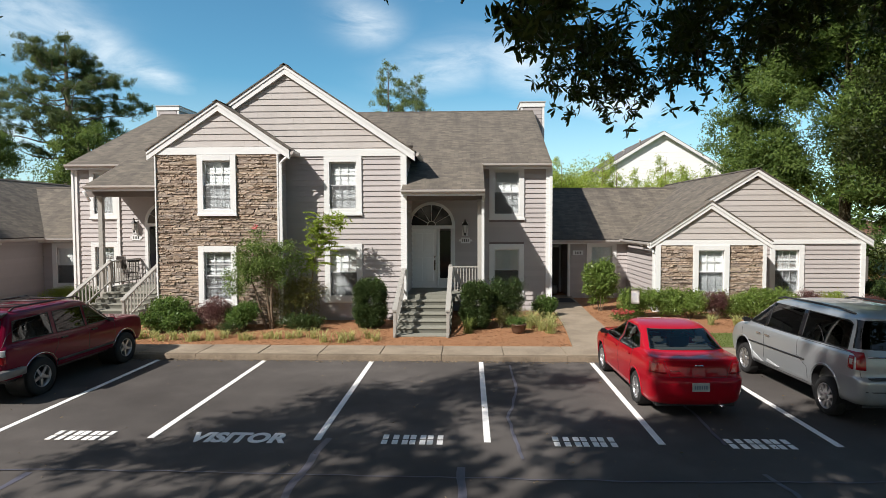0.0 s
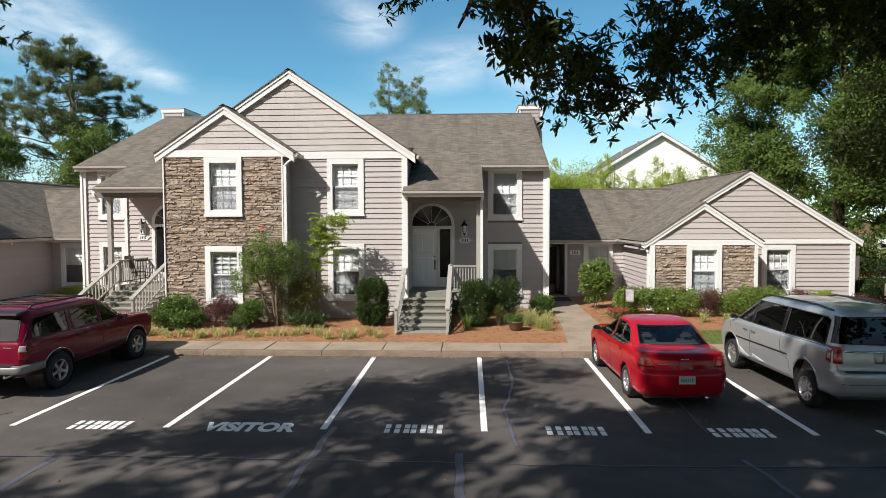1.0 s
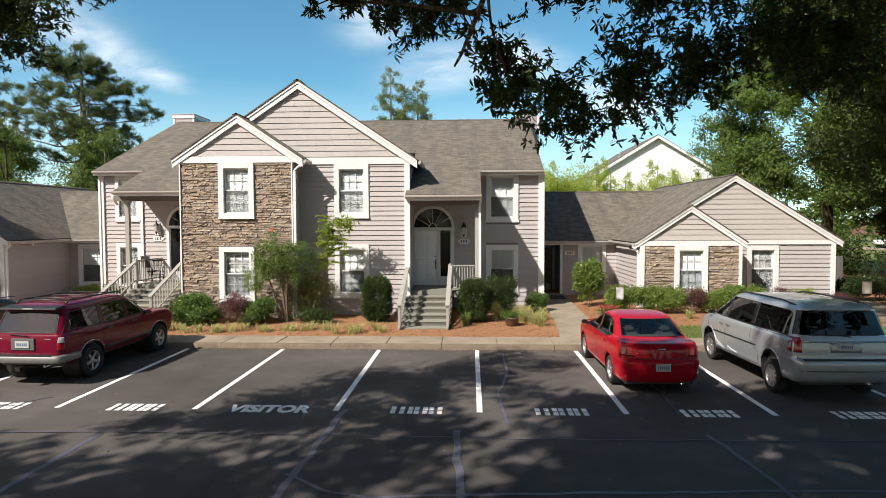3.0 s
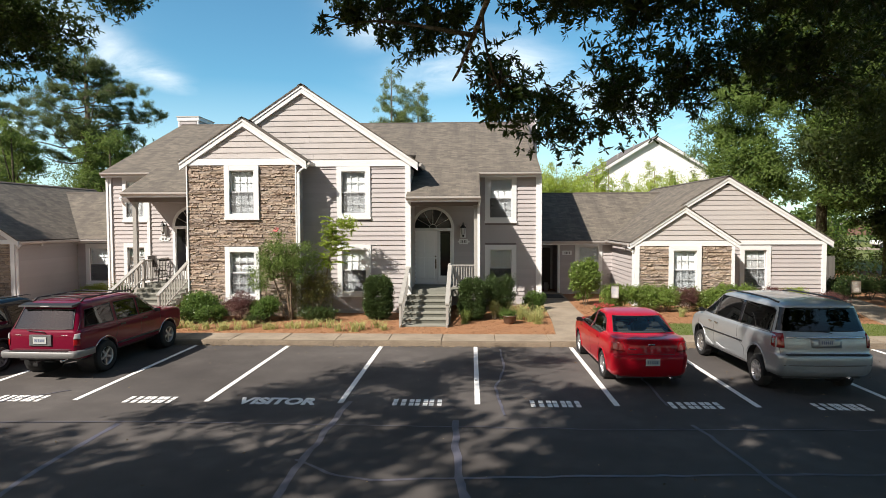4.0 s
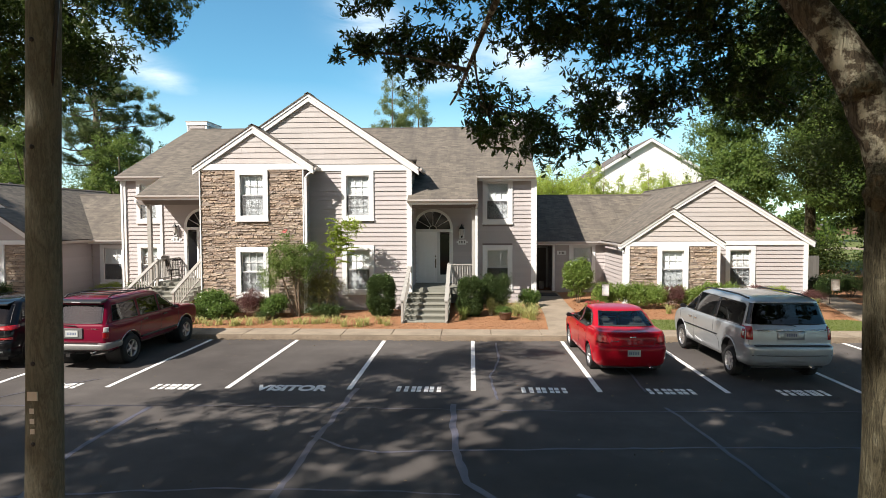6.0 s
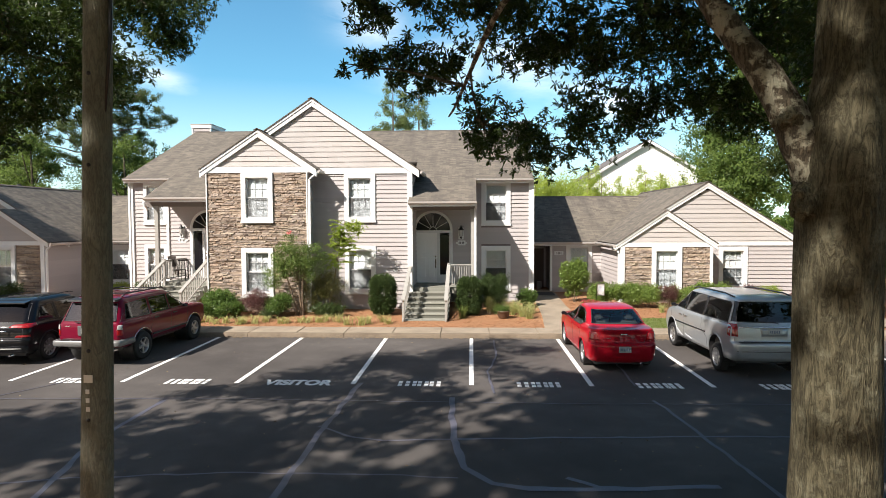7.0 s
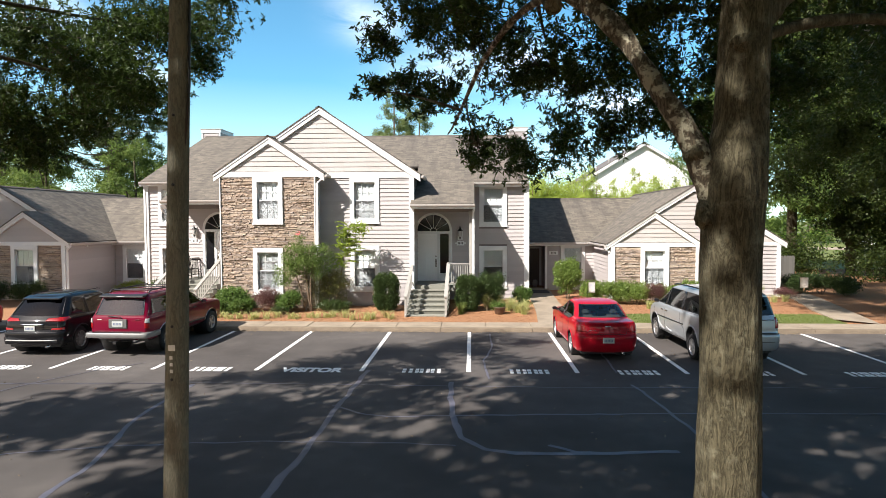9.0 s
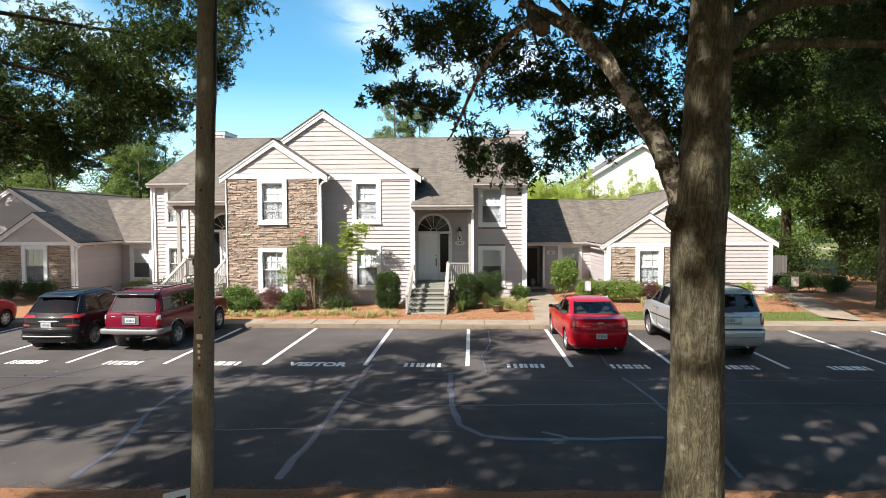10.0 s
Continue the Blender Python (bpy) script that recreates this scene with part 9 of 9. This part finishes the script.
# ---------------------------------------------------------------- farther buildings and woods
def far_house(name, label, x0, x1, y, ze, zp, depth, wall_mat):
    h = thing(name, label, "house")
    bm = bmesh.new()
    xm = (x0 + x1) / 2
    prism(bm, [(x0, y, -0.1), (x1, y, -0.1), (x1, y, ze), (xm, y, zp), (x0, y, ze)], (0, depth, 0))
    part("wall", bm, wall_mat, h)
    sl = (zp - ze) / (xm - x0)
    for s, xe in ((-1, x0), (1, x1)):
        bm = bmesh.new()
        e = xe + s * 0.4
        prism(bm, [(e, y - 0.35, ze - 0.4 * sl + 0.12), (xm, y - 0.35, zp + 0.12), (xm, y - 0.35, zp + 0.30), (e, y - 0.35, ze - 0.4 * sl + 0.30)], (0, depth + 0.7, 0))
        part("roof", bm, M_ROOFDARK, h)
        bm = bmesh.new()
        prism(bm, [(e, y - 0.40, ze - 0.4 * sl - 0.08), (xm, y - 0.40, zp - 0.08), (xm, y - 0.40, zp + 0.22), (e, y - 0.40, ze - 0.4 * sl + 0.22)], (0, 0.05, 0))
        part("rake_board", bm, M_TRIM, h)
    for k in range(14):
        z = ze - 1.2 + k * 0.25
        f = max(0, (z - ze) / (zp - ze))
        a, b = x0 + (xm - x0) * f + 0.1, x1 - (x1 - xm) * f - 0.1
        if b - a > 0.4:
            boxpart("siding_board", (a, b, y - 0.03, y, z, z + 0.23), wall_mat, h)
    return h


M_ROOFDARK = speckled("far_shingle", (0.10, 0.09, 0.085), (0.16, 0.15, 0.14), 30, 0.9)
M_WHITEWALL = painted("white_siding", (0.90, 0.90, 0.89), 0.5, 0.02, 0.05)
M_BRICK = speckled("far_brick", (0.19, 0.105, 0.08), (0.27, 0.155, 0.115), 14, 0.9)
wh = far_house("white_house", "tall white-sided house with a gabled roof", 13.2, 24.9, 59.5, 8.3, 11.85, 14, M_WHITEWALL)
for dx, dz in ((-3.2, 9.9), (-4.6, 9.0), (-1.6, 10.9)):
    bm = bmesh.new()
    lathe(bm, [(.08, 0), (.08, .6), (.12, .62), (.12, .7)], 8, Matrix.Translation((19.05 + dx, 61.5, dz)))
    part("roof_vent", bm, M_TRIM, wh)
far_house("brick_house", "low brick house far across the lawn", 95.0, 107.0, 160.0, 2.2, 3.9, 9, M_BRICK)
rd = boxpart("far_road", (24, 140, 76, 83, -0.05, 0.0), M_CONCRETE, None)
tagged(rd, "pale road beyond the lawn", "road", kind="structure")

# weathered board fence behind the right wing
fence = thing("board_fence", "weathered grey board fence beside the wing", "fence")
pick = bmesh.new()
prism(pick, [(0, 0, 0), (.14, 0, 0), (.14, 0, 1.62), (.11, 0, 1.70), (.03, 0, 1.70), (0, 0, 1.62)], (0, .025, 0))
pm = mesh_of("board", pick, painted("weathered_board", (.11, .104, .093), .85, .15, .4))
for k in range(8):
    piece("board", pm, fence, pose(17.2 + k * .15, 28.0, .22))
for z in (.45, 1.35):
    boxpart("fence_rail", (17.2, 18.4, 28.03, 28.07, z, z + .09), pm.materials[0], fence)

# far woods: many leafy clumps as one sheet of stuff
def woods(name, boxes, material, n, leaf, label):
    P = []
    for (x0, x1, y0, y1, z0, z1) in boxes:
        for k in range(max(3, int((x1 - x0) / 1.6))):
            h = RNG.uniform(.55, 1.0)
            cx, cy = RNG.uniform(x0, x1), RNG.uniform(y0, y1)
            zt = z0 + (z1 - z0) * h
            for _ in range(5):
                P.append(in_blob((cx + RNG.normal() * 1.0, cy, RNG.uniform(z0 + .8, zt)), (RNG.uniform(1.0, 2.0), 1.2, RNG.uniform(.8, 1.6)), n, .4))
    pos, way = tufts(np.concatenate(P), 6, .2, .1)
    o = new(name, leaf_mesh(name, pos, way, *leaf, material))
    return tagged(o, label, "woods", kind="stuff")


woods("far_woods", [(-70, 60, 95, 105, 0, 9), (30, 110, 100, 112, 0, 11), (-75, -38, 55, 62, 0, 9), (-20, 4, 66, 72, 0, 7)], M_FARLEAF, 13, (.85, .42), "line of mid-green trees in the distance")
woods("tree_belt", [(-40, -18, 47.5, 50, 2, 11.0), (-40, -16, 46.8, 48, 2, 8.5), (-36, -20, 46, 47, 3, 9.5)], M_FARLEAF, 46, (.24, .11), "belt of leafy mid-green trees behind the houses")
woods("bamboo_thicket", [(3.5, 12, 46, 48, 2.5, 8.2), (12, 21, 46, 48, 2.5, 6.7), (4, 12, 44.5, 46, 2.5, 7.4), (12, 20, 44.5, 46, 2.5, 6.4), (3.5, 12, 44, 45, 4.2, 7.2), (8, 20, 44, 45, 3.6, 6.6)], M_BAMBOO, 70, (.22, .06), "bright yellow-green bamboo thicket behind the wing")
woods("undergrowth", [(20, 27, 41, 47, 0, 3.0), (46, 60, 56, 62, 0, 2.0), (-34, -14, 37, 41, 0, 5.2)], M_BRIGHT, 22, (.3, .13), "bright green brush behind the houses")
woods("undergrowth", [(19.0, 26, 28.6, 32.5, 0, 2.6), (29, 40, 27, 33, 0, 2.2), (26.6, 33, 31.5, 33.5, 0, 2.5)], M_SHADETONELEAF, 60, (.20, .09), "brush under the trees with shade put into its dark green")

# white pickup parked on the far road
pickup, bvh_ = make_car(dict(
    name="pickup_truck", label="white pickup truck parked on the far road", paint=car_paint("white_paint", (0.70, 0.70, 0.68)),
    corners=(0.12, 0.35, 0.04),
    levels=[(.50, -2.6, 2.6, .85), (.55, -2.68, 2.70, .93), (.80, -2.7, 2.74, .96), (1.0, -2.69, 2.66, .955), (1.08, -2.66, 2.4, .94), (1.10, -2.5, 2.0, .92), (1.12, -1.0, 1.7, .88), (1.14, -.72, 1.5, .86),
            (1.25, -.66, 1.3, .83), (1.6, -.55, .95, .74), (1.75, -.5, .75, .70), (1.82, -.4, .5, .6), (1.85, -.2, .2, .3)],
    rear_axle=-1.7, front_axle=1.75, arch=0.44, wheel_r=0.38, track=0.82, side_windows=[([(1.15, 1.14), (.40, 1.14), (.40, 1.68), (.75, 1.66)], True), ([(.30, 1.14), (-.45, 1.14), (-.45, 1.66), (.30, 1.69)], True)],
    rear_window=[(-.6, 1.22), (.6, 1.22), (.55, 1.62), (-.55, 1.62)], rear_glass=M_TINT, windshield=[(-.66, 1.26), (.66, 1.26), (.56, 1.70), (-.56, 1.70)], cabin=(-.5, 1.2, 1.1, 0.8), seats=[], wheel_mesh=wheel_meshes(0.38, 0.26, 6),
    seams=[], handles=[], mirror=(1.0, 1.18), lamps=[], plate=(0.0, .70, .305, .152, None)))
pickup.matrix_basis = pose(56.0, 79.5, 0, 0, 0, 84)
# ---------------------------------------------------------------- ledge stones of the bays, last of all
def stone_template(seed):
    rng = np.random.default_rng(seed)
    bm = bmesh.new()
    n = 5
    top = []
    for i in range(n):
        u = i / (n - 1)
        top.append((u, 1 - 0.16 * rng.uniform() * (1.5 if i in (0, n - 1) else 1), 0.0 + 0.11 * rng.uniform() * (1.5 if i in (0, n - 1) else 1)))
    outline = [(u, b) for u, a, b in top] + [(u, a) for u, a, b in reversed(top)]
    back = [bm.verts.new((u, 0, z)) for u, z in outline]
    c = (0.5, 0.5)
    mid = [bm.verts.new((c[0] + (u - c[0]) * 0.995, -0.75, c[1] + (z - c[1]) * 0.97)) for u, z in outline]
    front = [bm.verts.new((c[0] + (u - c[0]) * 0.95, -1.0 - 0.20 * rng.uniform(-1, 1), c[1] + (z - c[1]) * 0.89)) for u, z in outline]
    for a, b in ((back, mid), (mid, front)):
        for i in range(len(a)):
            j = (i + 1) % len(a)
            bm.faces.new((a[i], a[j], b[j], b[i]))
    m = len(front)
    for i in range(n - 1):
        bm.faces.new((front[i], front[i + 1], front[m - 2 - i], front[m - 1 - i]))
    bmesh.ops.recalc_face_normals(bm, faces=bm.faces[:])
    return mesh_of("stone", bm, M_STONE)


STONES = [stone_template(k) for k in range(14)]


def lay_stones(wall_ob, length, z0, z1, hole, seed, split):
    """Random stacked stone on a wall's face: single stones below split, the rest joined."""
    rng = np.random.default_rng(seed)
    joined_v, joined_f = [], []
    count = 0
    z = z0
    while z < z1 - 0.015:
        h = min(float(rng.choice([.026, .037, .050, .070, .100], p=[.22, .30, .26, .15, .07])), z1 - z)
        for a, b in spans(0, length, z, z + h, hole):
            u = a
            while u < b - 0.02:
                w = float(rng.uniform(.12, .62)) * (0.75 if h > .065 else 1.0)
                if b - (u + w) < .10:
                    w = b - u
                d = float(rng.uniform(.026, .076))
                tip = float(rng.uniform(-.012, .012)) if w > .2 else float(rng.uniform(-.05, .05))
                m = Matrix.Translation((u + .002, 0, z + .001)) @ Matrix.Rotation(tip, 4, "Y") @ Matrix.Diagonal((w - .003, d, h * float(rng.uniform(.98, 1.12)), 1))
                me = STONES[int(rng.integers(0, len(STONES)))]
                if z < split and count < 300:
                    piece("stone", me, wall_ob, m)
                    count += 1
                else:
                    i = len(joined_v)
                    joined_v += [tuple(m @ v.co) for v in me.vertices]
                    joined_f += [tuple(i + k for k in p.vertices) for p in me.polygons]
                u += w
        z += h
    if joined_v:
        me = bpy.data.meshes.new("upper_stones")
        me.from_pydata(joined_v, [], joined_f)
        me.materials.append(M_STONE_ISL)
        o = new("upper_stones", me)
        o.parent = wall_ob
        tagged(o, "stacked brown ledge stones higher on the bay", kind="stuff")


lay_stones(wall_stone, 4.0, 0.0, 5.70, [cut_of(-7.64 + 9.66, 3.75), cut_of(-7.66 + 9.66, 0.80)], 5, 2.6)
lay_stones(wing_r, 3.77, 0.0, 2.64, [cut_of(1.90, 0.70)], 6, 9)
lay_stones(wing_l, 3.77, 0.0, 2.77, [cut_of(1.87, 0.83)], 7, 9)
